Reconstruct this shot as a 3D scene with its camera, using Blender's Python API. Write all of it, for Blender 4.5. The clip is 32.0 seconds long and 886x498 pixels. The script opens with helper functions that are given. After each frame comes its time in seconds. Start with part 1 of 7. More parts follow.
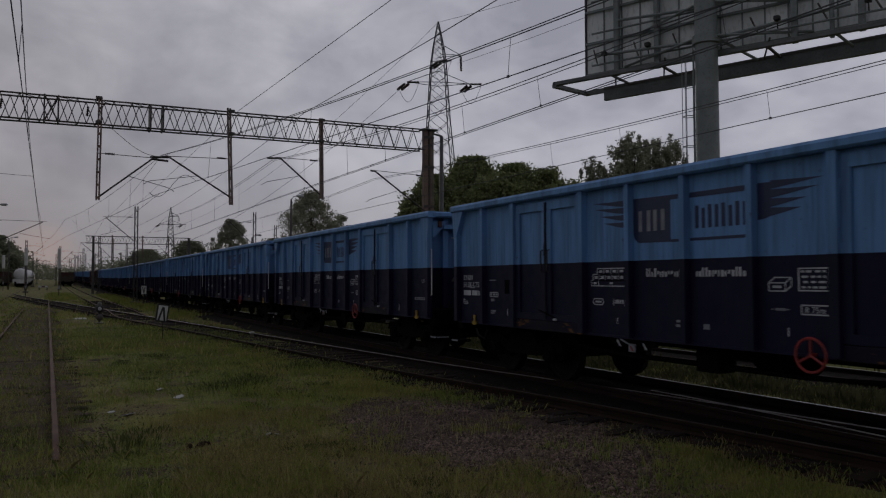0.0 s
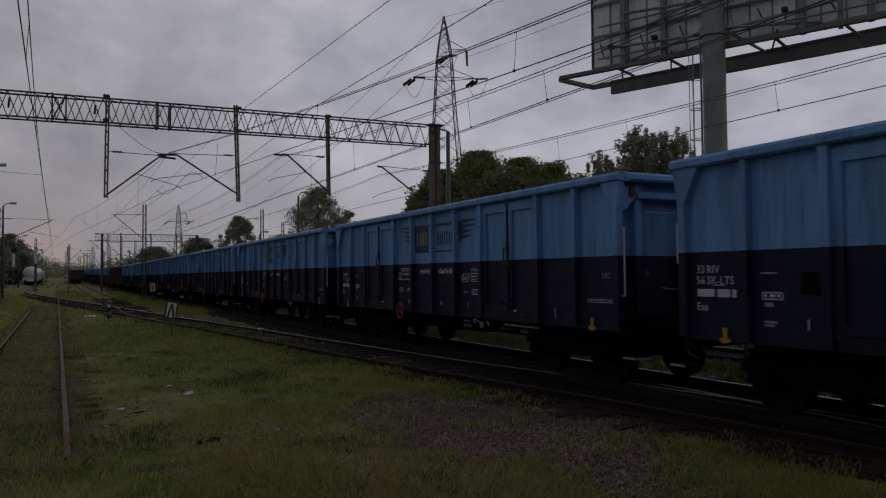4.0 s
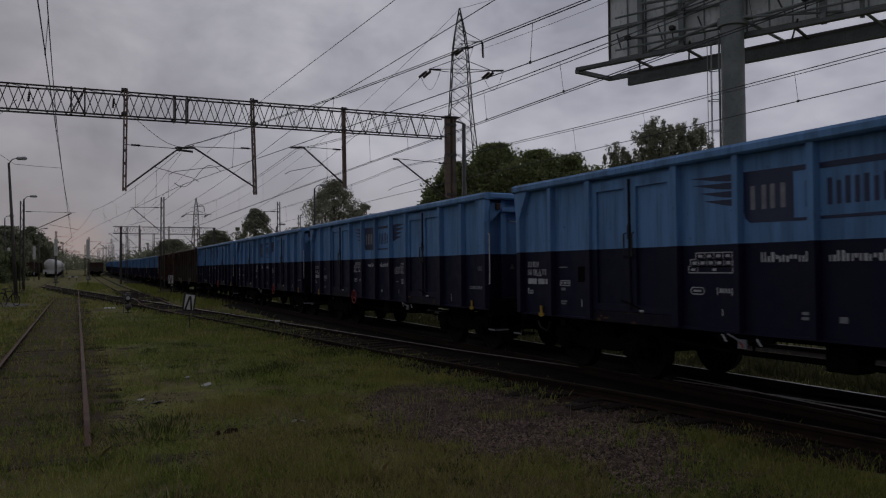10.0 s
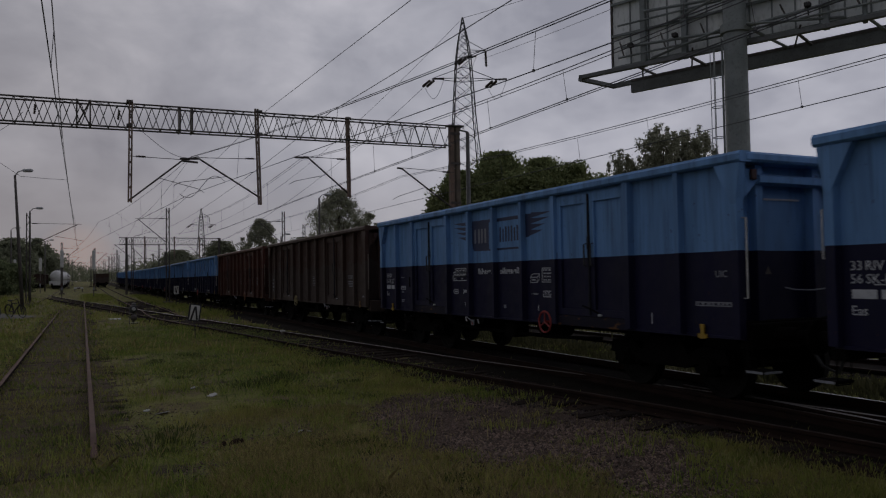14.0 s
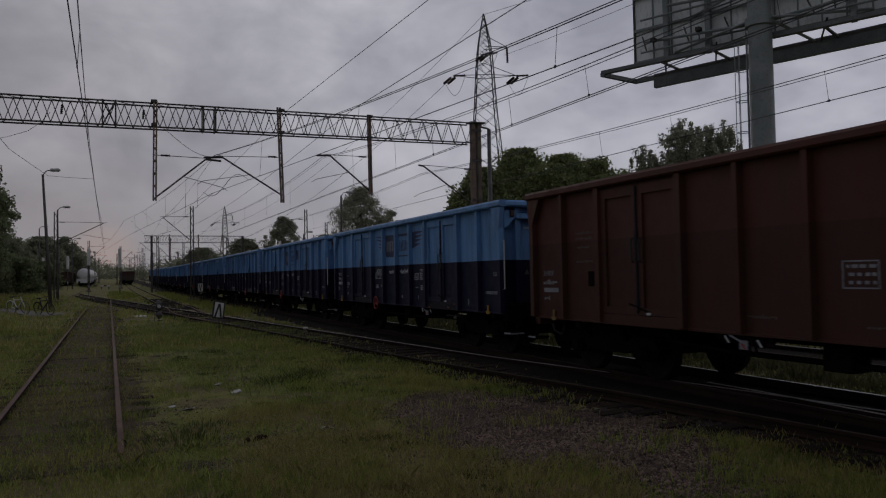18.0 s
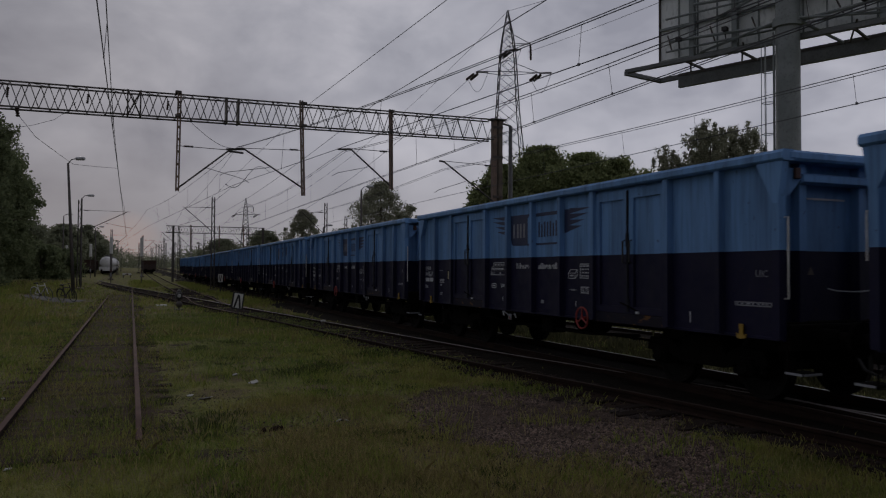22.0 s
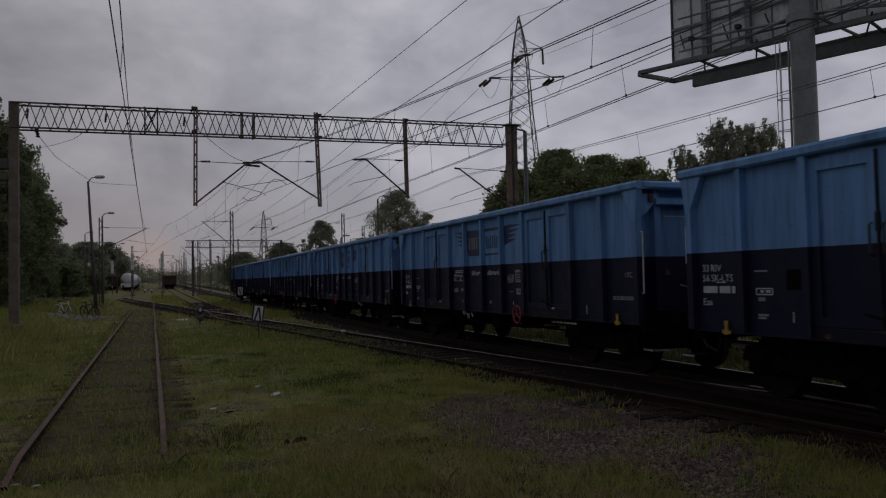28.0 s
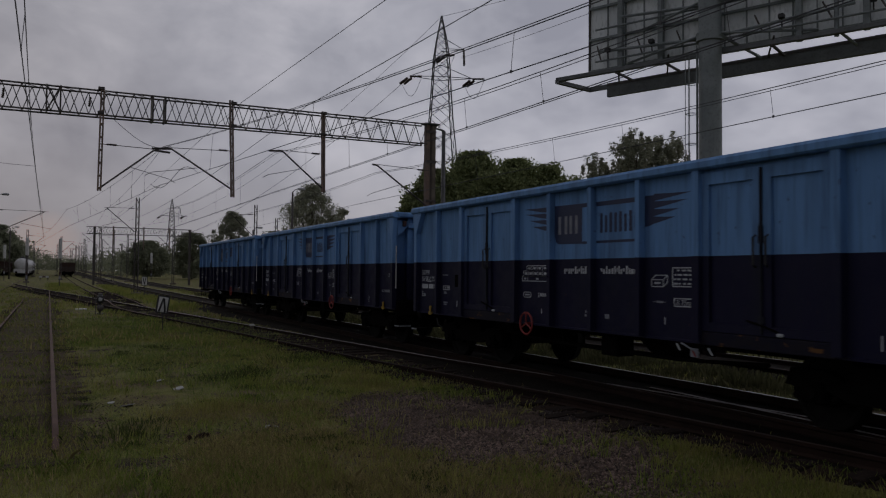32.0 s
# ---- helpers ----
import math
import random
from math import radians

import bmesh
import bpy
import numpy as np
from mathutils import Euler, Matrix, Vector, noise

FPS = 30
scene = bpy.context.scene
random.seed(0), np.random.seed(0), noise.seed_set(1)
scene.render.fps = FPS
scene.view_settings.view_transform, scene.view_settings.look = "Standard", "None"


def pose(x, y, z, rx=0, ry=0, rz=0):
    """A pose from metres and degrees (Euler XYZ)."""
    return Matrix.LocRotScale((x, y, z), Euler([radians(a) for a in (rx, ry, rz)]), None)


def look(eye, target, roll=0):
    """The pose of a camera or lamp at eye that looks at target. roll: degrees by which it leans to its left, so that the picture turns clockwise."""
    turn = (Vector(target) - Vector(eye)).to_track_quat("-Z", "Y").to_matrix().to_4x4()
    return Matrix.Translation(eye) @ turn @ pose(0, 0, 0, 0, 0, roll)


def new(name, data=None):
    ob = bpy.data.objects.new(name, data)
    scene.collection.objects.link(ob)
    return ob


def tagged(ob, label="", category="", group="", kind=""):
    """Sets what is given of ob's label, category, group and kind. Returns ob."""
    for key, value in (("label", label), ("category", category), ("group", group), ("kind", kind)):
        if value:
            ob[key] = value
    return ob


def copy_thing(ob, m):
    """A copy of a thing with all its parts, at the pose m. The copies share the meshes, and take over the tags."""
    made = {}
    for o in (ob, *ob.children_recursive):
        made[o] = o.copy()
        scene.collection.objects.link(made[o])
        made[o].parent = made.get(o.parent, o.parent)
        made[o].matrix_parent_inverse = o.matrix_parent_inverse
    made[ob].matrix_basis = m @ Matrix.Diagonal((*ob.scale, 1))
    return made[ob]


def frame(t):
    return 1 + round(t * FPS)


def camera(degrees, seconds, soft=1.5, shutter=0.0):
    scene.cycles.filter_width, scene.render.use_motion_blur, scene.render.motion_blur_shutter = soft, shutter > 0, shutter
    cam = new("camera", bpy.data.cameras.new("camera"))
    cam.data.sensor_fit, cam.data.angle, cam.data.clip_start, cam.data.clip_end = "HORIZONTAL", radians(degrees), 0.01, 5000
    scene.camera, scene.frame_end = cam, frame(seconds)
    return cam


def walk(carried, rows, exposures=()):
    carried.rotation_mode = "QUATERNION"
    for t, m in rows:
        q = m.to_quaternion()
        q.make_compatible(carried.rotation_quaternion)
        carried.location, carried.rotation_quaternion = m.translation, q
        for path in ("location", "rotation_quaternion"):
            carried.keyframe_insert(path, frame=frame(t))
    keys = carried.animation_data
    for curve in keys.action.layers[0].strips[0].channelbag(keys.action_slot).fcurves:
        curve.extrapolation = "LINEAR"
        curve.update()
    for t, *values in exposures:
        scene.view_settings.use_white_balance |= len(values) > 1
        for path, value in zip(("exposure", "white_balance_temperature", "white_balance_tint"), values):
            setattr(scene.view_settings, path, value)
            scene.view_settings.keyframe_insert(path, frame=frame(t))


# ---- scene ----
# The camera stands on the grass beside the siding and is turned by hand.
cam = camera(60.85, 32.0, soft=1.2, shutter=0.12)
EYE = (0.0, 0.0, 1.87)
WALK = [
    (0, 92.34, 0.12, -27.65), (0.5, 92.29, 0.22, -27.58), (1, 92.26, 0.31, -27.50), (1.5, 92.22, 0.38, -27.41),
    (2, 92.16, 0.43, -27.38), (2.5, 92.10, 0.41, -27.32), (3, 92.05, 0.36, -27.25), (3.5, 91.99, 0.35, -27.18),
    (5.5, 92.05, 1.23, -26.75), (6, 92.10, 1.17, -26.62), (6.5, 92.12, 1.17, -26.50), (7, 92.09, 1.14, -26.38),
    (7.5, 92.02, 0.95, -26.30), (8, 91.89, 0.76, -26.23), (8.5, 91.74, 0.69, -26.16), (9, 91.62, 0.67, -26.06),
    (9.5, 91.53, 0.65, -25.94), (10, 91.42, 0.50, -25.88), (10.5, 91.31, 0.54, -25.85), (11, 91.25, 0.73, -25.74),
    (11.5, 91.30, 0.74, -25.67), (12, 91.45, 0.63, -25.62), (12.5, 91.66, 0.89, -25.55), (13, 91.82, 1.08, -25.50),
    (13.5, 91.97, 0.94, -25.50), (14, 92.08, 0.92, -25.51), (14.5, 92.12, 0.76, -25.53), (16.5, 92.11, 0.40, -25.68),
    (17, 92.14, 0.36, -25.60), (17.5, 92.04, 0.67, -24.97), (18, 91.89, 1.03, -23.86), (18.5, 91.77, 1.32, -23.06),
    (19, 91.76, 1.31, -22.41), (19.5, 91.79, 0.95, -22.16), (20, 91.92, 0.69, -22.49), (20.5, 91.88, 0.28, -22.75),
    (21, 91.71, -0.08, -22.83), (21.5, 91.60, -0.38, -22.68), (22, 91.60, -0.29, -22.47), (22.5, 91.72, 0.08, -22.30),
    (23, 91.87, 0.10, -22.27), (23.5, 91.96, 0.05, -22.31), (24, 92.07, 0.27, -22.37), (24.5, 92.11, 0.36, -22.48),
    (25, 92.11, 0.91, -22.27), (25.5, 91.98, 1.56, -21.37), (27.5, 92.03, 1.35, -20.28), (28, 92.16, 1.30, -21.08),
    (28.5, 92.22, 1.17, -21.66), (29, 92.25, 0.92, -22.05), (29.5, 92.28, 0.57, -22.42), (30, 92.30, 0.27, -22.76),
    (30.5, 92.23, 0.02, -23.41), (31, 92.15, -0.06, -24.98), (31.5, 92.06, -0.31, -26.33), (32, 91.94, -0.55, -27.61),
]
walk(cam, [(t, pose(*EYE, rx, ry, rz)) for t, rx, ry, rz in WALK], exposures=[(0.0, -1.95), (32.0, -1.95)])


# ---- light: an overcast evening, low glow far down the line ----
def build_world():
    w = bpy.data.worlds.new("overcast_sky")
    w.use_nodes = True
    scene.world = w
    nt = w.node_tree
    nt.nodes.clear()
    N, L = nt.nodes.new, nt.links.new
    out, bg = N("ShaderNodeOutputWorld"), N("ShaderNodeBackground")
    sky = N("ShaderNodeTexSky")
    sky.sky_type, sky.sun_disc = "NISHITA", False
    sky.sun_elevation, sky.sun_rotation = radians(12), radians(-3)
    sky.air_density, sky.dust_density = 1.5, 4.0
    co, mp = N("ShaderNodeTexCoord"), N("ShaderNodeMapping")
    mp.inputs["Scale"].default_value = (1.0, 1.0, 1.7)
    L(co.outputs["Generated"], mp.inputs["Vector"])
    big, fine = N("ShaderNodeTexNoise"), N("ShaderNodeTexNoise")
    for nz, sc, det in ((big, 2.3, 5.0), (fine, 7.0, 7.0)):
        nz.inputs["Scale"].default_value = sc
        nz.inputs["Detail"].default_value = det
        nz.inputs["Roughness"].default_value = 0.55
        nz.inputs["Distortion"].default_value = 0.25
        L(mp.outputs[0], nz.inputs["Vector"])
    mixn = N("ShaderNodeMix")
    mixn.data_type = "FLOAT"
    mixn.inputs[0].default_value = 0.42
    L(big.outputs["Fac"], mixn.inputs[2])
    L(fine.outputs["Fac"], mixn.inputs[3])
    ramp = N("ShaderNodeValToRGB")
    e = ramp.color_ramp.elements
    e[0].position, e[0].color = 0.37, (0.525, 0.535, 0.64, 1)
    e[1].position, e[1].color = 0.63, (1.08, 1.065, 1.18, 1)
    m = e.new(0.5)
    m.color = (0.775, 0.78, 0.895, 1)
    L(mixn.outputs[0], ramp.inputs[0])
    # paler towards the horizon
    sep = N("ShaderNodeSeparateXYZ")
    L(co.outputs["Generated"], sep.inputs[0])
    hz = N("ShaderNodeMapRange")
    hz.inputs[1].default_value, hz.inputs[2].default_value = 0.0, 0.16
    hz.inputs[3].default_value, hz.inputs[4].default_value = 1.0, 0.0
    L(sep.outputs["Z"], hz.inputs[0])
    pale = N("ShaderNodeMix")
    pale.data_type = "RGBA"
    pale.inputs[7].default_value = (0.66, 0.63, 0.665, 1)
    sc = N("ShaderNodeMath")
    sc.operation = "MULTIPLY"
    sc.inputs[1].default_value = 0.8
    L(hz.outputs[0], sc.inputs[0])
    L(sc.outputs[0], pale.inputs[0])
    L(ramp.outputs[0], pale.inputs[6])
    # brighter cloud towards the road side
    grad = N("ShaderNodeMapRange")
    grad.inputs[1].default_value, grad.inputs[2].default_value = -0.25, 0.62
    grad.inputs[3].default_value, grad.inputs[4].default_value = 12.2, 21.0
    L(sep.outputs["X"], grad.inputs[0])
    # and heavier cloud away from the evening glow
    back = N("ShaderNodeMapRange")
    back.inputs[1].default_value, back.inputs[2].default_value = -0.7, 0.45
    back.inputs[3].default_value, back.inputs[4].default_value = 0.74, 1.0
    L(sep.outputs["Y"], back.inputs[0])
    both = N("ShaderNodeMath")
    both.operation = "MULTIPLY"
    L(grad.outputs[0], both.inputs[0])
    L(back.outputs[0], both.inputs[1])
    gain = N("ShaderNodeMix")
    gain.data_type, gain.blend_type = "RGBA", "MULTIPLY"
    gain.inputs[0].default_value = 1.0
    L(both.outputs[0], gain.inputs[7])
    L(pale.outputs[2], gain.inputs[6])
    # a faint rosy glow low down the line
    at = N("ShaderNodeVectorMath")
    at.operation = "DOT_PRODUCT"
    at.inputs[1].default_value = (-0.006, 0.9995, 0.027)
    L(co.outputs["Generated"], at.inputs[0])
    near = N("ShaderNodeMapRange")
    near.inputs[1].default_value, near.inputs[2].default_value = 0.9988, 1.0
    near.inputs[3].default_value, near.inputs[4].default_value = 0.0, 0.5
    L(at.outputs["Value"], near.inputs[0])
    rosy = N("ShaderNodeMix")
    rosy.data_type = "RGBA"
    rosy.inputs[7].default_value = (15.5, 11.2, 9.8, 1)
    L(near.outputs[0], rosy.inputs[0])
    L(gain.outputs[2], rosy.inputs[6])
    # the clouds cover nearly all of the clear sky
    cover = N("ShaderNodeMix")
    cover.data_type = "RGBA"
    cover.inputs[0].default_value = 0.985
    L(sky.outputs[0], cover.inputs[6])
    L(rosy.outputs[2], cover.inputs[7])
    L(cover.outputs[2], bg.inputs["Color"])
    bg.inputs["Strength"].default_value = 0.1
    L(bg.outputs[0], out.inputs[0])
    sun = bpy.data.lights.new("sun", "SUN")
    sun.energy, sun.angle, sun.color = 0.5, radians(25), (1.0, 0.93, 0.86)
    so = new("sun", sun)
    so.matrix_world = look((-20, 300, 90), (0, 0, 0))


build_world()


# ---- materials ----
def mat(name, base, second=None, scale=3.0, rough=0.7, metal=0.0, bump=0.0, bump_scale=40.0, fleck=None, fleck_at=0.62,
        fleck_scale=9.0, vary=0.0, stretch=(1, 1, 1), spec=0.5):
    """A surface of two mottled colours, with flecks of a third, fine relief, and a slight change from piece to piece."""
    m = bpy.data.materials.new(name)
    m.use_nodes = True
    nt = m.node_tree
    N, L = nt.nodes.new, nt.links.new
    b = nt.nodes["Principled BSDF"]
    b.inputs["Roughness"].default_value, b.inputs["Metallic"].default_value = rough, metal
    b.inputs["Specular IOR Level"].default_value = spec
    co, mp, info = N("ShaderNodeTexCoord"), N("ShaderNodeMapping"), N("ShaderNodeObjectInfo")
    mp.inputs["Scale"].default_value = stretch
    L(co.outputs["Object"], mp.inputs["Vector"])
    off = N("ShaderNodeVectorMath")
    off.operation = "ADD"
    rnd = N("ShaderNodeMath")
    rnd.operation = "MULTIPLY"
    rnd.inputs[1].default_value = 37.0
    L(info.outputs["Random"], rnd.inputs[0])
    L(mp.outputs[0], off.inputs[0])
    L(rnd.outputs[0], off.inputs[1])

    def noise_node(s, detail=5.0):
        n = N("ShaderNodeTexNoise")
        n.inputs["Scale"].default_value, n.inputs["Detail"].default_value = s, detail
        L(off.outputs[0], n.inputs["Vector"])
        return n

    def mix(a, bcol, fac):
        x = N("ShaderNodeMix")
        x.data_type = "RGBA"
        for sock, v in ((x.inputs[6], a), (x.inputs[7], bcol), (x.inputs[0], fac)):
            if hasattr(v, "is_linked"):
                L(v, sock)
            elif isinstance(v, (int, float)):
                sock.default_value = v
            else:
                sock.default_value = (*v, 1)
        return x.outputs[2]

    def step(sock, lo, hi):
        r = N("ShaderNodeMapRange")
        r.inputs[1].default_value, r.inputs[2].default_value = lo, hi
        L(sock, r.inputs[0])
        return r.outputs[0]

    col = base
    if second is not None:
        col = mix(base, second, step(noise_node(scale).outputs["Fac"], 0.35, 0.65))
        col = mix(col, tuple(c * 0.72 for c in second), step(noise_node(scale * 7.3, 3.0).outputs["Fac"], 0.52, 0.8))
    if fleck is not None:
        col = mix(col, fleck, step(noise_node(fleck_scale, 6.0).outputs["Fac"], fleck_at, fleck_at + 0.08))
    if vary:
        hs = N("ShaderNodeHueSaturation")
        r = N("ShaderNodeMapRange")
        r.inputs[3].default_value, r.inputs[4].default_value = 1 - vary, 1 + vary
        L(info.outputs["Random"], r.inputs[0])
        L(r.outputs[0], hs.inputs["Value"])
        if hasattr(col, "is_linked"):
            L(col, hs.inputs["Color"])
        else:
            hs.inputs["Color"].default_value = (*col, 1)
        col = hs.outputs[0]
    if hasattr(col, "is_linked"):
        L(col, b.inputs["Base Color"])
    else:
        b.inputs["Base Color"].default_value = (*col, 1)
    if bump:
        bp = N("ShaderNodeBump")
        bp.inputs["Strength"].default_value, bp.inputs["Distance"].default_value = bump, 0.01
        L(noise_node(bump_scale, 4.0).outputs["Fac"], bp.inputs["Height"])
        L(bp.outputs[0], b.inputs["Normal"])
    return m


def two_tone(name, low, high, at, rust, dirt, ragged=0.0):
    """Wagon paint: one colour below a height and another above it, with streaked dirt and scratches."""
    m = mat(name, low, rough=0.5, bump=0.06, bump_scale=3.0)
    nt = m.node_tree
    N, L = nt.nodes.new, nt.links.new
    b = nt.nodes["Principled BSDF"]
    co, info = N("ShaderNodeTexCoord"), N("ShaderNodeObjectInfo")
    sep = N("ShaderNodeSeparateXYZ")
    L(co.outputs["Object"], sep.inputs[0])
    cut = N("ShaderNodeMath")
    cut.operation = "GREATER_THAN"
    cut.inputs[1].default_value = at
    L(sep.outputs["Z"], cut.inputs[0])
    if ragged:
        edge, wob = N("ShaderNodeTexNoise"), N("ShaderNodeMath")
        edge.inputs["Scale"].default_value, edge.inputs["Detail"].default_value = 1.6, 8.0
        wob.operation = "MULTIPLY_ADD"
        wob.inputs[1].default_value = ragged
        L(co.outputs["Object"], edge.inputs["Vector"])
        L(edge.outputs["Fac"], wob.inputs[0])
        L(sep.outputs["Z"], wob.inputs[2])
        L(wob.outputs[0], cut.inputs[0])
        cut.inputs[1].default_value = at + ragged / 2
    rnd = N("ShaderNodeMath")
    rnd.operation = "MULTIPLY"
    rnd.inputs[1].default_value = 53.0
    L(info.outputs["Random"], rnd.inputs[0])

    def noisy(scale, stretch, lo, hi, detail=6.0):
        mp = N("ShaderNodeMapping")
        mp.inputs["Scale"].default_value = stretch
        L(co.outputs["Object"], mp.inputs[0])
        ad = N("ShaderNodeVectorMath")
        L(mp.outputs[0], ad.inputs[0])
        L(rnd.outputs[0], ad.inputs[1])
        n = N("ShaderNodeTexNoise")
        n.inputs["Scale"].default_value, n.inputs["Detail"].default_value = scale, detail
        L(ad.outputs[0], n.inputs["Vector"])
        r = N("ShaderNodeMapRange")
        r.inputs[1].default_value, r.inputs[2].default_value = lo, hi
        L(n.outputs["Fac"], r.inputs[0])
        return r.outputs[0]

    def mix(a, c, f):
        x = N("ShaderNodeMix")
        x.data_type = "RGBA"
        for s, v in ((x.inputs[6], a), (x.inputs[7], c), (x.inputs[0], f)):
            if hasattr(v, "is_linked"):
                L(v, s)
            else:
                s.default_value = (*v, 1)
        return x.outputs[2]

    def part_of(sock, k):
        x = N("ShaderNodeMath")
        x.operation = "MULTIPLY"
        x.inputs[1].default_value = k
        L(sock, x.inputs[0])
        return x.outputs[0]

    col = mix(low, high, cut.outputs[0])
    col = mix(col, dirt, part_of(noisy(1.3, (1, 3.0, 0.35), 0.42, 0.8), 0.5))
    col = mix(col, dirt, part_of(noisy(9.0, (1, 2.2, 0.12), 0.5, 0.8), 0.42))
    col = mix(col, rust, part_of(noisy(16.0, (1, 1, 0.7), 0.67, 0.73, 9.0), 0.55))
    L(col, b.inputs["Base Color"])
    b.inputs["Specular IOR Level"].default_value = 0.22
    L(noisy(4.0, (1, 1, 1), -0.7, 1.3), b.inputs["Roughness"])
    return m


SKYBLUE, NAVY = (0.142, 0.294, 0.560), (0.0066, 0.0060, 0.0290)
BLUE = two_tone("blue_and_navy_paint", NAVY, SKYBLUE, 2.145, (0.04, 0.022, 0.018), (0.009, 0.011, 0.020))
BROWN = two_tone("oxide_brown_paint", (0.056, 0.020, 0.0145), (0.080, 0.028, 0.020), 2.4, (0.035, 0.022, 0.018), (0.04, 0.028, 0.024))
GREYBROWN = two_tone("weathered_brown_paint", (0.052, 0.037, 0.032), (0.046, 0.023, 0.017), 2.3, (0.055, 0.02, 0.014), (0.058, 0.045, 0.039), ragged=1.5)
RUSTSILL = mat("rust_eaten_navy_paint", (0.007, 0.007, 0.020), (0.013, 0.011, 0.018), 3.0, 0.75, fleck=(0.13, 0.062, 0.022), fleck_at=0.60, fleck_scale=4.0, spec=0.2, stretch=(1, 1, 2.5))
LOGO = mat("dark_blue_print", (0.014, 0.024, 0.07), (0.02, 0.03, 0.08), 2.0, 0.5)
PRINT = mat("white_print", (0.52, 0.54, 0.57), (0.38, 0.40, 0.43), 6.0, 0.6)
PALE = mat("pale_print", (0.26, 0.27, 0.30), (0.18, 0.19, 0.22), 6.0, 0.6)
# Grimy and worn steels, coloured darker still for the deep shade under wagons.
UNDER = mat("grimy_steel_darkened", (0.003, 0.0028, 0.0028), (0.006, 0.005, 0.0045), 5.0, 0.9, bump=0.3, bump_scale=30, spec=0.06)
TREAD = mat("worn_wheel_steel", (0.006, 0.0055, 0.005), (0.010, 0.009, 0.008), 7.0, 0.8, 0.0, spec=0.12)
LOCKSTEEL = mat("worn_blue_black_steel", (0.010, 0.012, 0.020), (0.018, 0.019, 0.026), 5.0, 0.7, spec=0.2)
YELLOW = mat("yellow_paint", (0.38, 0.24, 0.015), (0.26, 0.16, 0.02), 5.0, 0.5)
RED = mat("red_paint", (0.30, 0.022, 0.02), (0.19, 0.02, 0.018), 5.0, 0.5)
WHITE = mat("white_paint", (0.62, 0.62, 0.6), (0.45, 0.45, 0.43), 5.0, 0.55)
BLACK = mat("black_paint", (0.012, 0.012, 0.013), (0.02, 0.02, 0.02), 4.0, 0.6)
RAILRUST = mat("rusty_rail_steel", (0.017, 0.0105, 0.0085), (0.028, 0.016, 0.012), 3.0, 0.85, 0.0, 0.3, 50, spec=0.1)
RAILTOP = mat("polished_rail_head", (0.46, 0.46, 0.47), (0.30, 0.29, 0.29), 3.0, 0.4, 0.3)
# Rubbed steel, matt and pale to stand in for the sky's glint.
RAILGLINT = mat("rubbed_edge_painted_glint", (0.32, 0.295, 0.28), (0.2, 0.18, 0.17), 2.5, 0.6, 0.0, spec=0.3)
RAILWORN = mat("worn_rail_head", (0.17, 0.145, 0.13), (0.11, 0.09, 0.08), 2.0, 0.5, 0.1, spec=0.2)
RAILDARK = mat("dark_rail_head", (0.026, 0.018, 0.015), (0.04, 0.027, 0.021), 2.0, 0.8, 0.0, spec=0.15)
PALEWOOD = mat("grey_sleeper_wood", (0.04284, 0.03145, 0.024), (0.0714, 0.05273, 0.04), 4.0, 0.95, spec=0.08, bump=0.7, bump_scale=25, vary=0.35, stretch=(0.6, 3, 3))
RAILDULL = mat("dull_rail_head", (0.078, 0.046, 0.037), (0.115, 0.068, 0.054), 2.0, 0.8, 0.0, spec=0.15)
WOOD = mat("old_sleeper_wood", (0.01428, 0.01018, 0.0085), (0.02754, 0.01943, 0.016), 4.0, 0.95, spec=0.08, bump=0.7, bump_scale=25, vary=0.3, stretch=(0.6, 3, 3))
GALV = mat("galvanised_steel", (0.10, 0.105, 0.105), (0.07, 0.07, 0.07), 2.5, 0.55, 0.35, fleck=(0.09, 0.05, 0.035), fleck_at=0.62)
DARKSTEEL = mat("dark_lattice_steel", (0.056, 0.053, 0.052), (0.085, 0.073, 0.066), 3.0, 0.7, 0.2, fleck=(0.07, 0.04, 0.028), fleck_at=0.6)
RUSTPOST = mat("rust_stained_post", (0.20, 0.138, 0.108), (0.125, 0.096, 0.080), 2.0, 0.75, 0.1)
CONCRETE = mat("weathered_concrete", (0.15, 0.125, 0.10), (0.10, 0.082, 0.066), 2.2, 0.9, bump=0.5, bump_scale=35)
GREENGREY = mat("grey_green_steel", (0.22, 0.245, 0.245), (0.165, 0.19, 0.19), 1.2, 0.55, 0.15)
BOARDGREY = mat("board_back_sheet", (0.78, 0.81, 0.81), (0.62, 0.66, 0.66), 0.9, 0.6, 0.0, stretch=(1, 1, 0.4))
WIREMAT = mat("oxidised_copper_wire", (0.075, 0.075, 0.08), rough=0.6, metal=0.3)
INSUL = mat("brown_porcelain", (0.03, 0.018, 0.015), rough=0.3)
GLASSGREY = mat("lamp_cover", (0.45, 0.46, 0.47), (0.35, 0.36, 0.37), 4.0, 0.35)
BARK = mat("grey_brown_bark", (0.07, 0.055, 0.042), (0.11, 0.09, 0.07), 5.0, 0.95, bump=0.8, bump_scale=20)
TYRE = mat("black_rubber", (0.015, 0.015, 0.015), rough=0.85)
TANKWHITE = mat("tank_white_paint", (0.62, 0.62, 0.62), (0.48, 0.48, 0.48), 0.6, 0.5)


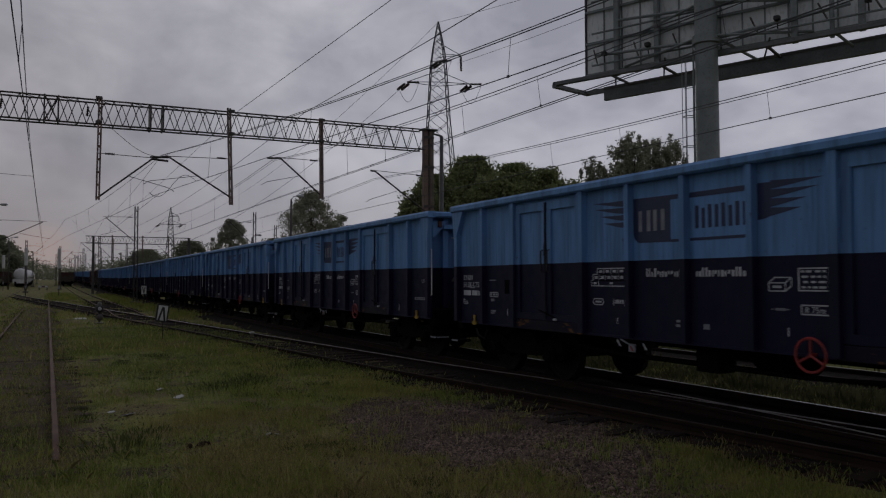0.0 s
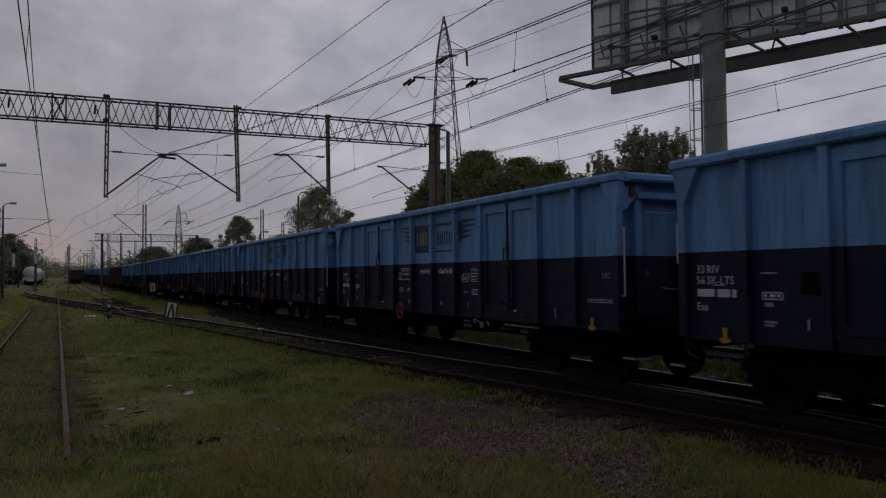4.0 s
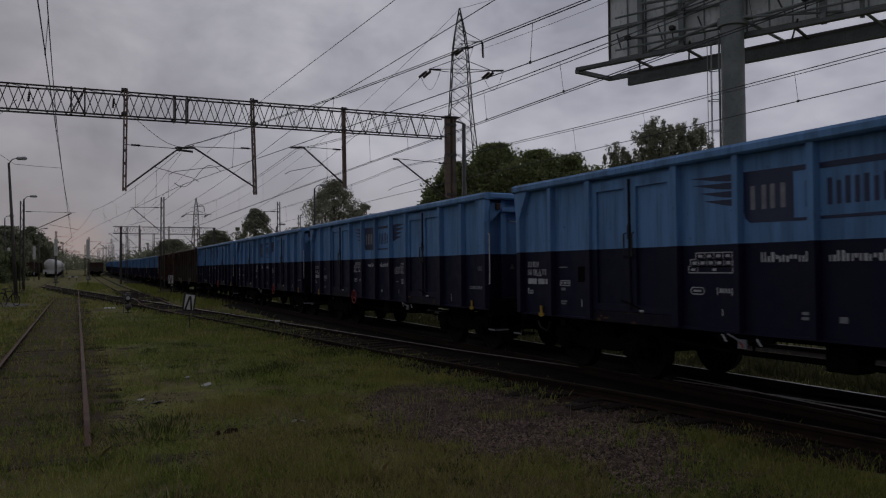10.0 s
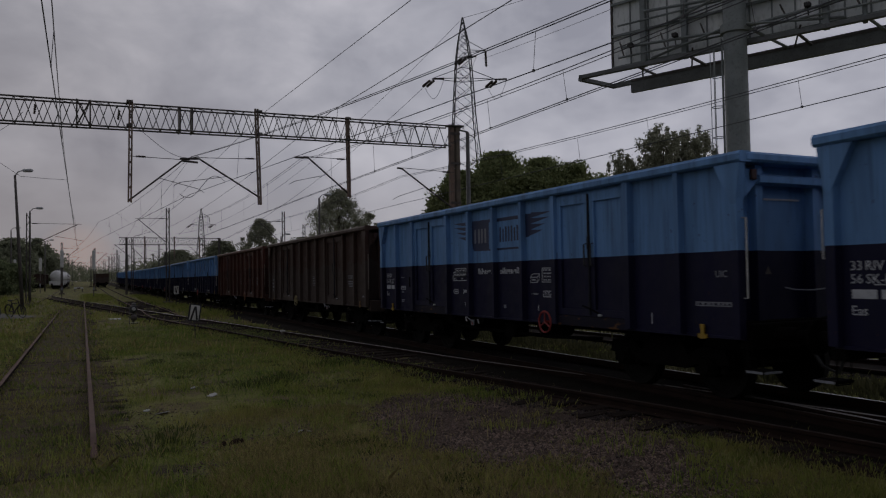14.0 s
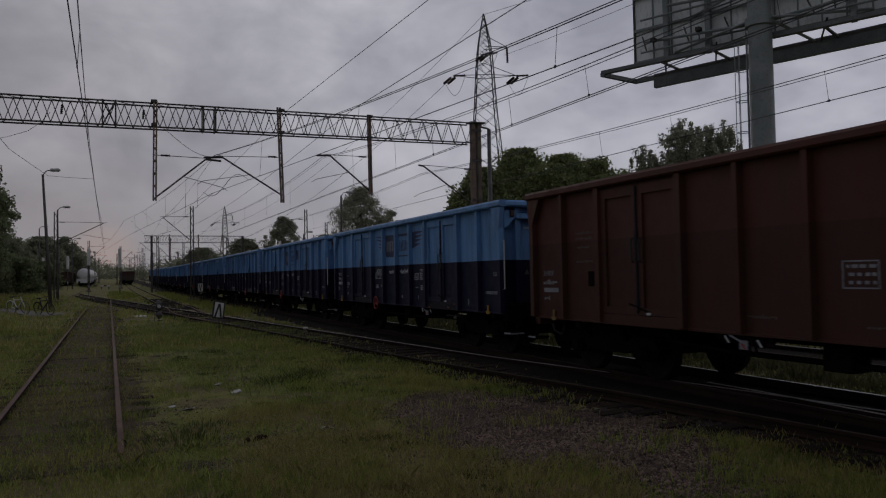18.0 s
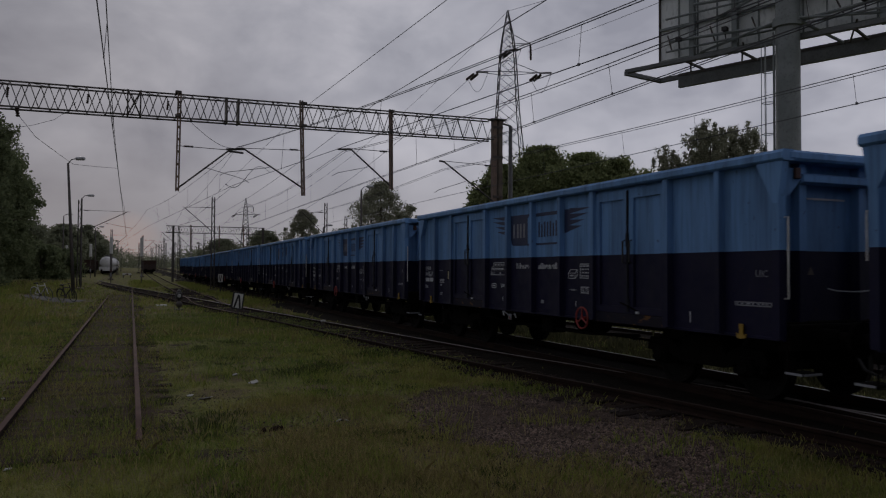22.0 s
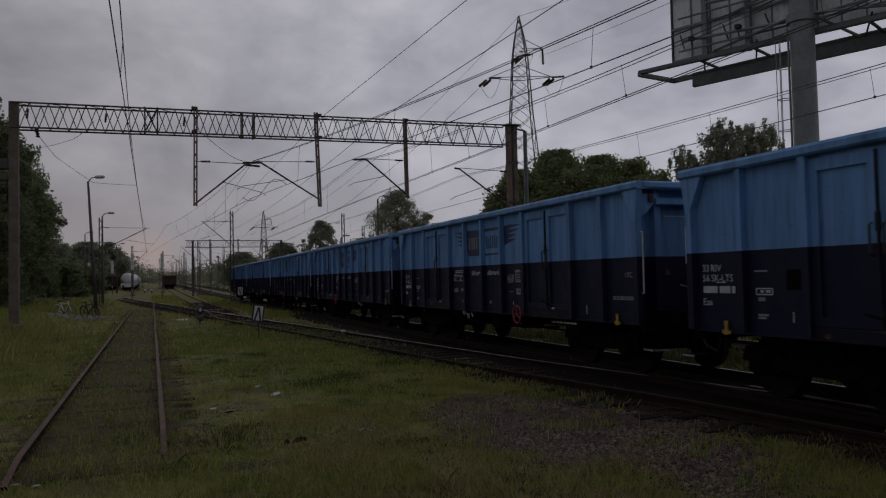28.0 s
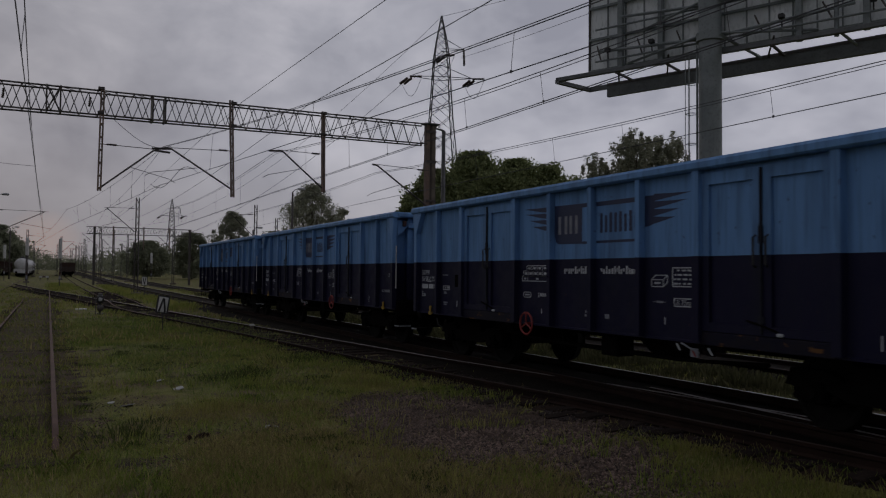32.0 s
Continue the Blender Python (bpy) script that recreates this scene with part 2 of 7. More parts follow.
def leaf_mat(name, a, b, thin=0.5, patch=None):
    """Leaves or stones that differ one by one; patch: a second colour that wins in wide patches."""
    m = bpy.data.materials.new(name)
    m.use_nodes = True
    nt = m.node_tree
    p = nt.nodes["Principled BSDF"]
    g, r = nt.nodes.new("ShaderNodeNewGeometry"), nt.nodes.new("ShaderNodeValToRGB")
    e = r.color_ramp.elements
    e[0].color, e[1].color = (*a, 1), (*b, 1)
    nt.links.new(g.outputs["Random Per Island"], r.inputs[0])
    col = r.outputs[0]
    if patch:
        co = nt.nodes.new("ShaderNodeTexCoord")
        for s, lo, hi, c in ((0.5, 0.45, 0.62, patch), (1.9, 0.5, 0.68, patch), (1.1, 0.54, 0.72, tuple(q * 0.42 for q in a))):
            n, mr, mx = nt.nodes.new("ShaderNodeTexNoise"), nt.nodes.new("ShaderNodeMapRange"), nt.nodes.new("ShaderNodeMix")
            n.inputs["Scale"].default_value, n.inputs["Detail"].default_value = s, 5.0
            mr.inputs[1].default_value, mr.inputs[2].default_value, mr.inputs[4].default_value = lo, hi, 0.55
            mx.data_type = "RGBA"
            mx.inputs[7].default_value = (*c, 1)
            nt.links.new(co.outputs["Object"], n.inputs["Vector"])
            nt.links.new(n.outputs["Fac"], mr.inputs[0])
            nt.links.new(mr.outputs[0], mx.inputs[0])
            nt.links.new(col, mx.inputs[6])
            col = mx.outputs[2]
    nt.links.new(col, p.inputs["Base Color"])
    p.inputs["Roughness"].default_value = 0.6
    p.inputs["Specular IOR Level"].default_value = 0.12
    if thin:
        tr, mx = nt.nodes.new("ShaderNodeBsdfTranslucent"), nt.nodes.new("ShaderNodeMixShader")
        mx.inputs[0].default_value = thin
        nt.links.new(col, tr.inputs["Color"])
        nt.links.new(p.outputs[0], mx.inputs[1])
        nt.links.new(tr.outputs[0], mx.inputs[2])
        nt.links.new(mx.outputs[0], nt.nodes["Material Output"].inputs[0])
    return m


LEAF = leaf_mat("deciduous_leaves", (0.13, 0.16, 0.072), (0.29, 0.32, 0.15))
LEAFDEEP = leaf_mat("deep_green_leaves", (0.085, 0.108, 0.055), (0.21, 0.24, 0.125))
# Grey-green leaves, paled further for the haze over the farther trees.
LEAFGREY = leaf_mat("poplar_leaves", (0.21, 0.22, 0.155), (0.38, 0.385, 0.29))
# Far leaves, paled and greyed to put distance haze into their colour.
LEAFHAZE = leaf_mat("haze_paled_leaves", (0.15, 0.165, 0.11), (0.27, 0.285, 0.19))
GRASS = leaf_mat("grass_blades", (0.105, 0.165, 0.030), (0.30, 0.345, 0.082), patch=(0.37, 0.315, 0.115))
# Grass colour darkened to stand in for the shade beside the train.
SHADEGRASS = leaf_mat("shade_darkened_grass", (0.055, 0.056, 0.026), (0.115, 0.112, 0.055))
GRASSDRY = leaf_mat("dry_grass", (0.19, 0.16, 0.069), (0.41, 0.34, 0.16))
LUSH = leaf_mat("lush_green_grass", (0.095, 0.150, 0.034), (0.215, 0.270, 0.075), patch=(0.26, 0.27, 0.10))
WEED = leaf_mat("weed_leaves", (0.045, 0.066, 0.02), (0.11, 0.13, 0.042))
STONE = leaf_mat("crushed_stone", (0.01632, 0.01202, 0.0105), (0.2448, 0.1758, 0.14), 0.0, patch=(0.06324, 0.04625, 0.037))
BACKPLATE = mat("pale_back_plate", (0.58, 0.58, 0.57), (0.46, 0.46, 0.45), 3.0, 0.6)
STONEDARK = leaf_mat("dark_ballast", (0.01428, 0.0111, 0.011), (0.051, 0.03793, 0.034), 0.0)
PAPER = mat("litter_paper", (0.36, 0.36, 0.34), rough=0.8)


def ground_mat():
    """Trodden grass, moss and cinder soil."""
    m = bpy.data.materials.new("grassy_cinder_ground")
    m.use_nodes = True
    nt = m.node_tree
    N, L = nt.nodes.new, nt.links.new
    b = nt.nodes["Principled BSDF"]
    b.inputs["Roughness"].default_value = 0.95
    b.inputs["Specular IOR Level"].default_value = 0.08
    co = N("ShaderNodeTexCoord")

    def nz(s, lo, hi, detail=6.0):
        n, r = N("ShaderNodeTexNoise"), N("ShaderNodeMapRange")
        n.inputs["Scale"].default_value, n.inputs["Detail"].default_value = s, detail
        L(co.outputs["Object"], n.inputs["Vector"])
        r.inputs[1].default_value, r.inputs[2].default_value = lo, hi
        L(n.outputs["Fac"], r.inputs[0])
        return r.outputs[0]

    def mix(a, c, f):
        x = N("ShaderNodeMix")
        x.data_type = "RGBA"
        for s, v in ((x.inputs[6], a), (x.inputs[7], c), (x.inputs[0], f)):
            if hasattr(v, "is_linked"):
                L(v, s)
            else:
                s.default_value = (*v, 1)
        return x.outputs[2]

    col = mix((0.13, 0.148, 0.042), (0.205, 0.192, 0.068), nz(0.45, 0.35, 0.65))
    col = mix(col, (0.090, 0.102, 0.026), nz(2.1, 0.5, 0.7))
    col = mix(col, (0.145, 0.112, 0.068), nz(0.8, 0.48, 0.62))
    col = mix(col, (0.22, 0.195, 0.095), nz(6.0, 0.58, 0.75))
    col = mix(col, (0.035, 0.034, 0.02), nz(28.0, 0.54, 0.75))
    col = mix(col, (0.055, 0.045, 0.032), nz(1.35, 0.56, 0.68))
    L(col, b.inputs["Base Color"])
    bp = N("ShaderNodeBump")
    bp.inputs["Strength"].default_value, bp.inputs["Distance"].default_value = 0.9, 0.04
    L(nz(22.0, 0.2, 0.8), bp.inputs["Height"])
    L(bp.outputs[0], b.inputs["Normal"])
    return m


GROUND = ground_mat()
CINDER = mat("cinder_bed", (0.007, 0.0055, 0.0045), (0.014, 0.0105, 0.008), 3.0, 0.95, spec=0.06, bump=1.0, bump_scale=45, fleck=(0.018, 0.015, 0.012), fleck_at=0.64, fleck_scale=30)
BEDSOIL = mat("brown_cinder_soil", (0.04896, 0.03422, 0.024), (0.08364, 0.06105, 0.039), 1.6, 0.95, spec=0.08, bump=0.9, bump_scale=40, fleck=(0.10, 0.105, 0.033), fleck_at=0.56, fleck_scale=10)
DIRT = mat("brown_track_dirt", (0.02244, 0.01434, 0.011), (0.0408, 0.02683, 0.02), 2.5, 0.95, spec=0.06, bump=0.9, bump_scale=40, fleck=(0.06324, 0.05365, 0.03), fleck_at=0.58, fleck_scale=14)
STONEBED = mat("stony_soil", (0.03876, 0.02683, 0.021), (0.0816, 0.05735, 0.044), 3.0, 0.95, spec=0.08, bump=1.0, bump_scale=45, fleck=(0.0765, 0.05735, 0.05), fleck_at=0.6, fleck_scale=40)
PATH = mat("trodden_gravel_path", (0.13, 0.125, 0.115), (0.09, 0.088, 0.08), 2.0, 0.95, bump=0.8, bump_scale=60)


# ---- mesh tools ----
class Shape:
    """Collects faces for one mesh."""

    def __init__(self):
        self.v, self.f = [], []

    def add(self, verts, faces):
        n = len(self.v)
        self.v += [tuple(p) for p in verts]
        self.f += [tuple(i + n for i in f) for f in faces]
        return self

    def box(self, x0, x1, y0, y1, z0, z1):
        vs = [(x, y, z) for z in (z0, z1) for x, y in ((x0, y0), (x1, y0), (x1, y1), (x0, y1))]
        return self.add(vs, [(3, 2, 1, 0), (4, 5, 6, 7), (0, 1, 5, 4), (1, 2, 6, 5), (2, 3, 7, 6), (3, 0, 4, 7)])

    def bevel_box(self, x0, x1, y0, y1, z0, z1, r=0.01):
        bm = bmesh.new()
        bmesh.ops.create_cube(bm, size=1)
        bmesh.ops.scale(bm, vec=(x1 - x0, y1 - y0, z1 - z0), verts=bm.verts)
        bmesh.ops.translate(bm, vec=((x0 + x1) / 2, (y0 + y1) / 2, (z0 + z1) / 2), verts=bm.verts)
        bmesh.ops.bevel(bm, geom=bm.edges[:], offset=r, segments=1, affect="EDGES")
        bm.verts.index_update()
        self.add([v.co for v in bm.verts], [[v.index for v in f.verts] for f in bm.faces])
        bm.free()
        return self

    def tube(self, pts, r, sides=6, caps=True, r2=None):
        pts = [Vector(p) for p in pts]
        rings = []
        for i, p in enumerate(pts):
            a, b = pts[max(i - 1, 0)], pts[min(i + 1, len(pts) - 1)]
            d = (b - a).normalized()
            u = d.cross(Vector((0, 0, 1)) if abs(d.z) < 0.95 else Vector((1, 0, 0))).normalized()
            w = d.cross(u)
            k = i / max(1, len(pts) - 1)
            rr = r if r2 is None else r + (r2 - r) * k
            rings.append([p + rr * (math.cos(t) * u + math.sin(t) * w) for t in (2 * math.pi * j / sides for j in range(sides))])
        vs = [v for ring in rings for v in ring]
        fs = []
        for i in range(len(rings) - 1):
            for j in range(sides):
                k = (j + 1) % sides
                fs.append((i * sides + j, i * sides + k, (i + 1) * sides + k, (i + 1) * sides + j))
        if caps:
            fs.append(tuple(range(sides - 1, -1, -1)))
            fs.append(tuple((len(rings) - 1) * sides + j for j in range(sides)))
        return self.add(vs, fs)

    def lathe(self, profile, centre, axis="x", sides=20):
        """profile: (along, radius) pairs."""
        vs, fs = [], []
        for a, r in profile:
            for j in range(sides):
                t = 2 * math.pi * j / sides
                c, s = r * math.cos(t), r * math.sin(t)
                d = {"x": (a, c, s), "y": (c, a, s), "z": (c, s, a)}[axis]
                vs.append((centre[0] + d[0], centre[1] + d[1], centre[2] + d[2]))
        for i in range(len(profile) - 1):
            for j in range(sides):
                k = (j + 1) % sides
                fs.append((i * sides + j, i * sides + k, (i + 1) * sides + k, (i + 1) * sides + j))
        fs.append(tuple(range(sides - 1, -1, -1)))
        fs.append(tuple((len(profile) - 1) * sides + j for j in range(sides)))
        return self.add(vs, fs)

    def ring(self, centre, radius, r, axis="x", sides=24, around=6):
        vs, fs = [], []
        for i in range(sides):
            a = 2 * math.pi * i / sides
            for j in range(around):
                b = 2 * math.pi * j / around
                q, h = radius + r * math.cos(b), r * math.sin(b)
                d = {"x": (h, q * math.cos(a), q * math.sin(a)), "z": (q * math.cos(a), q * math.sin(a), h)}[axis]
                vs.append(tuple(c + e for c, e in zip(centre, d)))
        for i in range(sides):
            for j in range(around):
                n, k = (i + 1) % sides, (j + 1) % around
                fs.append((i * around + j, n * around + j, n * around + k, i * around + k))
        return self.add(vs, fs)

    def prism(self, outline, axis, a0, a1):
        """An outline in the plane across the axis, drawn out from a0 to a1."""
        n = len(outline)

        def put(p, a):
            return {"x": (a, p[0], p[1]), "y": (p[0], a, p[1]), "z": (p[0], p[1], a)}[axis]
        vs = [put(p, a0) for p in outline] + [put(p, a1) for p in outline]
        fs = [tuple(range(n - 1, -1, -1)), tuple(range(n, 2 * n))]
        fs += [(i, (i + 1) % n, (i + 1) % n + n, i + n) for i in range(n)]
        return self.add(vs, fs)

    def mesh(self, name, material, smooth=False):
        me = bpy.data.meshes.new(name)
        me.from_pydata(self.v, [], self.f)
        bm = bmesh.new()
        bm.from_mesh(me)
        bmesh.ops.recalc_face_normals(bm, faces=bm.faces[:])
        bm.to_mesh(me)
        bm.free()
        me.materials.append(material)
        if smooth:
            me.shade_smooth()
        return me


def part(name, shape, material, parent, label="", at=None, smooth=False):
    """Links one mesh object under a thing or a part. at: a pose in the parent's space."""
    me = shape if isinstance(shape, bpy.types.Mesh) else shape.mesh(name, material, smooth)
    ob = new(name, me)
    ob.parent = parent
    if at is not None:
        ob.matrix_basis = at
    if label:
        ob["label"] = label
    return ob


def thing(name, label, category, at=None, group="", kind=""):
    ob = new(name)
    ob.empty_display_size = 0.2
    if at is not None:
        ob.matrix_basis = at
    return tagged(ob, label, category, group, kind)


def soup(name, verts, faces, material, smooth=False):
    """One joined mesh from plain arrays: verts (n, 3), faces (m, k)."""
    me = bpy.data.meshes.new(name)
    verts, faces = np.asarray(verts, np.float32), np.asarray(faces, np.int32)
    k = faces.shape[1]
    me.vertices.add(len(verts))
    me.vertices.foreach_set("co", verts.ravel())
    me.loops.add(faces.size)
    me.loops.foreach_set("vertex_index", faces.ravel())
    me.polygons.add(len(faces))
    me.polygons.foreach_set("loop_start", np.arange(0, faces.size, k, dtype=np.int32))
    me.update(calc_edges=True)
    me.materials.append(material)
    if smooth:
        me.shade_smooth()
    return me


def lettering(body, size, material):
    cu = bpy.data.curves.new("text", "FONT")
    cu.body, cu.size, cu.extrude = body, size, 0.0015
    cu.resolution_u = 2
    ob = bpy.data.objects.new("text", cu)
    scene.collection.objects.link(ob)
    me = bpy.data.meshes.new_from_object(ob.evaluated_get(bpy.context.evaluated_depsgraph_get()))
    bpy.data.objects.remove(ob)
    me.materials.append(material)
    return me


# ---- ground ----
def rise(y):
    """The line climbs gently far off."""
    q = max(0.0, min(y, 420.0) - 90.0)
    return 0.0075 * q * q / (q + 30.0)


TRAIN_X, SIDING_X = 9.05, -0.635
MAIN_UP = 0.075  # the main line lies a little higher than the siding


def ground_z(x, y):
    z = -0.13 + rise(y)
    k = min(1.0, max(0.0, (-3.2 - x) / 3.5)) * min(1.0, max(0.0, (y - 12) / 14))
    z += 0.42 * k * k * (3 - 2 * k)
    if abs(x) < 40 and y < 90:
        z += 0.05 * noise.noise((x * 0.35, y * 0.35, 0)) + 0.02 * noise.noise((x * 1.9, y * 1.9, 3))
        for c in (SIDING_X, TRAIN_X):
            d = abs(x - c)
            if d < 1.6:
                z = z + (-0.14 + rise(y) - z) * min(1.0, (1.6 - d) / 0.5)
    return z


def graded(lo, fine0, fine1, hi, step, growth):
    mid = list(np.arange(fine0, fine1, step))
    out, s, p = [], step, fine0
    while p > lo:
        s *= growth
        p -= s
        out.append(max(p, lo))
    up, s, p = [], step, mid[-1]
    while p < hi:
        s *= growth
        p += s
        up.append(min(p, hi))
    return out[::-1] + mid + up


def build_ground():
    xs = graded(-3000, -9, 13, 3000, 0.3, 1.12)
    ys = graded(-300, 2, 40, 4500, 0.3, 1.1)
    vs = np.array([(x, y, ground_z(x, y)) for y in ys for x in xs])
    n = len(xs)
    i, j = np.meshgrid(np.arange(n - 1), np.arange(len(ys) - 1))
    a = (j * n + i).ravel()
    ob = new("ground", soup("ground", vs, np.stack([a, a + 1, a + n + 1, a + n], 1), GROUND, True))
    tagged(ob, "rough mown grass and cinder soil of a railway yard", "ground", kind="structure")


build_ground()


# ---- tracks ----
RAIL = [(-.036, -.004), (-.026, 0), (.026, 0), (.036, -.004), (.034, -.04), (.009, -.055), (.009, -.12), (.07, -.138), (.07, -.15), (-.07, -.15), (-.07, -.138), (-.009, -.12), (-.009, -.055), (-.034, -.04)]


def rail_mesh(path, head):
    """A rail drawn along a path of (x, y, z); its head has its own polish."""
    pts = [Vector(p) for p in path]
    vs, fs, n = [], [], len(RAIL)
    for i, p in enumerate(pts):
        d = (pts[min(i + 1, len(pts) - 1)] - pts[max(i - 1, 0)]).normalized()
        side = Vector((d.y, -d.x, 0)).normalized()
        vs += [p + side * a + Vector((0, 0, b)) for a, b in RAIL]
    for i in range(len(pts) - 1):
        for j in range(n):
            k = (j + 1) % n
            fs.append((i * n + j, i * n + k, (i + 1) * n + k, (i + 1) * n + j))
    fs += [tuple(range(n)), tuple(len(vs) - 1 - j for j in range(n))]
    me = bpy.data.meshes.new("rail")
    me.from_pydata(vs, [], fs)
    bm = bmesh.new()
    bm.from_mesh(me)
    bmesh.ops.recalc_face_normals(bm, faces=bm.faces[:])
    bm.to_mesh(me)
    bm.free()
    me.materials.append(RAILRUST)
    me.materials.append(head)
    for i, f in enumerate(me.polygons):
        if i < (len(pts) - 1) * n and i % n in ((1,) if head in (RAILDARK, RAILTOP) else (0, 1) if head is RAILGLINT else (0, 1, 2)):
            f.material_index = 1
    return me


def lay(name, label, centre, ys, head, drop=0.0, starts=None, bright=None, ends=(1e4, 1e4)):
    """A track along centre(y). starts, ends: where its two rails begin and end; bright: the heads of its two rails. A rail that ends in the grass sinks into it."""
    tr = thing(name, label, "track", kind="structure")
    for s, near, end in zip((-0.7525, 0.7525), starts or (ys[0], ys[0]), ends):
        path = []
        for y in [near] + [q for q in ys if near < q < end]:
            slope = (centre(y + 0.2) - centre(y - 0.2)) / 0.4
            k = 1 / math.hypot(1, slope)
            sunk = 0.10 * max(0.0, 1 - (y - near) / 0.9) if starts else 0.0
            path.append((centre(y) + s * k, y - s * slope * k, rise(y) - (drop(y) if callable(drop) else drop) - sunk))
        part("rail", rail_mesh(path, bright[s > 0] if bright else head), None, tr)
    return tr


def crossover(y):
    """The diagonal link from the main line across the siding to the far yard track."""
    x = 8.05 - 0.1165 * (y - 7)
    if y > 112:
        q = min(y, 172.0) - 112
        x = -4.1825 - 0.1165 * (q - q * q / 120)
    if y < 4:
        x = 8.4 + (9.05 - 8.4) * min(1.0, (4 - y) / 8)
    return x


def side_line(y):
    x = 4.15
    if y < 52:
        k = min(1.0, (52 - y) / 20)
        x += (crossover(y) - 4.15) * k * k * (3 - 2 * k)
    return x


def span(a, b, n):
    return [a + (b - a) * i / n for i in range(n + 1)]


siding = lay("siding_track", "old siding with rusty rails sunk in grass", lambda y: SIDING_X, span(8.4, 12, 12) + span(13, 90, 38) + span(95, 420, 30), RAILDULL, starts=(8.6, 9.4), ends=(58.5, 82))
main_line = lay("main_track", "main line with a worn bright rail head", lambda y: TRAIN_X, span(-60, 90, 30) + span(95, 420, 30), RAILTOP, -MAIN_UP, bright=(RAILDARK, RAILTOP))
cross_line = lay("crossover_track", "diagonal crossover with dark rails in cinders", crossover, span(-2, 120, 96) + span(124, 180, 14), RAILWORN, lambda y: 0.004 - (MAIN_UP - 0.012) * min(1.0, max(0.0, (15 - y) / 6)), bright=(RAILDARK, RAILGLINT))
part("wing_rail", rail_mesh([(8.56, 4.6, MAIN_UP - 0.03), (8.63, 6.2, MAIN_UP - 0.012), (8.77, 8.6, MAIN_UP - 0.012), (8.86, 9.5, MAIN_UP - 0.03)], RAILGLINT), None, cross_line, "worn wing rail of the turnout, its glint painted pale")
side_track = lay("side_track", "side track joining the crossover", side_line, span(33, 90, 50) + span(95, 420, 30), RAILDULL, 0.008)
for x, lab in ((14.1, "second main line behind the train"), (-4.7, "yard track with tank wagons"), (-8.7, "yard track beside the trees")):
    lay("yard_track", lab, lambda y, c=x: c, (span(-40, 90, 30) if x > 0 else [60, 75, 90]) + span(95, 420, 30), RAILDULL if x < 0 else RAILTOP, bright=(RAILDARK, RAILTOP) if x > 0 else None)


def bed(name, label, centre, half, y0, y1, n, lift, material):
    """A low ballast bed with sloped shoulders."""
    vs, fs = [], []
    for i in range(n + 1):
        y = y0 + (y1 - y0) * i / n
        for k, (o, z) in enumerate(((-half - 0.5, -0.16), (-half, lift), (half, lift), (half + 0.5, -0.16))):
            x = centre(y) + o + 0.12 * noise.noise((y * 0.8, k * 7.1, 0))
            vs.append((x, y, rise(y) + z + (0.02 * noise.noise((x, y * 1.3, 5)))))
    for i in range(n):
        for k in range(3):
            fs.append((i * 4 + k, i * 4 + k + 1, i * 4 + k + 5, i * 4 + k + 4))
    ob = new(name, soup(name, vs, fs, material, True))
    tagged(ob, label, "ballast", kind="structure")


bed("ballast_main", "near-black ballast bed under the main line", lambda y: TRAIN_X, 1.45, -60, 420, 400, -0.06, CINDER)
bed("ballast_crossover", "greyish dirt bed under the crossover", crossover, 1.0, -1, 160, 260, -0.112, DIRT)
bed("siding_bed", "brown cinder soil between the siding rails", lambda y: SIDING_X, 0.85, 8.8, 64, 110, -0.122, BEDSOIL)
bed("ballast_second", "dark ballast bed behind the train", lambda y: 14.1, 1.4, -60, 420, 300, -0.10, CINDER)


# ---- the train ----
BODY = 12.79
PITCH = 14.04
POSTS = (0.06, 1.1, 2.2, 4.2, 5.3, 6.395, 7.49, 8.59, 10.59, 11.69, 12.73)
PANELS = ((0.06, 1.1), (1.1, 2.2), (4.2, 5.3), (5.3, 6.395), (6.395, 7.49), (7.49, 8.59), (10.59, 11.69), (11.69, 12.73))
DOORS = ((2.2, 4.2), (8.59, 10.59))


def Y(s):
    """Along the wagon: s metres from its leading end."""
    return s - BODY / 2


def build_wheelset():
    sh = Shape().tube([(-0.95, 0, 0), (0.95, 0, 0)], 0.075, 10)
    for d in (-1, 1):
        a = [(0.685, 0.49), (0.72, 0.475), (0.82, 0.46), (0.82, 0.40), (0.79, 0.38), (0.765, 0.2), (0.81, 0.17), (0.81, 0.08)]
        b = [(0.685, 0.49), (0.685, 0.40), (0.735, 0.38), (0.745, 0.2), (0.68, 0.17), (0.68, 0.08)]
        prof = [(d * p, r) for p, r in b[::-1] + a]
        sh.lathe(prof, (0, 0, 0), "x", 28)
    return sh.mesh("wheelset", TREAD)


WHEELSET = None


def side_print(wagon, s, z, ds, dz, material, name="printed_mark", x=-1.4245):
    part(name, Shape().box(x, x + 0.003, Y(s - ds / 2), Y(s + ds / 2), z - dz / 2, z + dz / 2), material, wagon)


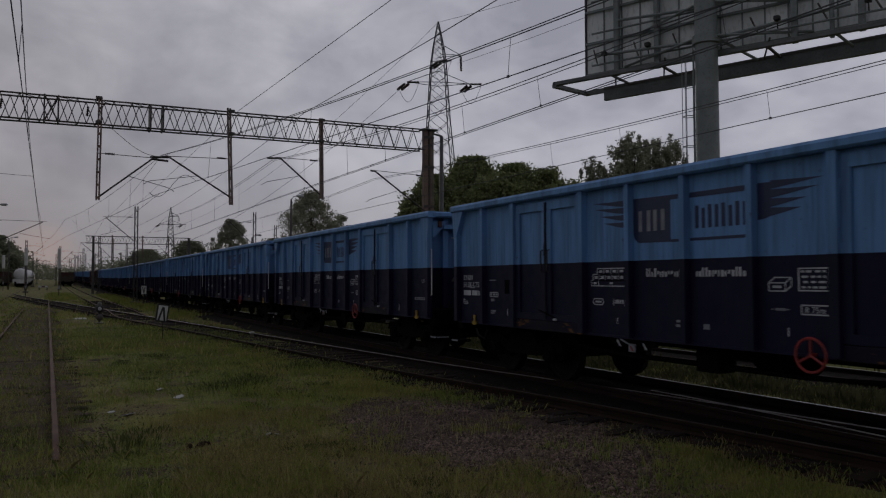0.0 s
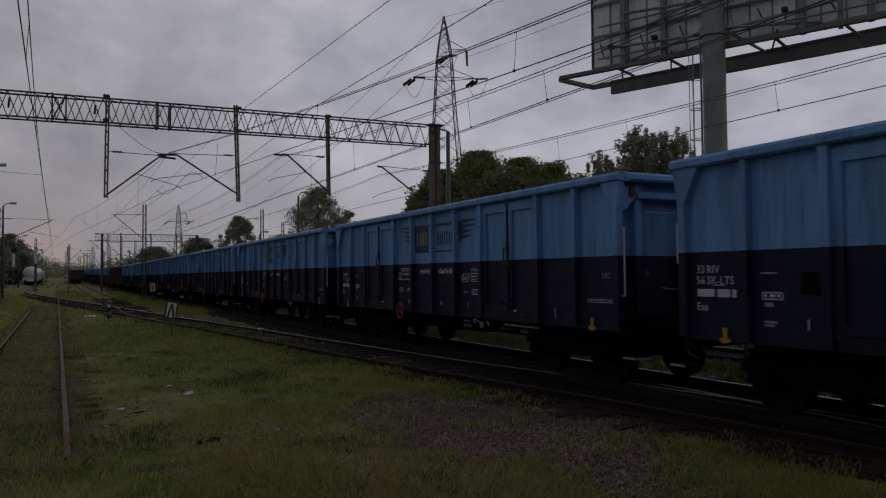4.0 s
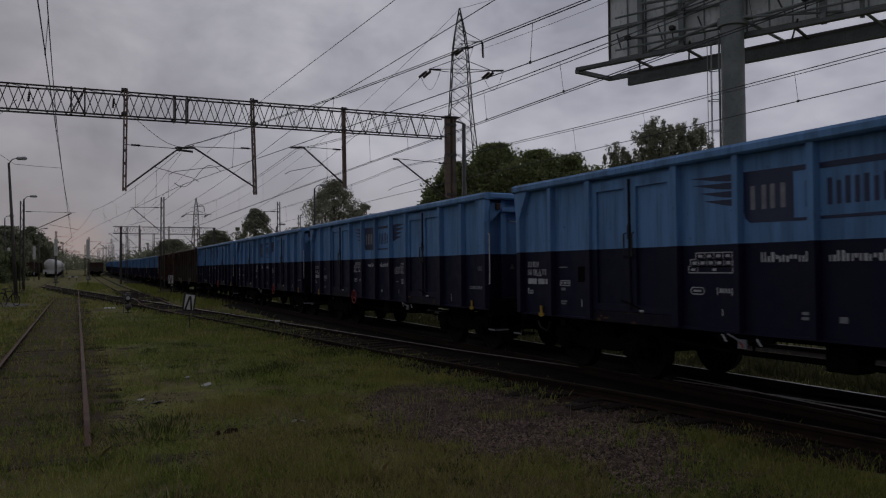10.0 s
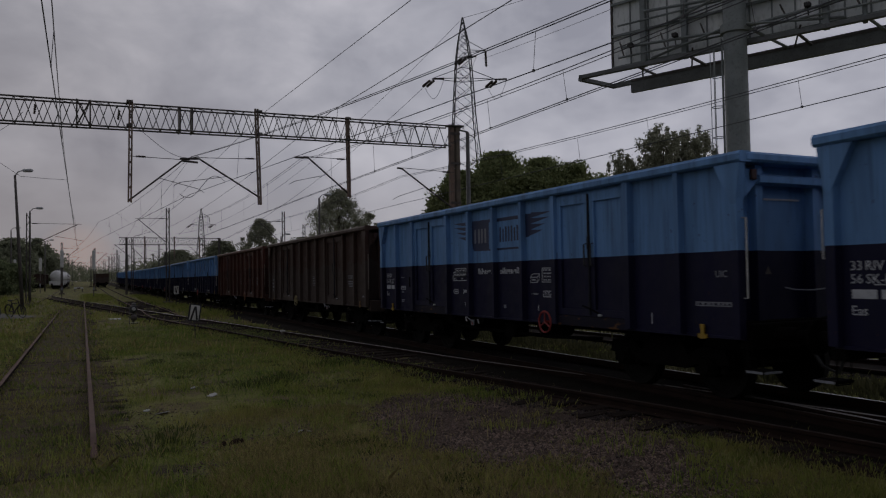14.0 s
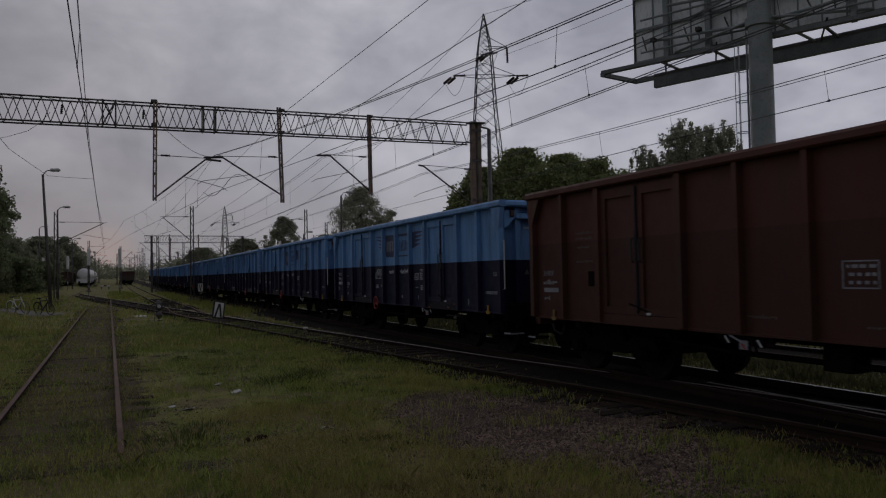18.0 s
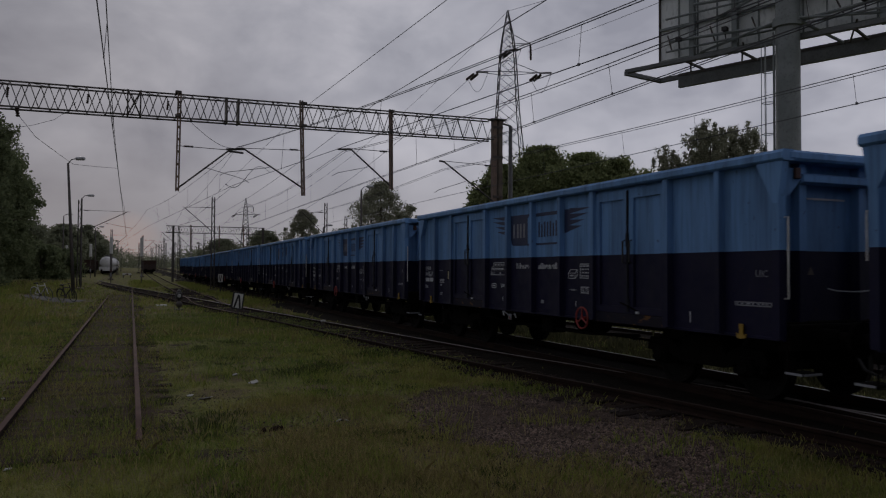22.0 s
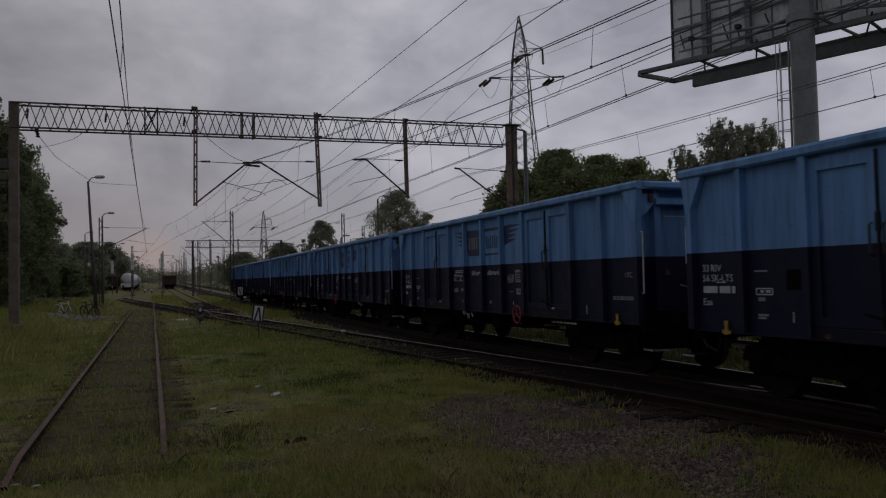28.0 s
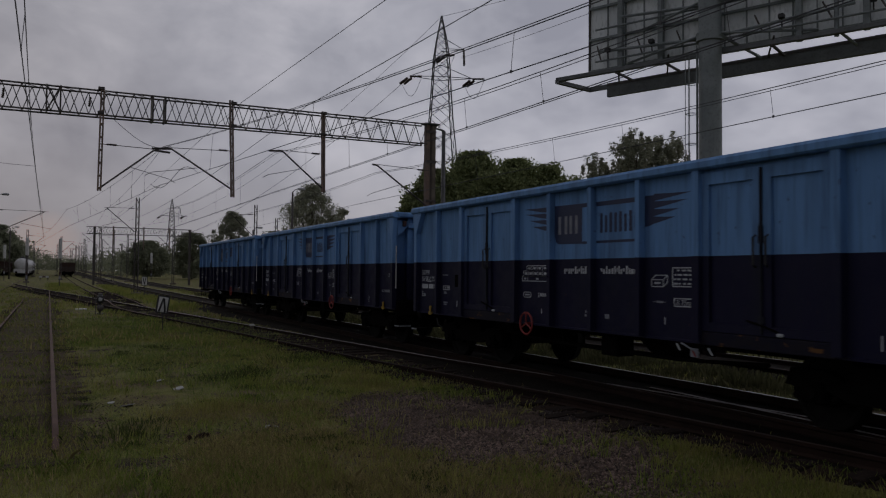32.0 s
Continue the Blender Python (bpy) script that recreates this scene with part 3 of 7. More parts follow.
def outline_mark(wagon, s, z, ds, dz, lines, material):
    """A framed table of small printed lines."""
    t, sh = 0.016, Shape()
    x0, x1 = -1.4245, -1.4215
    for a, b, c, d in ((s - ds / 2, s + ds / 2, z + dz / 2 - t, z + dz / 2), (s - ds / 2, s + ds / 2, z - dz / 2, z - dz / 2 + t),
                       (s - ds / 2, s - ds / 2 + t, z - dz / 2, z + dz / 2), (s + ds / 2 - t, s + ds / 2, z - dz / 2, z + dz / 2)):
        sh.box(x0, x1, Y(a), Y(b), c, d)
    for i in range(lines):
        zz = z + dz / 2 - (i + 0.75) * dz / (lines + 0.5)
        k = s - ds / 2 + 0.04
        while k < s + ds / 2 - 0.06:
            w = random.uniform(0.03, 0.09)
            sh.box(x0, x1, Y(k), Y(min(k + w, s + ds / 2 - 0.03)), zz - 0.16 * dz / lines, zz + 0.2 * dz / lines)
            k += w + random.uniform(0.02, 0.05)
    part("printed_table", sh, material, wagon)


def stroke(sh, pts, t=0.014):
    """A thin painted line through points (s, z) of the side."""
    for (s0, z0), (s1, z1) in zip(pts, pts[1:]):
        d = math.hypot(s1 - s0, z1 - z0) or 1.0
        ns, nz = -(z1 - z0) / d * t / 2, (s1 - s0) / d * t / 2
        sh.prism([(Y(s0 + ns), z0 + nz), (Y(s1 + ns), z1 + nz), (Y(s1 - ns), z1 - nz), (Y(s0 - ns), z0 - nz)], "x", -1.4245, -1.4215)


def drawn_mark(kind, s=0.0, z=0.0, ds=0.0, dz=0.0):
    """Painted signs of thin strokes: a stepped load table, an oval plate, a bracketed figure, a carton."""
    sh = Shape()
    if kind == "grid":
        for z0, z1, far, cells in ((1.77, 1.855, 8.42, 2), (1.855, 1.95, 8.38, 5), (1.95, 2.04, 8.28, 4)):
            stroke(sh, [(far, z0), (7.64, z0), (7.64, z1), (far, z1), (far, z0)])
            for i in range(1, cells):
                c = far + (7.64 - far) * (i / cells if cells > 2 else 0.22)
                stroke(sh, [(c, z0), (c, z1)], 0.011)
            for i in range(cells):
                c = far + (7.64 - far) * ((i + 0.5) / cells if cells > 2 else (0.11, 0.6)[i])
                sh.box(-1.4245, -1.4215, Y(c - 0.035), Y(c + 0.035), z0 + 0.026, z1 - 0.026)
    elif kind == "oval":
        stroke(sh, [(s - ds / 2, z), (s - ds * 0.36, z + dz / 2), (s + ds * 0.36, z + dz / 2), (s + ds / 2, z), (s + ds * 0.36, z - dz / 2), (s - ds * 0.36, z - dz / 2), (s - ds / 2, z)])
        sh.box(-1.4245, -1.4215, Y(s - ds * 0.28), Y(s + ds * 0.28), z - 0.014, z + 0.014)
    elif kind == "bracket":
        stroke(sh, [(s + ds / 2, z + dz / 2), (s + ds / 2, z - dz / 2)])
        stroke(sh, [(s - ds / 2, z + dz / 2), (s - ds / 2, z - dz / 2)])
        for k in (-0.32, -0.12, 0.08, 0.26):
            sh.box(-1.4245, -1.4215, Y(s + k * ds - 0.016), Y(s + k * ds + 0.016), z - 0.02, z + 0.04)
        stroke(sh, [(s + ds / 2, z - 0.01), (s - ds / 2, z - 0.01)], 0.01)
    else:
        f, b = 0.26 * ds, 0.4 * dz
        stroke(sh, [(s + ds / 2, z - dz / 2), (s - ds / 2 + f, z - dz / 2), (s - ds / 2 + f, z + dz / 2 - b), (s + ds / 2, z + dz / 2 - b), (s + ds / 2, z - dz / 2)])
        stroke(sh, [(s + ds / 2, z + dz / 2 - b), (s + ds / 2 - f, z + dz / 2), (s - ds / 2, z + dz / 2), (s - ds / 2 + f, z + dz / 2 - b)])
        stroke(sh, [(s - ds / 2, z + dz / 2), (s - ds / 2, z - dz / 2 + b), (s - ds / 2 + f, z - dz / 2)])
        sh.box(-1.4245, -1.4215, Y(s - 0.02), Y(s + 0.10), z - 0.045, z - 0.015)
    return sh


def fine_print(wagon, s, z, ds, dz, material):
    """A line of small marks, too fine to read."""
    sh, k = Shape(), s - ds / 2
    while k < s + ds / 2 - 0.03:
        w = random.uniform(0.022, 0.045)
        lo, hi = random.choice(((-0.5, 0.2), (-0.5, 0.5), (-0.2, 0.2), (-0.5, 0.1)))
        sh.box(-1.4245, -1.4215, Y(k), Y(k + w), z + lo * dz, z + hi * dz)
        k += w + random.uniform(0.014, 0.028)
    part("printed_line", sh, material, wagon)["kind"] = "stuff"


def text_on_side(wagon, body, s, z, size, material=None):
    for word in body.split():
        me = lettering(word, size, material or PRINT)
        m = Matrix.Translation((-1.4235, Y(s), z)) @ Matrix(((0, 0, -1, 0), (-1, 0, 0, 0), (0, 1, 0, 0), (0, 0, 0, 1)))
        part("lettering", me, None, wagon, at=m)
        s -= max(v.co.x for v in me.vertices) + size * 0.25


def build_wagon(label, paint, wheel_s, logo, marks):
    w = thing("open_wagon", label, "freight wagon", pose(TRAIN_X, 0, 0), group="wagons of the passing train")
    rim = paint
    # walls
    for d in (-1, 1):
        x = d * 1.42
        for a, b in PANELS:
            part("side_panel", Shape().box(*sorted((x, x - d * 0.03)), Y(a), Y(b), 1.1, 3.3), paint, w)
        for s in POSTS:
            ht = 0.065 if s in (0.06, 12.73, 2.2, 4.2, 8.59, 10.59) else 0.048
            prof = [(Y(s) - ht, x), (Y(s) - ht * 0.92, x + d * 0.11), (Y(s) + ht * 0.92, x + d * 0.11), (Y(s) + ht, x)]
            sh = Shape()
            n = len(prof)
            vs = [(p[1], p[0], 1.02) for p in prof] + [(p[1], p[0], 3.3) for p in prof]
            sh.add(vs, [tuple(range(n)), tuple(range(n, 2 * n))] + [(i, (i + 1) % n, (i + 1) % n + n, i + n) for i in range(n)])
            part("post", sh, paint, w)
        part("top_rail", Shape().prism([(x - d * 0.06, 3.27), (x + d * 0.12, 3.27), (x + d * 0.15, 3.295), (x + d * 0.15, 3.37), (x + d * 0.12, 3.41), (x - d * 0.03, 3.41), (x - d * 0.06, 3.38)], "y", Y(-0.10), Y(BODY + 0.10)), paint, w)
        part("sole_bar", Shape().prism([(x - d * 0.14, 0.99), (x + d * 0.02, 0.99), (x + d * 0.02, 1.02), (x, 1.03), (x, 1.11), (x - d * 0.14, 1.11)], "y", Y(0.02), Y(BODY - 0.02)), paint, w)
        for a, b in DOORS:
            mid = (a + b) / 2
            part("door_threshold", Shape().bevel_box(*sorted((x + d * 0.05, x - d * 0.08)), Y(a + 0.05), Y(b - 0.05), 0.985, 1.16), RUSTSILL if logo else paint, w)
            for p, q in ((a + 0.05, mid - 0.004), (mid + 0.004, b - 0.05)):
                leaf = part("door_leaf", Shape().box(*sorted((x + d * 0.004, x - d * 0.03)), Y(p), Y(q), 1.17, 3.285), paint, w)
                fr = Shape()
                e = sorted((x + d * 0.004, x + d * 0.046))
                for u in ((p, q, 3.07, 3.225), (p, q, 1.17, 1.28), (p, p + 0.13, 1.28, 3.07), (q - 0.13, q, 1.28, 3.07)):
                    fr.box(e[0], e[1], Y(u[0]), Y(u[1]), u[2], u[3])
                part("door_frame", fr, paint, leaf)
                hs = mid - 0.09 if p < mid - 0.3 and p == a + 0.05 else mid + 0.09
                part("handle", Shape().tube([(x + d * 0.046, Y(hs), 2.38), (x + d * 0.095, Y(hs), 2.36), (x + d * 0.095, Y(hs), 2.02), (x + d * 0.046, Y(hs), 2.0)], 0.014, 6), BLACK, leaf)
                for z in (1.5, 2.2, 2.9) if d < 0 else ():
                    hy = a + 0.05 if p == a + 0.05 else b - 0.05
                    part("hinge", Shape().tube([(x + d * 0.04, Y(hy), z - 0.06), (x + d * 0.04, Y(hy), z + 0.06)], 0.028, 6), paint, leaf)
            if d < 0:
                part("lock_bar", Shape().tube([(x + d * 0.062, Y(mid), 1.2), (x + d * 0.062, Y(mid), 3.2)], 0.02, 6).bevel_box(x - 0.085, x - 0.045, Y(mid) - 0.03, Y(mid) + 0.03, 2.28, 2.5, 0.008).box(x - 0.075, x - 0.047, Y(mid) - 0.04, Y(mid) + 0.04, 1.32, 1.4), LOCKSTEEL, w)
            part("door_latch", Shape().tube([(x + d * 0.05, Y(mid + 0.22), 1.34), (x + d * 0.07, Y(mid), 1.30), (x + d * 0.05, Y(mid - 0.24), 1.22)], 0.014, 6), UNDER, w)
            part("latch_grip", Shape().bevel_box(*sorted((x + d * 0.04, x + d * 0.08)), Y(mid - 0.30), Y(mid - 0.22), 1.175, 1.215), PRINT, w)
    # ends
    for e in (0, 1):
        s, g = (0.03, -1) if e == 0 else (BODY - 0.03, 1)
        part("end_wall", Shape().box(-1.388, 1.388, *sorted((Y(s) - g * 0.20, Y(s) - g * 0.23)), 1.225, 3.3), paint, w)
        part("end_beam", Shape().bevel_box(-1.46, 1.46, *sorted((Y(s) + g * 0.14, Y(s) - g * 0.21)), 3.275, 3.405, 0.03), paint, w)
        part("buffer_beam", Shape().bevel_box(-1.4, 1.4, *sorted((Y(s) + g * 0.08, Y(s) - g * 0.1)), 0.86, 1.2, 0.015), paint if not logo else UNDER, w)
        for x in (-1.02, 0.06, 1.02):
            part("end_stiffener", Shape().box(x - 0.06, x + 0.06, *sorted((Y(s) - g * 0.198, Y(s) - g * 0.06)), 1.225, 3.27), paint, w)
        part("end_rail", Shape().prism([(Y(s) - g * 0.058, 3.0), (Y(s) + g * 0.03, 3.03), (Y(s) + g * 0.03, 3.12), (Y(s) - g * 0.058, 3.15)], "x", -1.1, 1.1), paint, w)
        for x in (-1, 1):
            part("corner_gusset", Shape().prism([(Y(s) + g * 0.10, 3.265), (Y(s) - g * 0.34, 3.265), (Y(s) - g * 0.06, 2.74), (Y(s) + g * 0.02, 2.74)], "x", *sorted((x * 1.43, x * 1.535))), paint, w)
            part("corner_bracket", Shape().prism([(x * 1.38, 3.2), (x * 1.04, 3.2), (x * 1.04, 3.12), (x * 1.30, 2.86), (x * 1.38, 2.82)], "y", *sorted((Y(s) - g * 0.05, Y(s) - g * 0.01))), paint, w)
            bx = x * 0.875
            prof = [(0, 0.10), (g * 0.30, 0.10), (g * 0.30, 0.075), (g * 0.53, 0.075), (g * 0.55, 0.22), (g * 0.585, 0.225), (g * 0.60, 0.17)]
            part("buffer", Shape().lathe(prof, (bx, Y(s) + g * 0.08, 1.05), "y", 16), UNDER, w)
            hz = 1.53 if e == 0 else 2.0
            part("handrail", Shape().tube([(x * 1.44, Y(s) + g * 0.02, 2.56), (x * 1.46, Y(s) + g * 0.11, 2.56), (x * 1.46, Y(s) + g * 0.11, hz), (x * 1.44, Y(s) + g * 0.02, hz)], 0.012, 6), WHITE if logo else RAILPALE, w, "white-painted handrail" if logo else "dull handrail")
            st = part("step", Shape().bevel_box(*sorted((x * 1.44, x * 1.12)), *sorted((Y(s) + g * 0.02, Y(s) + g * 0.30)), 0.585, 0.62, 0.008), UNDER, w)
            part("step_edge", Shape().box(*sorted((x * 1.444, x * 1.45)), *sorted((Y(s) + g * 0.03, Y(s) + g * 0.29)), 0.588, 0.617).box(*sorted((x * 1.43, x * 1.13)), *sorted((Y(s) + g * 0.302, Y(s) + g * 0.31)), 0.588, 0.617), PALE, st)
            part("step_hanger", Shape().tube([(x * 1.40, Y(s) + g * 0.02, 0.95), (x * 1.40, Y(s) + g * 0.04, 0.572), (x * 1.16, Y(s) + g * 0.04, 0.572), (x * 1.16, Y(s) + g * 0.02, 0.95)], 0.014, 5), UNDER, st)
            hk = Shape()
            hs = 0.72 if e == 0 else BODY - 0.72
            hk.prism([(Y(hs) - 0.04, 1.165), (Y(hs) + 0.04, 1.165), (Y(hs) + 0.026, 1.055), (Y(hs) + 0.05, 1.015), (Y(hs) + 0.085, 1.040), (Y(hs) + 0.08, 0.985), (Y(hs) + 0.02, 0.965), (Y(hs) - 0.08, 0.985), (Y(hs) - 0.085, 1.040), (Y(hs) - 0.05, 1.015), (Y(hs) - 0.026, 1.055)], "x", *sorted((x * 1.445, x * 1.465)))
            part("towing_hook", hk, YELLOW if logo else HOOKPALE, w, "yellow towing hook")
        part("coupling", Shape().tube([(0, Y(s), 1.0), (0, Y(s) + g * 0.34, 1.0)], 0.05, 8).tube([(-0.08, Y(s) + g * 0.3, 1.0), (-0.09, Y(s) + g * 0.58, 0.86), (0.09, Y(s) + g * 0.58, 0.86), (0.08, Y(s) + g * 0.3, 1.0)], 0.022, 6), UNDER, w)
        part("brake_hose", Shape().tube([(0.35 * g, Y(s) + g * 0.08, 0.9), (0.37 * g, Y(s) + g * 0.3, 0.62), (0.33 * g, Y(s) + g * 0.5, 0.55), (0.3 * g, Y(s) + g * 0.56, 0.75)], 0.022, 6), BLACK, w)
        part("end_label", Shape().box(-0.80, -0.12, *sorted((Y(s) - g * 0.197, Y(s) - g * 0.185)), 2.825, 2.85), PRINT, w)
        part("end_plate", Shape().tube([(-0.60, Y(s) - g * 0.05, 1.65), (-0.52, Y(s) + g * 0.03, 1.62), (-0.2, Y(s) + g * 0.06, 1.61), (0.06, Y(s) + g * 0.03, 1.625)], 0.011, 6), PALE, w)
        part("lamp_bracket", Shape().bevel_box(-1.25, -1.15, *sorted((Y(s) - g * 0.005, Y(s) + g * 0.04)), 3.06, 3.2, 0.01), DULLRED, w)
        part("lamp_bracket", Shape().bevel_box(1.15, 1.25, *sorted((Y(s) - g * 0.005, Y(s) + g * 0.04)), 3.06, 3.2, 0.01), DULLRED, w)
        part("warning_mark", Shape().prism([(-0.80, 1.83), (-0.68, 1.83), (-0.74, 1.94)], "y", *sorted((Y(s) - g * 0.197, Y(s) - g * 0.193))), FAINT, w)
        part("hose_tap", Shape().tube([(0.1, Y(s) + g * 0.05, 1.86), (0.13, Y(s) + g * 0.07, 1.74), (0.2, Y(s) + g * 0.05, 1.62)], 0.02, 5), DULLRED, w)
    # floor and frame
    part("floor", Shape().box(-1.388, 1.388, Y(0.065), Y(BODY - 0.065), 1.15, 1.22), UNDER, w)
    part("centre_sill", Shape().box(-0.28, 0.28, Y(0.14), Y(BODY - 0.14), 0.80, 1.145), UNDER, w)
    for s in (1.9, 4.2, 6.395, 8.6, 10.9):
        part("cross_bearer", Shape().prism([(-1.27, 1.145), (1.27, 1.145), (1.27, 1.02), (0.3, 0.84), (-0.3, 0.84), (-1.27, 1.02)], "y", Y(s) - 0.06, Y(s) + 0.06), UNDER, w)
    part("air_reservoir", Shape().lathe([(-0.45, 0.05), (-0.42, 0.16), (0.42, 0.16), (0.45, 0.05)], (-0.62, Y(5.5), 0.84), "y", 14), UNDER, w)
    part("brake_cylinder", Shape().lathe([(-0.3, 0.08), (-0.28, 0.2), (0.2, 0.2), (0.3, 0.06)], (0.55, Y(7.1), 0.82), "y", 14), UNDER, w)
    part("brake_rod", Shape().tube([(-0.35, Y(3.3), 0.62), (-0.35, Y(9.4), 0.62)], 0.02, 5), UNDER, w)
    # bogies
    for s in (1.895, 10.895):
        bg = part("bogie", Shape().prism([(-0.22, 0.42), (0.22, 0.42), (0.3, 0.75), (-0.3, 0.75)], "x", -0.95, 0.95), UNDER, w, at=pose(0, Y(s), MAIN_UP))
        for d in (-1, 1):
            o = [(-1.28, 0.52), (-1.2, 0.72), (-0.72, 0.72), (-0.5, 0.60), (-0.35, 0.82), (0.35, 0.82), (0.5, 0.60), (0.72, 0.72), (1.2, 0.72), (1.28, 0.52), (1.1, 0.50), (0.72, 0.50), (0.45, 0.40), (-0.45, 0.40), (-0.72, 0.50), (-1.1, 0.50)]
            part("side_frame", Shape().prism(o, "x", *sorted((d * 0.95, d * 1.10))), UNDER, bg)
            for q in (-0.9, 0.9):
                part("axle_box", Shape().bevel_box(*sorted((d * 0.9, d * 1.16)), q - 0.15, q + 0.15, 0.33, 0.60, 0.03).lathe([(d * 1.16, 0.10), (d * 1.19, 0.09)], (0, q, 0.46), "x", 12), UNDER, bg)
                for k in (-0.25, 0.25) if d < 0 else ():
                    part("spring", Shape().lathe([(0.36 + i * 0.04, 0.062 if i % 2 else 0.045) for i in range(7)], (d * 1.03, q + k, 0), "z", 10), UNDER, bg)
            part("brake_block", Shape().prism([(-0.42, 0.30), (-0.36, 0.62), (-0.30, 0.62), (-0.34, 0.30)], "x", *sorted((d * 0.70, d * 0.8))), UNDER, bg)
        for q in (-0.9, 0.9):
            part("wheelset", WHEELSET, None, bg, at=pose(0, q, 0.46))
    # handwheel and brake plates
    hwm = RED if logo else (WHEELPALE if paint is GREYBROWN else mat_brown_wheel)
    hw = part("handwheel", Shape().ring((-1.52, Y(wheel_s), 1.02), 0.19, 0.017, "x", 24, 6), hwm, w, "red brake handwheel" if logo else "")
    sp = Shape()
    for a in (90, 210, 330):
        sp.tube([(-1.52, Y(wheel_s), 1.02), (-1.52, Y(wheel_s) + 0.19 * math.cos(radians(a)), 1.02 + 0.19 * math.sin(radians(a)))], 0.016, 5)
    part("spokes", sp.tube([(-1.53, Y(wheel_s), 1.02), (-1.32, Y(wheel_s), 1.02)], 0.025, 8), hwm, hw)
    ps = 4.35 if wheel_s > 6 else 7.55
    for ds, z, mm in ((-0.30, 0.84, UNDER), (-0.02, 0.80, PALE), (0.26, 0.86, UNDER)):
        bp = part("brake_plate", Shape().bevel_box(-1.41, -1.385, Y(ps + ds) - 0.07, Y(ps + ds) + 0.07, z, z + 0.12, 0.006), mm, w)
        part("brake_pointer", Shape().prism([(Y(ps + ds) - 0.05, z + 0.015), (Y(ps + ds) - 0.015, z + 0.015), (Y(ps + ds) + 0.045, z + 0.10), (Y(ps + ds) + 0.02, z + 0.11)], "x", -1.4165, -1.411), PRINT if mm is UNDER else RED, bp)
    part("brake_lever", Shape().tube([(-1.42, Y(ps - 0.12), 0.86), (-1.46, Y(ps + 0.16), 0.98)], 0.012, 5), PALE, w)
    part("label_holder", Shape().bevel_box(-1.432, -1.4205, Y(10.70), Y(10.98), 1.61, 1.87, 0.004), UNDER, w)
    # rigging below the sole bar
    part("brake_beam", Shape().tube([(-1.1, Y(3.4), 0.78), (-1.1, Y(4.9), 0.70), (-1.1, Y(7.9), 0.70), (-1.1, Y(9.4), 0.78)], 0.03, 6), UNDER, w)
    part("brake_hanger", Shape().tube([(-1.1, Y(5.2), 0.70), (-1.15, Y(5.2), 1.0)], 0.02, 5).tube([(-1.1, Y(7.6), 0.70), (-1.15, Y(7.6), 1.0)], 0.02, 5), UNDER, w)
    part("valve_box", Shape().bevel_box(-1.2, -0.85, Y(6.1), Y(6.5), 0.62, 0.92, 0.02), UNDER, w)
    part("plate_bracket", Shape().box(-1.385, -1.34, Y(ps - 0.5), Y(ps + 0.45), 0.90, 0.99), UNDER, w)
    if logo:
        x0, x1 = -1.4235, -1.4205
        dark = Shape().prism([(Y(q), z) for q, z in ((7.44, 3.05), (7.44, 2.53), (7.41, 2.45), (7.34, 2.40), (6.70, 2.39), (6.70, 3.04))], "x", x0, x1)
        for q0, q1, z0, z1 in ((6.698, 6.445, 2.975, 3.04), (6.345, 5.36, 2.965, 3.035), (6.698, 6.445, 2.385, 2.425), (6.345, 5.37, 2.385, 2.425)):
            dark.box(x0, x1, Y(q1), Y(q0), z0, z1)
        dark.prism([(Y(q), z) for q, z in ((5.25, 3.035), (5.25, 2.585), (5.13, 2.60), (5.06, 2.63), (5.06, 3.03))], "x", x0, x1)
        lg = part("logo", dark, LOGO, w, "dark navy winged emblem of plain shapes")
        bars = Shape()
        for q in (7.33, 7.16, 7.03, 6.88):
            bars.box(-1.4265, -1.4236, Y(q - 0.07), Y(q), 2.56, 2.86)
        part("logo_letters", bars, PALE, lg)["kind"] = "stuff"
        bars = Shape().box(x0, x1, Y(6.475), Y(6.535), 2.54, 2.85)
        for i in range(4):
            q = 6.25 - i * 0.222
            bars.box(x0, x1, Y(q - 0.06), Y(q), 2.545, 2.85)
            bars.box(x0, x1, Y(q - 0.17), Y(q - 0.115), 2.545, 2.84 if i % 2 else 2.81)
        part("logo_letters", bars, LOGO, lg)["kind"] = "stuff"
        for root, tips in ((7.545, ((8.37, 3.06), (8.34, 2.965), (8.20, 2.845), (8.12, 2.735))), (5.062, ((4.35, 3.02), (4.43, 2.925), (4.58, 2.81), (4.65, 2.70)))):
            wing = Shape()
            for i, (q, z) in enumerate(tips):
                top = 3.05 - i * 0.108
                mid = root + (q - root) * 0.42
                wing.prism([(Y(root), top), (Y(mid), (top * 0.62 + z * 0.38) - 0.004), (Y(q), z), (Y(mid), top - 0.068 + (z - top) * 0.2), (Y(root), top - 0.104)], "x", x0, x1)
            part("logo_wing", wing, LOGO, lg)
    for m in marks:
        k = m[0]
        if k == "text":
            text_on_side(w, *m[1:])
        elif k == "line":
            fine_print(w, *m[1:])
        elif k == "bar":
            side_print(w, *m[1:])
        elif k == "bars":
            sh = Shape()
            for c, z, ds, dz in m[1]:
                sh.box(-1.4245, -1.4215, Y(c - ds / 2), Y(c + ds / 2), z - dz / 2, z + dz / 2)
            part("printed_mark", sh, m[2], w)["kind"] = "stuff"
        elif k in ("grid", "oval", "bracket", "carton"):
            part("printed_sign", drawn_mark(k, *m[1:-1]), m[-1], w)
        else:
            outline_mark(w, *m[1:])
    return w


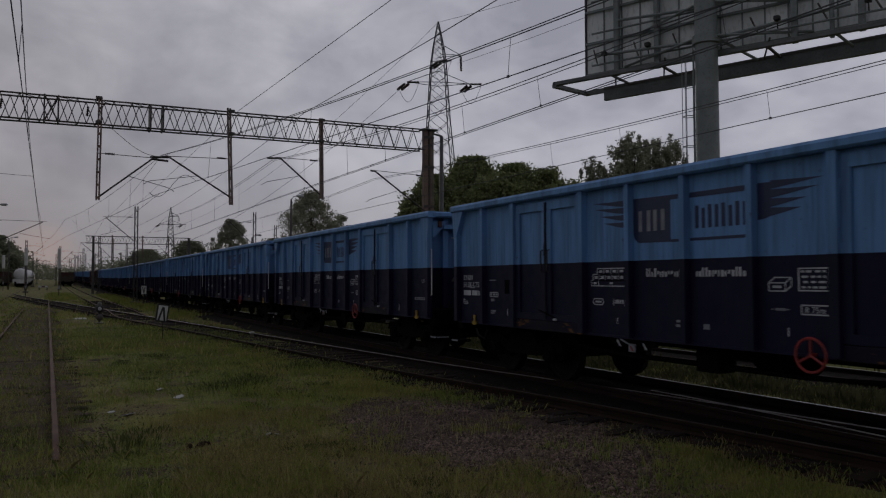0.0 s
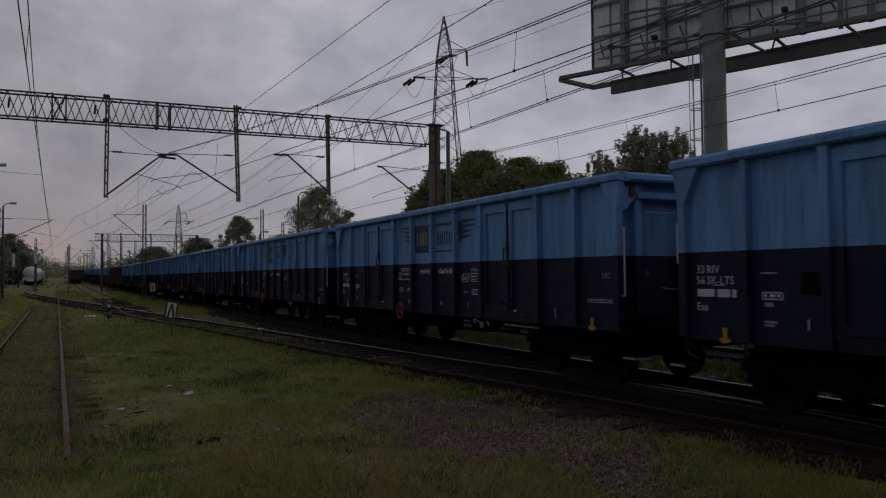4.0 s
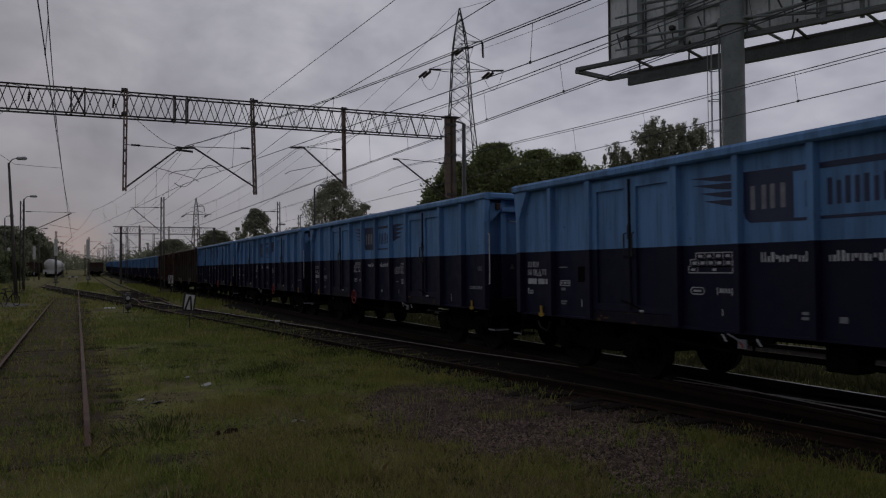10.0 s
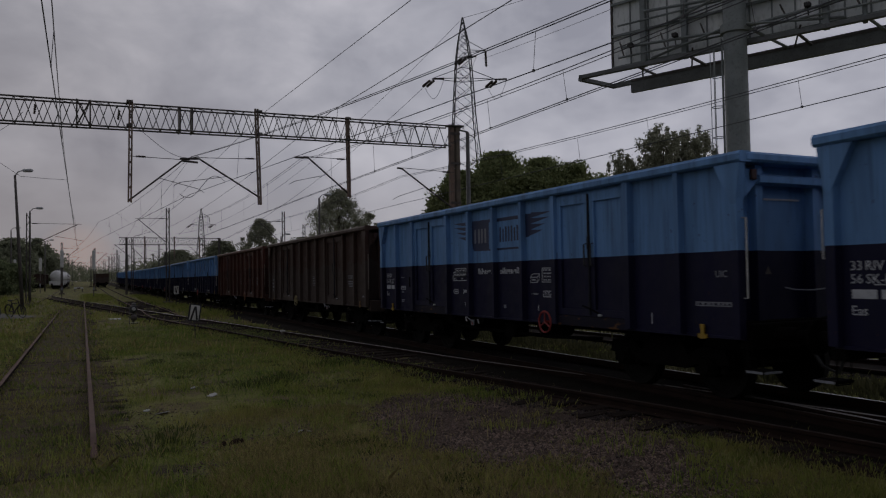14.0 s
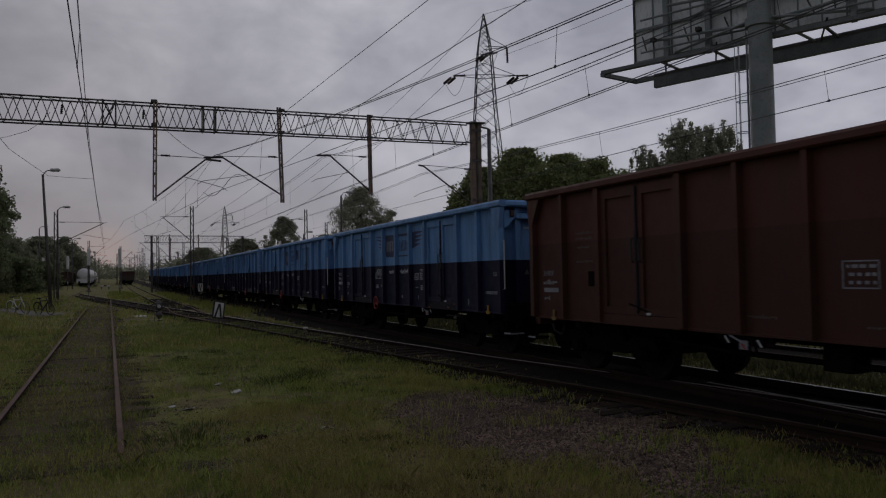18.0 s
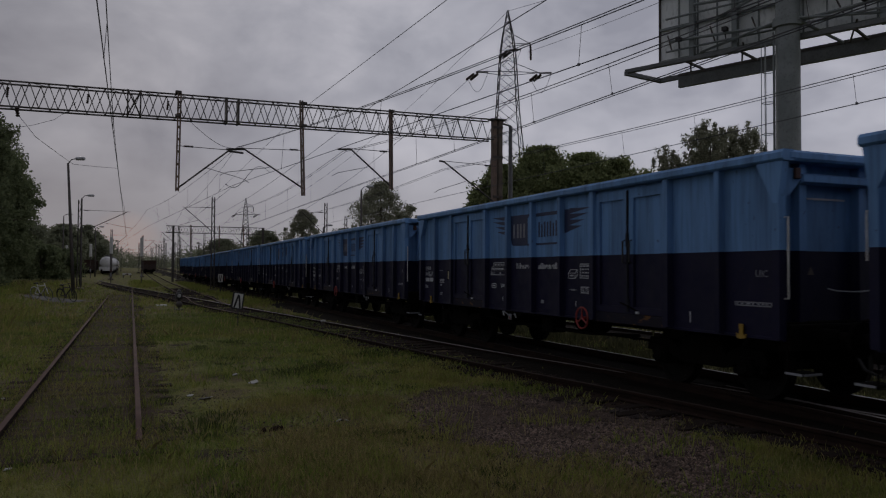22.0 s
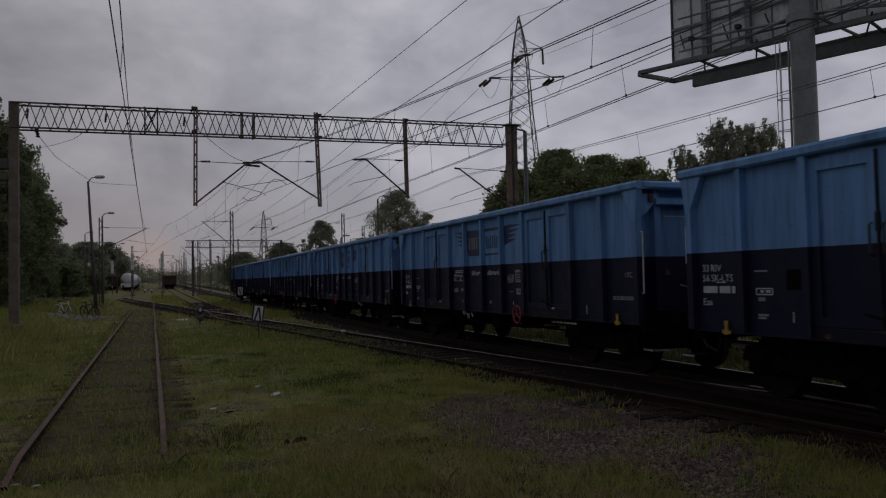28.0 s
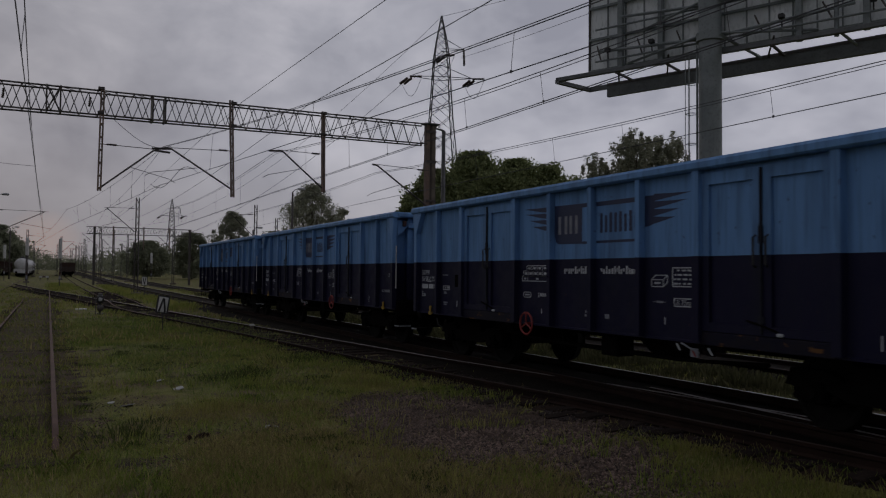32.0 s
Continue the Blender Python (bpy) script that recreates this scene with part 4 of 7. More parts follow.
FAINT = mat("faded_print", (0.10, 0.085, 0.075), (0.07, 0.055, 0.05), 6.0, 0.7)
RAILPALE = mat("dull_handrail_paint", (0.22, 0.19, 0.16), (0.13, 0.10, 0.085), 6.0, 0.7)
HOOKPALE = mat("worn_yellow_paint", (0.20, 0.11, 0.025), (0.10, 0.05, 0.02), 5.0, 0.6)
CARD = mat("yellowed_card", (0.42, 0.38, 0.24), (0.34, 0.31, 0.2), 6.0, 0.7)
DULLRED = mat("faded_red_paint", (0.05, 0.013, 0.011), (0.035, 0.012, 0.010), 6.0, 0.6)
WHEELPALE = mat("faded_yellow_paint", (0.34, 0.29, 0.13), (0.24, 0.2, 0.1), 6.0, 0.6)
mat_brown_wheel = mat("faded_orange_paint", (0.22, 0.09, 0.035), (0.14, 0.06, 0.03), 6.0, 0.6)
WHEELSET = build_wheelset()
BLUE_MARKS = [("text", "33 RIV", 12.57, 1.865, 0.15), ("text", "56 SK-LTS", 12.57, 1.72, 0.15), ("text", "Eas", 12.57, 1.375, 0.15),
              ("bars", ((12.41, 1.605, 0.29, 0.10), (12.11, 1.605, 0.21, 0.10), (11.94, 1.605, 0.06, 0.10), (12.19, 1.708, 0.2, 0.012)), PRINT),
              ("table", 11.37, 1.585, 0.30, 0.095, 1, PRINT), ("bars", ((11.42, 1.48, 0.12, 0.05), (11.40, 1.27, 0.18, 0.028), (11.42, 1.23, 0.14, 0.028), (11.42, 1.86, 0.24, 0.02)), PALE),
              ("grid", PRINT), ("oval", 8.26, 1.525, 0.26, 0.09, PRINT), ("bracket", 7.78, 1.525, 0.25, 0.10, PRINT),
              ("line", 6.83, 1.965, 0.74, 0.12, PRINT), ("line", 5.83, 1.965, 0.87, 0.12, PRINT),
              ("bars", ((6.55, 1.30, 0.12, 0.035), (6.56, 1.24, 0.12, 0.035), (6.08, 1.25, 0.10, 0.07)), PALE),
              ("carton", 4.955, 1.81, 0.31, 0.16, PRINT), ("table", 4.515, 1.865, 0.39, 0.27, 4, PRINT), ("bars", ((4.95, 1.515, 0.14, 0.03), (5.06, 1.515, 0.03, 0.012), (4.85, 1.515, 0.03, 0.012)), PALE),
              ("table", 4.495, 1.52, 0.37, 0.12, 0, PRINT), ("text", "R 75m", 4.63, 1.485, 0.1), ("text", "UIC", 0.5, 1.80, 0.13, PALE), ("table", 0.52, 1.44, 0.7, 0.06, 1, PALE),
              ("bars", ((4.85, 1.255, 0.016, 0.10), (1.76, 1.2, 0.02, 0.16), (7.82, 1.25, 0.016, 0.09), (10.89, 1.26, 0.016, 0.13)), PRINT)]
BROWN_MARKS = [("text", "31 RIV", 12.46, 1.80, 0.14, PALE), ("line", 12.25, 1.68, 0.5, 0.09, PALE), ("bar", 12.2, 1.53, 0.5, 0.08, PALE), ("line", 12.36, 1.38, 0.22, 0.08, PALE),
               ("line", 11.1, 2.55, 0.55, 0.05, FAINT), ("line", 11.1, 2.45, 0.5, 0.05, FAINT), ("line", 11.15, 2.3, 0.4, 0.05, FAINT), ("line", 11.1, 2.05, 0.5, 0.05, FAINT), ("table", 5.78, 1.78, 0.46, 0.32, 3, PALE), ("line", 5.5, 1.2, 0.5, 0.04, FAINT), ("line", 7.2, 1.25, 0.5, 0.05, FAINT), ("table", 1.7, 1.9, 0.4, 0.1, 1, PALE), ("bar", 1.65, 1.75, 0.55, 0.035, PALE), ("bar", 1.65, 1.68, 0.5, 0.035, PALE), ("bar", 1.5, 1.61, 0.6, 0.035, PALE), ("bar", 0.4, 1.3, 0.35, 0.05, PALE)]
BLUE_LABEL = "two-tone sky blue and navy open steel wagon with side doors"
proto = {"a": build_wagon(BLUE_LABEL, BLUE, 8.15, True, BLUE_MARKS),
         "b": build_wagon(BLUE_LABEL, BLUE, 4.5, True, BLUE_MARKS),
         "c": build_wagon("grey-brown weathered open steel wagon with rusty sides", GREYBROWN, 8.1, False, BROWN_MARKS),
         "d": build_wagon("oxide-brown open steel wagon with faded markings", BROWN, 4.42, False, BROWN_MARKS)}
# the order of the train, from its leading wagons to its tail
ORDER = "bbbbaaababbcdaabaaabaabb"
FIRST = -2
wagons, used = [], set()
for i, kind in enumerate(ORDER):
    if kind in used:
        wg = copy_thing(proto[kind], pose(TRAIN_X, 0, 0))
    else:
        wg = proto[kind]
        used.add(kind)
    wagons.append((FIRST + i, wg))
# three wagons carry a card in their label holder
for n, wg in wagons:
    if n in (0, 13, 14):
        holder = [c for c in wg.children if c.name.split(".")[0] == "label_holder"][0]
        part("label_card", Shape().box(-1.436, -1.4325, Y(10.74), Y(10.94), 1.64, 1.84), CARD, holder, "yellowed paper card")


# ---- overhead line ----
GY = 34.0


def lattice_beam(parent, a, b, depth, width, bays, material, chord=0.037, rod=0.0175):
    """A four-chord truss from a to b (their tops), with zigzag bracing on its faces."""
    a, b = Vector(a), Vector(b)
    d = (b - a)
    side = d.normalized().cross(Vector((0, 0, 1))) * (width / 2)
    down = Vector((0, 0, -depth))
    for off in (side, -side, side + down, -side + down):
        part("chord", Shape().tube([a + off, b + off], chord, 4), material, parent)
    for i in range(bays):
        p, q = a + d * (i / bays), a + d * ((i + 1) / bays)
        m = (p + q) / 2
        part("brace", Shape().tube([p - side + down, m - side], rod, 4), material, parent)
        part("brace", Shape().tube([m - side, q - side + down], rod, 4), material, parent)
        part("brace", Shape().tube([p + side, m + side + down], rod, 4), material, parent)
        part("brace", Shape().tube([m + side + down, q + side], rod, 4), material, parent)
        if i % 2 == 0:
            part("tie", Shape().tube([p + side, q - side], rod * 0.8, 4), material, parent)


def insulator(sh, a, b, r=0.055, n=7):
    """A string of sheds from a to b, turned in one piece."""
    a, b = Vector(a), Vector(b)
    d = (b - a).normalized()
    u = d.cross(Vector((0, 0, 1)) if abs(d.z) < 0.95 else Vector((1, 0, 0))).normalized()
    w = d.cross(u)
    vs, fs, m = [], [], 8
    for i in range(2 * n + 1):
        q = r if i % 2 else r * 0.45
        p = a.lerp(b, i / (2 * n))
        vs += [p + q * (math.cos(k * math.pi / 4) * u + math.sin(k * math.pi / 4) * w) for k in range(m)]
    for i in range(2 * n):
        for k in range(m):
            e = (k + 1) % m
            fs.append((i * m + k, i * m + e, (i + 1) * m + e, (i + 1) * m + k))
    fs += [tuple(range(m)), tuple(2 * n * m + k for k in range(m))]
    return sh.add(vs, fs)


def bracket(parent, post_x, y, strut0, strut1, tip, tie_z, sgn):
    """A wire bracket: a slanted strut, a level tie with its insulator, a registration arm."""
    br = part("bracket", Shape().tube([(post_x, y, strut0), strut1], 0.04, 6), DARKSTEEL, parent)
    part("bracket_cap", Shape().tube([strut1, tip], 0.05, 6), DARKSTEEL, br)
    part("tie_rod", Shape().tube([(post_x, y, tie_z), ((strut1[0] * 2 + tip[0]) / 3, y, strut1[2] + 0.04)], 0.016, 5), DARKSTEEL, br)
    part("insulator", insulator(Shape(), (post_x + sgn * 0.25, y, tie_z), (post_x + sgn * 0.62, y, tie_z)), INSUL, br)
    part("registration_arm", Shape().tube([(post_x + (strut1[0] - post_x) * 0.55, y, strut0 + (strut1[2] - strut0) * 0.55), (tip[0], y, strut0 + 0.55), (tip[0] + sgn * 0.25, y, strut0 + 0.40)], 0.014, 5), DARKSTEEL, br)


def build_gantry():
    g = thing("overhead_gantry", "steel lattice portal gantry with hanging posts over the tracks", "gantry")
    lx, rx = -5.09, 17.0
    gz = ground_z(lx, GY)
    # a tapered concrete post and a paired post
    part("post", Shape().prism([(lx - 0.17, GY - 0.15), (lx + 0.17, GY - 0.15), (lx + 0.17, GY + 0.15), (lx - 0.17, GY + 0.15)], "z", gz, 9.26), CONCRETE, g, "weathered concrete post")
    part("footing", Shape().bevel_box(lx - 0.35, lx + 0.35, GY - 0.35, GY + 0.35, gz - 0.4, gz + 0.3, 0.04), CONCRETE, g)
    for dx in (-0.20, 0.13):
        part("post", Shape().bevel_box(rx + dx - 0.115, rx + dx + 0.115, GY - 0.13, GY + 0.13, -0.6, 9.42, 0.03), CONCRETE if dx > 0 else RUSTPOST, g)
    for z in (1.5, 3.5, 5.5, 7.5, 9.0):
        part("batten", Shape().box(rx - 0.32, rx + 0.25, GY - 0.16, GY - 0.135, z, z + 0.12), DARKSTEEL, g)
    part("cap", Shape().bevel_box(rx - 0.42, rx + 0.42, GY - 0.26, GY + 0.26, 9.425, 9.5, 0.02), GALV, g)
    lattice_beam(g, (lx - 0.1, GY, 9.20), (rx - 0.35, GY, 9.40), 1.0, 0.6, 32, DARKSTEEL)
    for x in (0.02, 4.0):
        part("splice_frame", Shape().box(x - 0.28, x - 0.22, GY - 0.34, GY + 0.34, 8.22, 9.30).box(x + 0.22, x + 0.28, GY - 0.34, GY + 0.34, 8.22, 9.30), DARKSTEEL, g)
    part("splice_brace", Shape().tube([(-0.2, GY - 0.33, 8.28), (0.24, GY - 0.33, 9.2)], 0.03, 4).tube([(0.24, GY - 0.33, 8.28), (-0.2, GY - 0.33, 9.2)], 0.03, 4), DARKSTEEL, g)
    for x, z, lean, top in ((1.75, 5.14, 0.05, 9.36), (7.1, 5.18, -0.13, 9.46), (11.25, 5.65, -0.04, 9.42)):
        bar = Shape()
        for q in (-0.052, 0.052):
            c = [(x + q - 0.032, GY - 0.42), (x + q + 0.032, GY - 0.42), (x + q + 0.032, GY - 0.28), (x + q - 0.032, GY - 0.28)]
            bar.add([(u, v, z) for u, v in c] + [(u + lean, v, top) for u, v in c], [(3, 2, 1, 0), (4, 5, 6, 7), (0, 1, 5, 4), (1, 2, 6, 5), (2, 3, 7, 6), (3, 0, 4, 7)])
        for i in range(8):
            zz = z + (top - z) * (i + 0.1) / 8
            cx = x + lean * (zz - z) / (top - z)
            bar.box(cx - 0.05, cx + 0.05, GY - 0.41, GY - 0.29, zz, zz + 0.09)
        part("hanging_post", bar, RUSTPOST, g, "rust-streaked hanging post of paired channels")
        for zz in (8.3, 9.3):
            part("clamp", Shape().box(x - 0.12, x + 0.12, GY - 0.45, GY - 0.24, zz, zz + 0.1), DARKSTEEL, g)
    y = GY - 0.35
    bracket(g, 1.75, y, 5.25, (3.82, y, 6.98), (4.46, y, 6.93), 7.07, 1)
    bracket(g, 7.1, y, 5.5, (4.51, y, 7.1), (3.73, y, 7.05), 7.22, -1)
    bracket(g, 11.3, y, 5.75, (9.3, y, 7.41), (8.68, y, 7.38), 7.42, -1)
    bracket(g, 16.75, y, 5.2, (13.94, y, 7.12), (13.7, y, 7.14), 7.06, -1)
    for x in (-4.55, -1.7, 1.35):
        part("insulator", insulator(Shape(), (x, GY - 0.34, 8.95), (x - 0.04, GY - 0.34, 8.55), 0.06, 5), INSUL, g)
    part("insulator", insulator(Shape(), (-4.25, GY - 0.3, 8.2), (-4.2, GY - 0.3, 7.82), 0.09, 4), INSUL, g)
    part("switch_box", Shape().bevel_box(lx - 0.62, lx - 0.18, GY - 0.2, GY + 0.2, 6.1, 6.35, 0.03).bevel_box(lx - 0.55, lx - 0.18, GY - 0.16, GY + 0.16, 6.55, 6.95, 0.03), DARKSTEEL, g)
    # a slack jumper cable
    part("jumper", Shape().tube([(1.9 + 2.6 * k, GY - 0.4, 8.35 - 1.25 * math.sin(k * math.pi * 0.62) ** 1.2) for k in [i / 12 for i in range(13)]], 0.011, 4), WIREMAT, g)
    part("jumper", Shape().tube([(5.6 - 1.9 * k, GY - 0.4, 6.15 + 0.35 * math.sin(k * 6) - 0.5 * k) for k in [i / 14 for i in range(15)]], 0.012, 4), WIREMAT, g)


build_gantry()
# a mast just behind the paired post
m = thing("catenary_mast", "slim grey steel mast behind the gantry", "mast")
part("pole", Shape().tube([(17.95, GY + 0.4, -0.5), (17.95, GY + 0.4, 9.3)], 0.14, 10, r2=0.1), GALV, m, smooth=True)
part("cap", Shape().tube([(17.3, GY + 0.3, 9.38), (17.95, GY + 0.4, 9.3)], 0.05, 6), GALV, m)


def wire(label, pts, sag, r, hang=None, drops=(), group="overhead wires"):
    """A wire through support points with sag between them. hang: the lower wire, joined by droppers."""
    w = thing("overhead_wire", label, "wire", group=group)

    def curve(ps, sg):
        out = []
        for a, b in zip(ps, ps[1:]):
            a, b = Vector(a), Vector(b)
            n = max(4, int((b - a).length / 1.6))
            for i in range(n):
                k = i / n
                p = a.lerp(b, k)
                p.z -= sg * 4 * k * (1 - k) * ((b - a).length / 60) ** 2
                out.append(p)
        out.append(Vector(ps[-1]))
        return out
    top = curve(pts, sag)
    part("wire", Shape().tube(top, r, 5), WIREMAT, w)
    if hang:
        low = curve(hang, 0.05)
        part("wire", Shape().tube(low, r, 5), WIREMAT, w)
        for y in drops:
            a = min(top, key=lambda p: abs(p.y - y))
            b = min(low, key=lambda p: abs(p.y - a.y))
            if abs(b.y - a.y) < 4:
                part("dropper", Shape().tube([a, (b.x, a.y, b.z)], 0.006, 4), WIREMAT, w)
                part("clamp", Shape().box(b.x - 0.012, b.x + 0.012, a.y - 0.025, a.y + 0.025, b.z - 0.02, b.z + 0.03), WIREMAT, w)


def line(xf, z, ys):
    return [(xf(y), y, z + rise(y)) for y in ys]


SPANS = (-26, 34, 69, 120, 175, 230, 290, 350)
DROPS = (4.8, 8.7, 12.6, 16.5, 20.4, 24.5, 28.8, 41, 48, 55, 62)
wire("twin contact and carrier wire over the main line", line(lambda y: 9.0, 7.36, SPANS), 1.36, 0.0108, line(lambda y: 9.25 if y < 30 else 9.0, 5.55, SPANS), DROPS)
wire("second carrier wire over the main line", line(lambda y: 9.12, 7.34, SPANS[:3]), 1.36, 0.0088)
wire("second contact wire over the main line", line(lambda y: 9.30 if y < 30 else 9.04, 5.525, SPANS[:3]), 0.05, 0.0092)
wire("contact and carrier wire over the second line", line(lambda y: 14.0, 6.8, SPANS), 0.8, 0.0108, line(lambda y: 14.1, 5.47, SPANS), (4, 8, 12, 15.9, 20, 24, 28.5, 41, 48, 55, 62))
wire("second carrier wire over the second line", line(lambda y: 14.12, 6.77, SPANS[:3]), 0.8, 0.0088)
wire("contact and carrier wire over the crossover", [(12.4, -26, 7.2), (4.2, 34, 7.2), (1.2, 69, 6.9), (-1.5, 120, 7.1)], 1.02, 0.0108, [(12.4, -26, 5.55), (4.1, 34, 5.55), (1.4, 69, 5.55), (-1.4, 120, 5.7)], (4.2, 8.2, 12.05, 19.9, 28, 41, 48, 55, 62))
wire("second wire over the side track", [(12.43, -26, 7.23), (4.23, 34, 7.23), (4.15, 69, 7.1), (4.15, 120, 7.2), (4.15, 230, 8.0)], 0.99, 0.0092, [(4.2, 34, 5.6), (4.15, 69, 5.6), (4.15, 120, 5.8), (4.15, 230, 6.5)], (41, 48, 55, 62))
wire("contact and carrier wire over the siding", [(0.05, -26, 7.3), (-0.70, 34, 7.3), (-0.62, 73, 7.3), (-0.6, 130, 7.5)], 1.2, 0.010, [(-0.46, -26, 5.65), (-0.52, 34, 5.65), (-0.55, 73, 5.65), (-0.6, 130, 5.9)], (15, 22, 41, 48, 55, 62))
wire("high feeder wire beside the gantry top", [(12.0, -40, 10.6), (7.5, 34, 9.50), (8.0, 120, 9.3)], 0.0, 0.011)
wire("high feeder wire beside the gantry top", [(10.5, -40, 9.82), (10.5, 34, 9.68), (10.4, 120, 9.4)], 0.35, 0.015)
wire("lamp cable strung between lamp posts", [(-4.45, 34, 8.25), (-4.55, 43, 8.5), (-4.0, 54.8, 8.97), (-3.59, 54.8, 8.68), (-2.21, 54.8, 8.6), (-0.88, 54.8, 8.56)], 0.3, 0.013)
wire("slack cable below the gantry", [(-2.13, 33.65, 8.6), (-2.5, 33.9, 8.2), (-2.96, 34, 7.86), (-3.7, 34, 7.58), (-4.39, 34, 7.41), (-5.0, 34, 7.33)], 0.0, 0.0092)


def lattice_mast(x, y, h, arm, label):
    """A two-leg lattice mast with a raised wire bracket."""
    z0 = ground_z(x, y)
    g = thing("catenary_mast", label, "mast", pose(x, y, z0), group="catenary masts")
    for d in (-0.14, 0.14):
        part("leg", Shape().tube([(d, 0, 0), (d * 0.8, 0, h)], 0.05, 4), DARKSTEEL, g)
    n = int(h / 0.6)
    for i in range(n):
        a, b = i * h / n, (i + 1) * h / n
        s = 1 if i % 2 else -1
        part("brace", Shape().tube([(-0.13 * s, 0, a), (0.12 * s, 0, b)], 0.022, 4), DARKSTEEL, g)
    part("footing", Shape().bevel_box(-0.4, 0.4, -0.4, 0.4, -0.3, 0.25, 0.04), CONCRETE, g)
    if arm:
        s = 1 if arm > 0 else -1
        br = part("bracket", Shape().tube([(s * 0.12, 0, h * 0.64), (arm * 0.92, 0, h * 0.88)], 0.035, 5), DARKSTEEL, g)
        part("tie_rod", Shape().tube([(0, 0, h * 0.89), (arm, 0, h * 0.885)], 0.018, 5), DARKSTEEL, br)
        part("insulator", insulator(Shape(), (s * 0.3, 0, h * 0.888), (s * 0.7, 0, h * 0.887)), INSUL, br)
        part("registration_arm", Shape().tube([(arm * 0.5, 0, h * 0.75), (arm * 1.05, 0, h * 0.70)], 0.016, 5), DARKSTEEL, br)
    return g


lattice_mast(6.6, 68.7, 8.3, -2.6, "dark lattice catenary mast between the tracks")
for y, h, a in ((120, 8.3, -2.6), (175, 8.3, -2.6), (230, 8.2, -2.6), (290, 8.2, -2.6)):
    lattice_mast(6.6, y, h, a, "far lattice catenary mast between the tracks")
for x, y, h, a in ((-4.2, 73, 7.9, 4.1), (-2.9, 130, 8.0, 2.4), (-2.9, 190, 8.0, 2.4), (-2.9, 260, 8.0, 2.4), (16.7, 69, 8.2, -2.4), (16.7, 120, 8.2, -2.4), (16.7, 180, 8.2, -2.4), (12.0, 140, 8.2, 2.2), (2.0, 155, 8.0, 2.2), (1.9, 215, 8.0, 2.2), (10.6, 210, 8.2, 0), (21.6, 80, 7.9, 0), (7.5, 235, 8.2, 2.2), (7.9, 228, 8.2, 0), (8.6, 215, 8.2, -2.2), (9.7, 171, 8.2, 0), (15.8, 200, 8.2, 2.0), (8.7, 125, 8.2, -2.2), (7.4, 300, 8.2, 0), (12.3, 260, 8.2, -2.2)):
    lattice_mast(x, y, h, a, "dark lattice catenary mast beside the yard tracks")


def far_gantry():
    g = thing("overhead_gantry", "far lattice portal gantry over the main lines", "gantry", pose(0, 0, rise(116)))
    for x in (5.6, 18.4):
        part("post", Shape().box(x - 0.15, x + 0.15, 115.85, 116.15, -0.4, 8.0), DARKSTEEL, g)
    lattice_beam(g, (4.6, 116, 8.0), (18.6, 116, 8.0), 1.0, 0.6, 18, DARKSTEEL)
    for x in (8.0, 12.0, 15.5):
        part("hanging_post", Shape().box(x - 0.08, x + 0.08, 115.6, 115.75, 4.9, 8.2), RUSTPOST, g)


far_gantry()


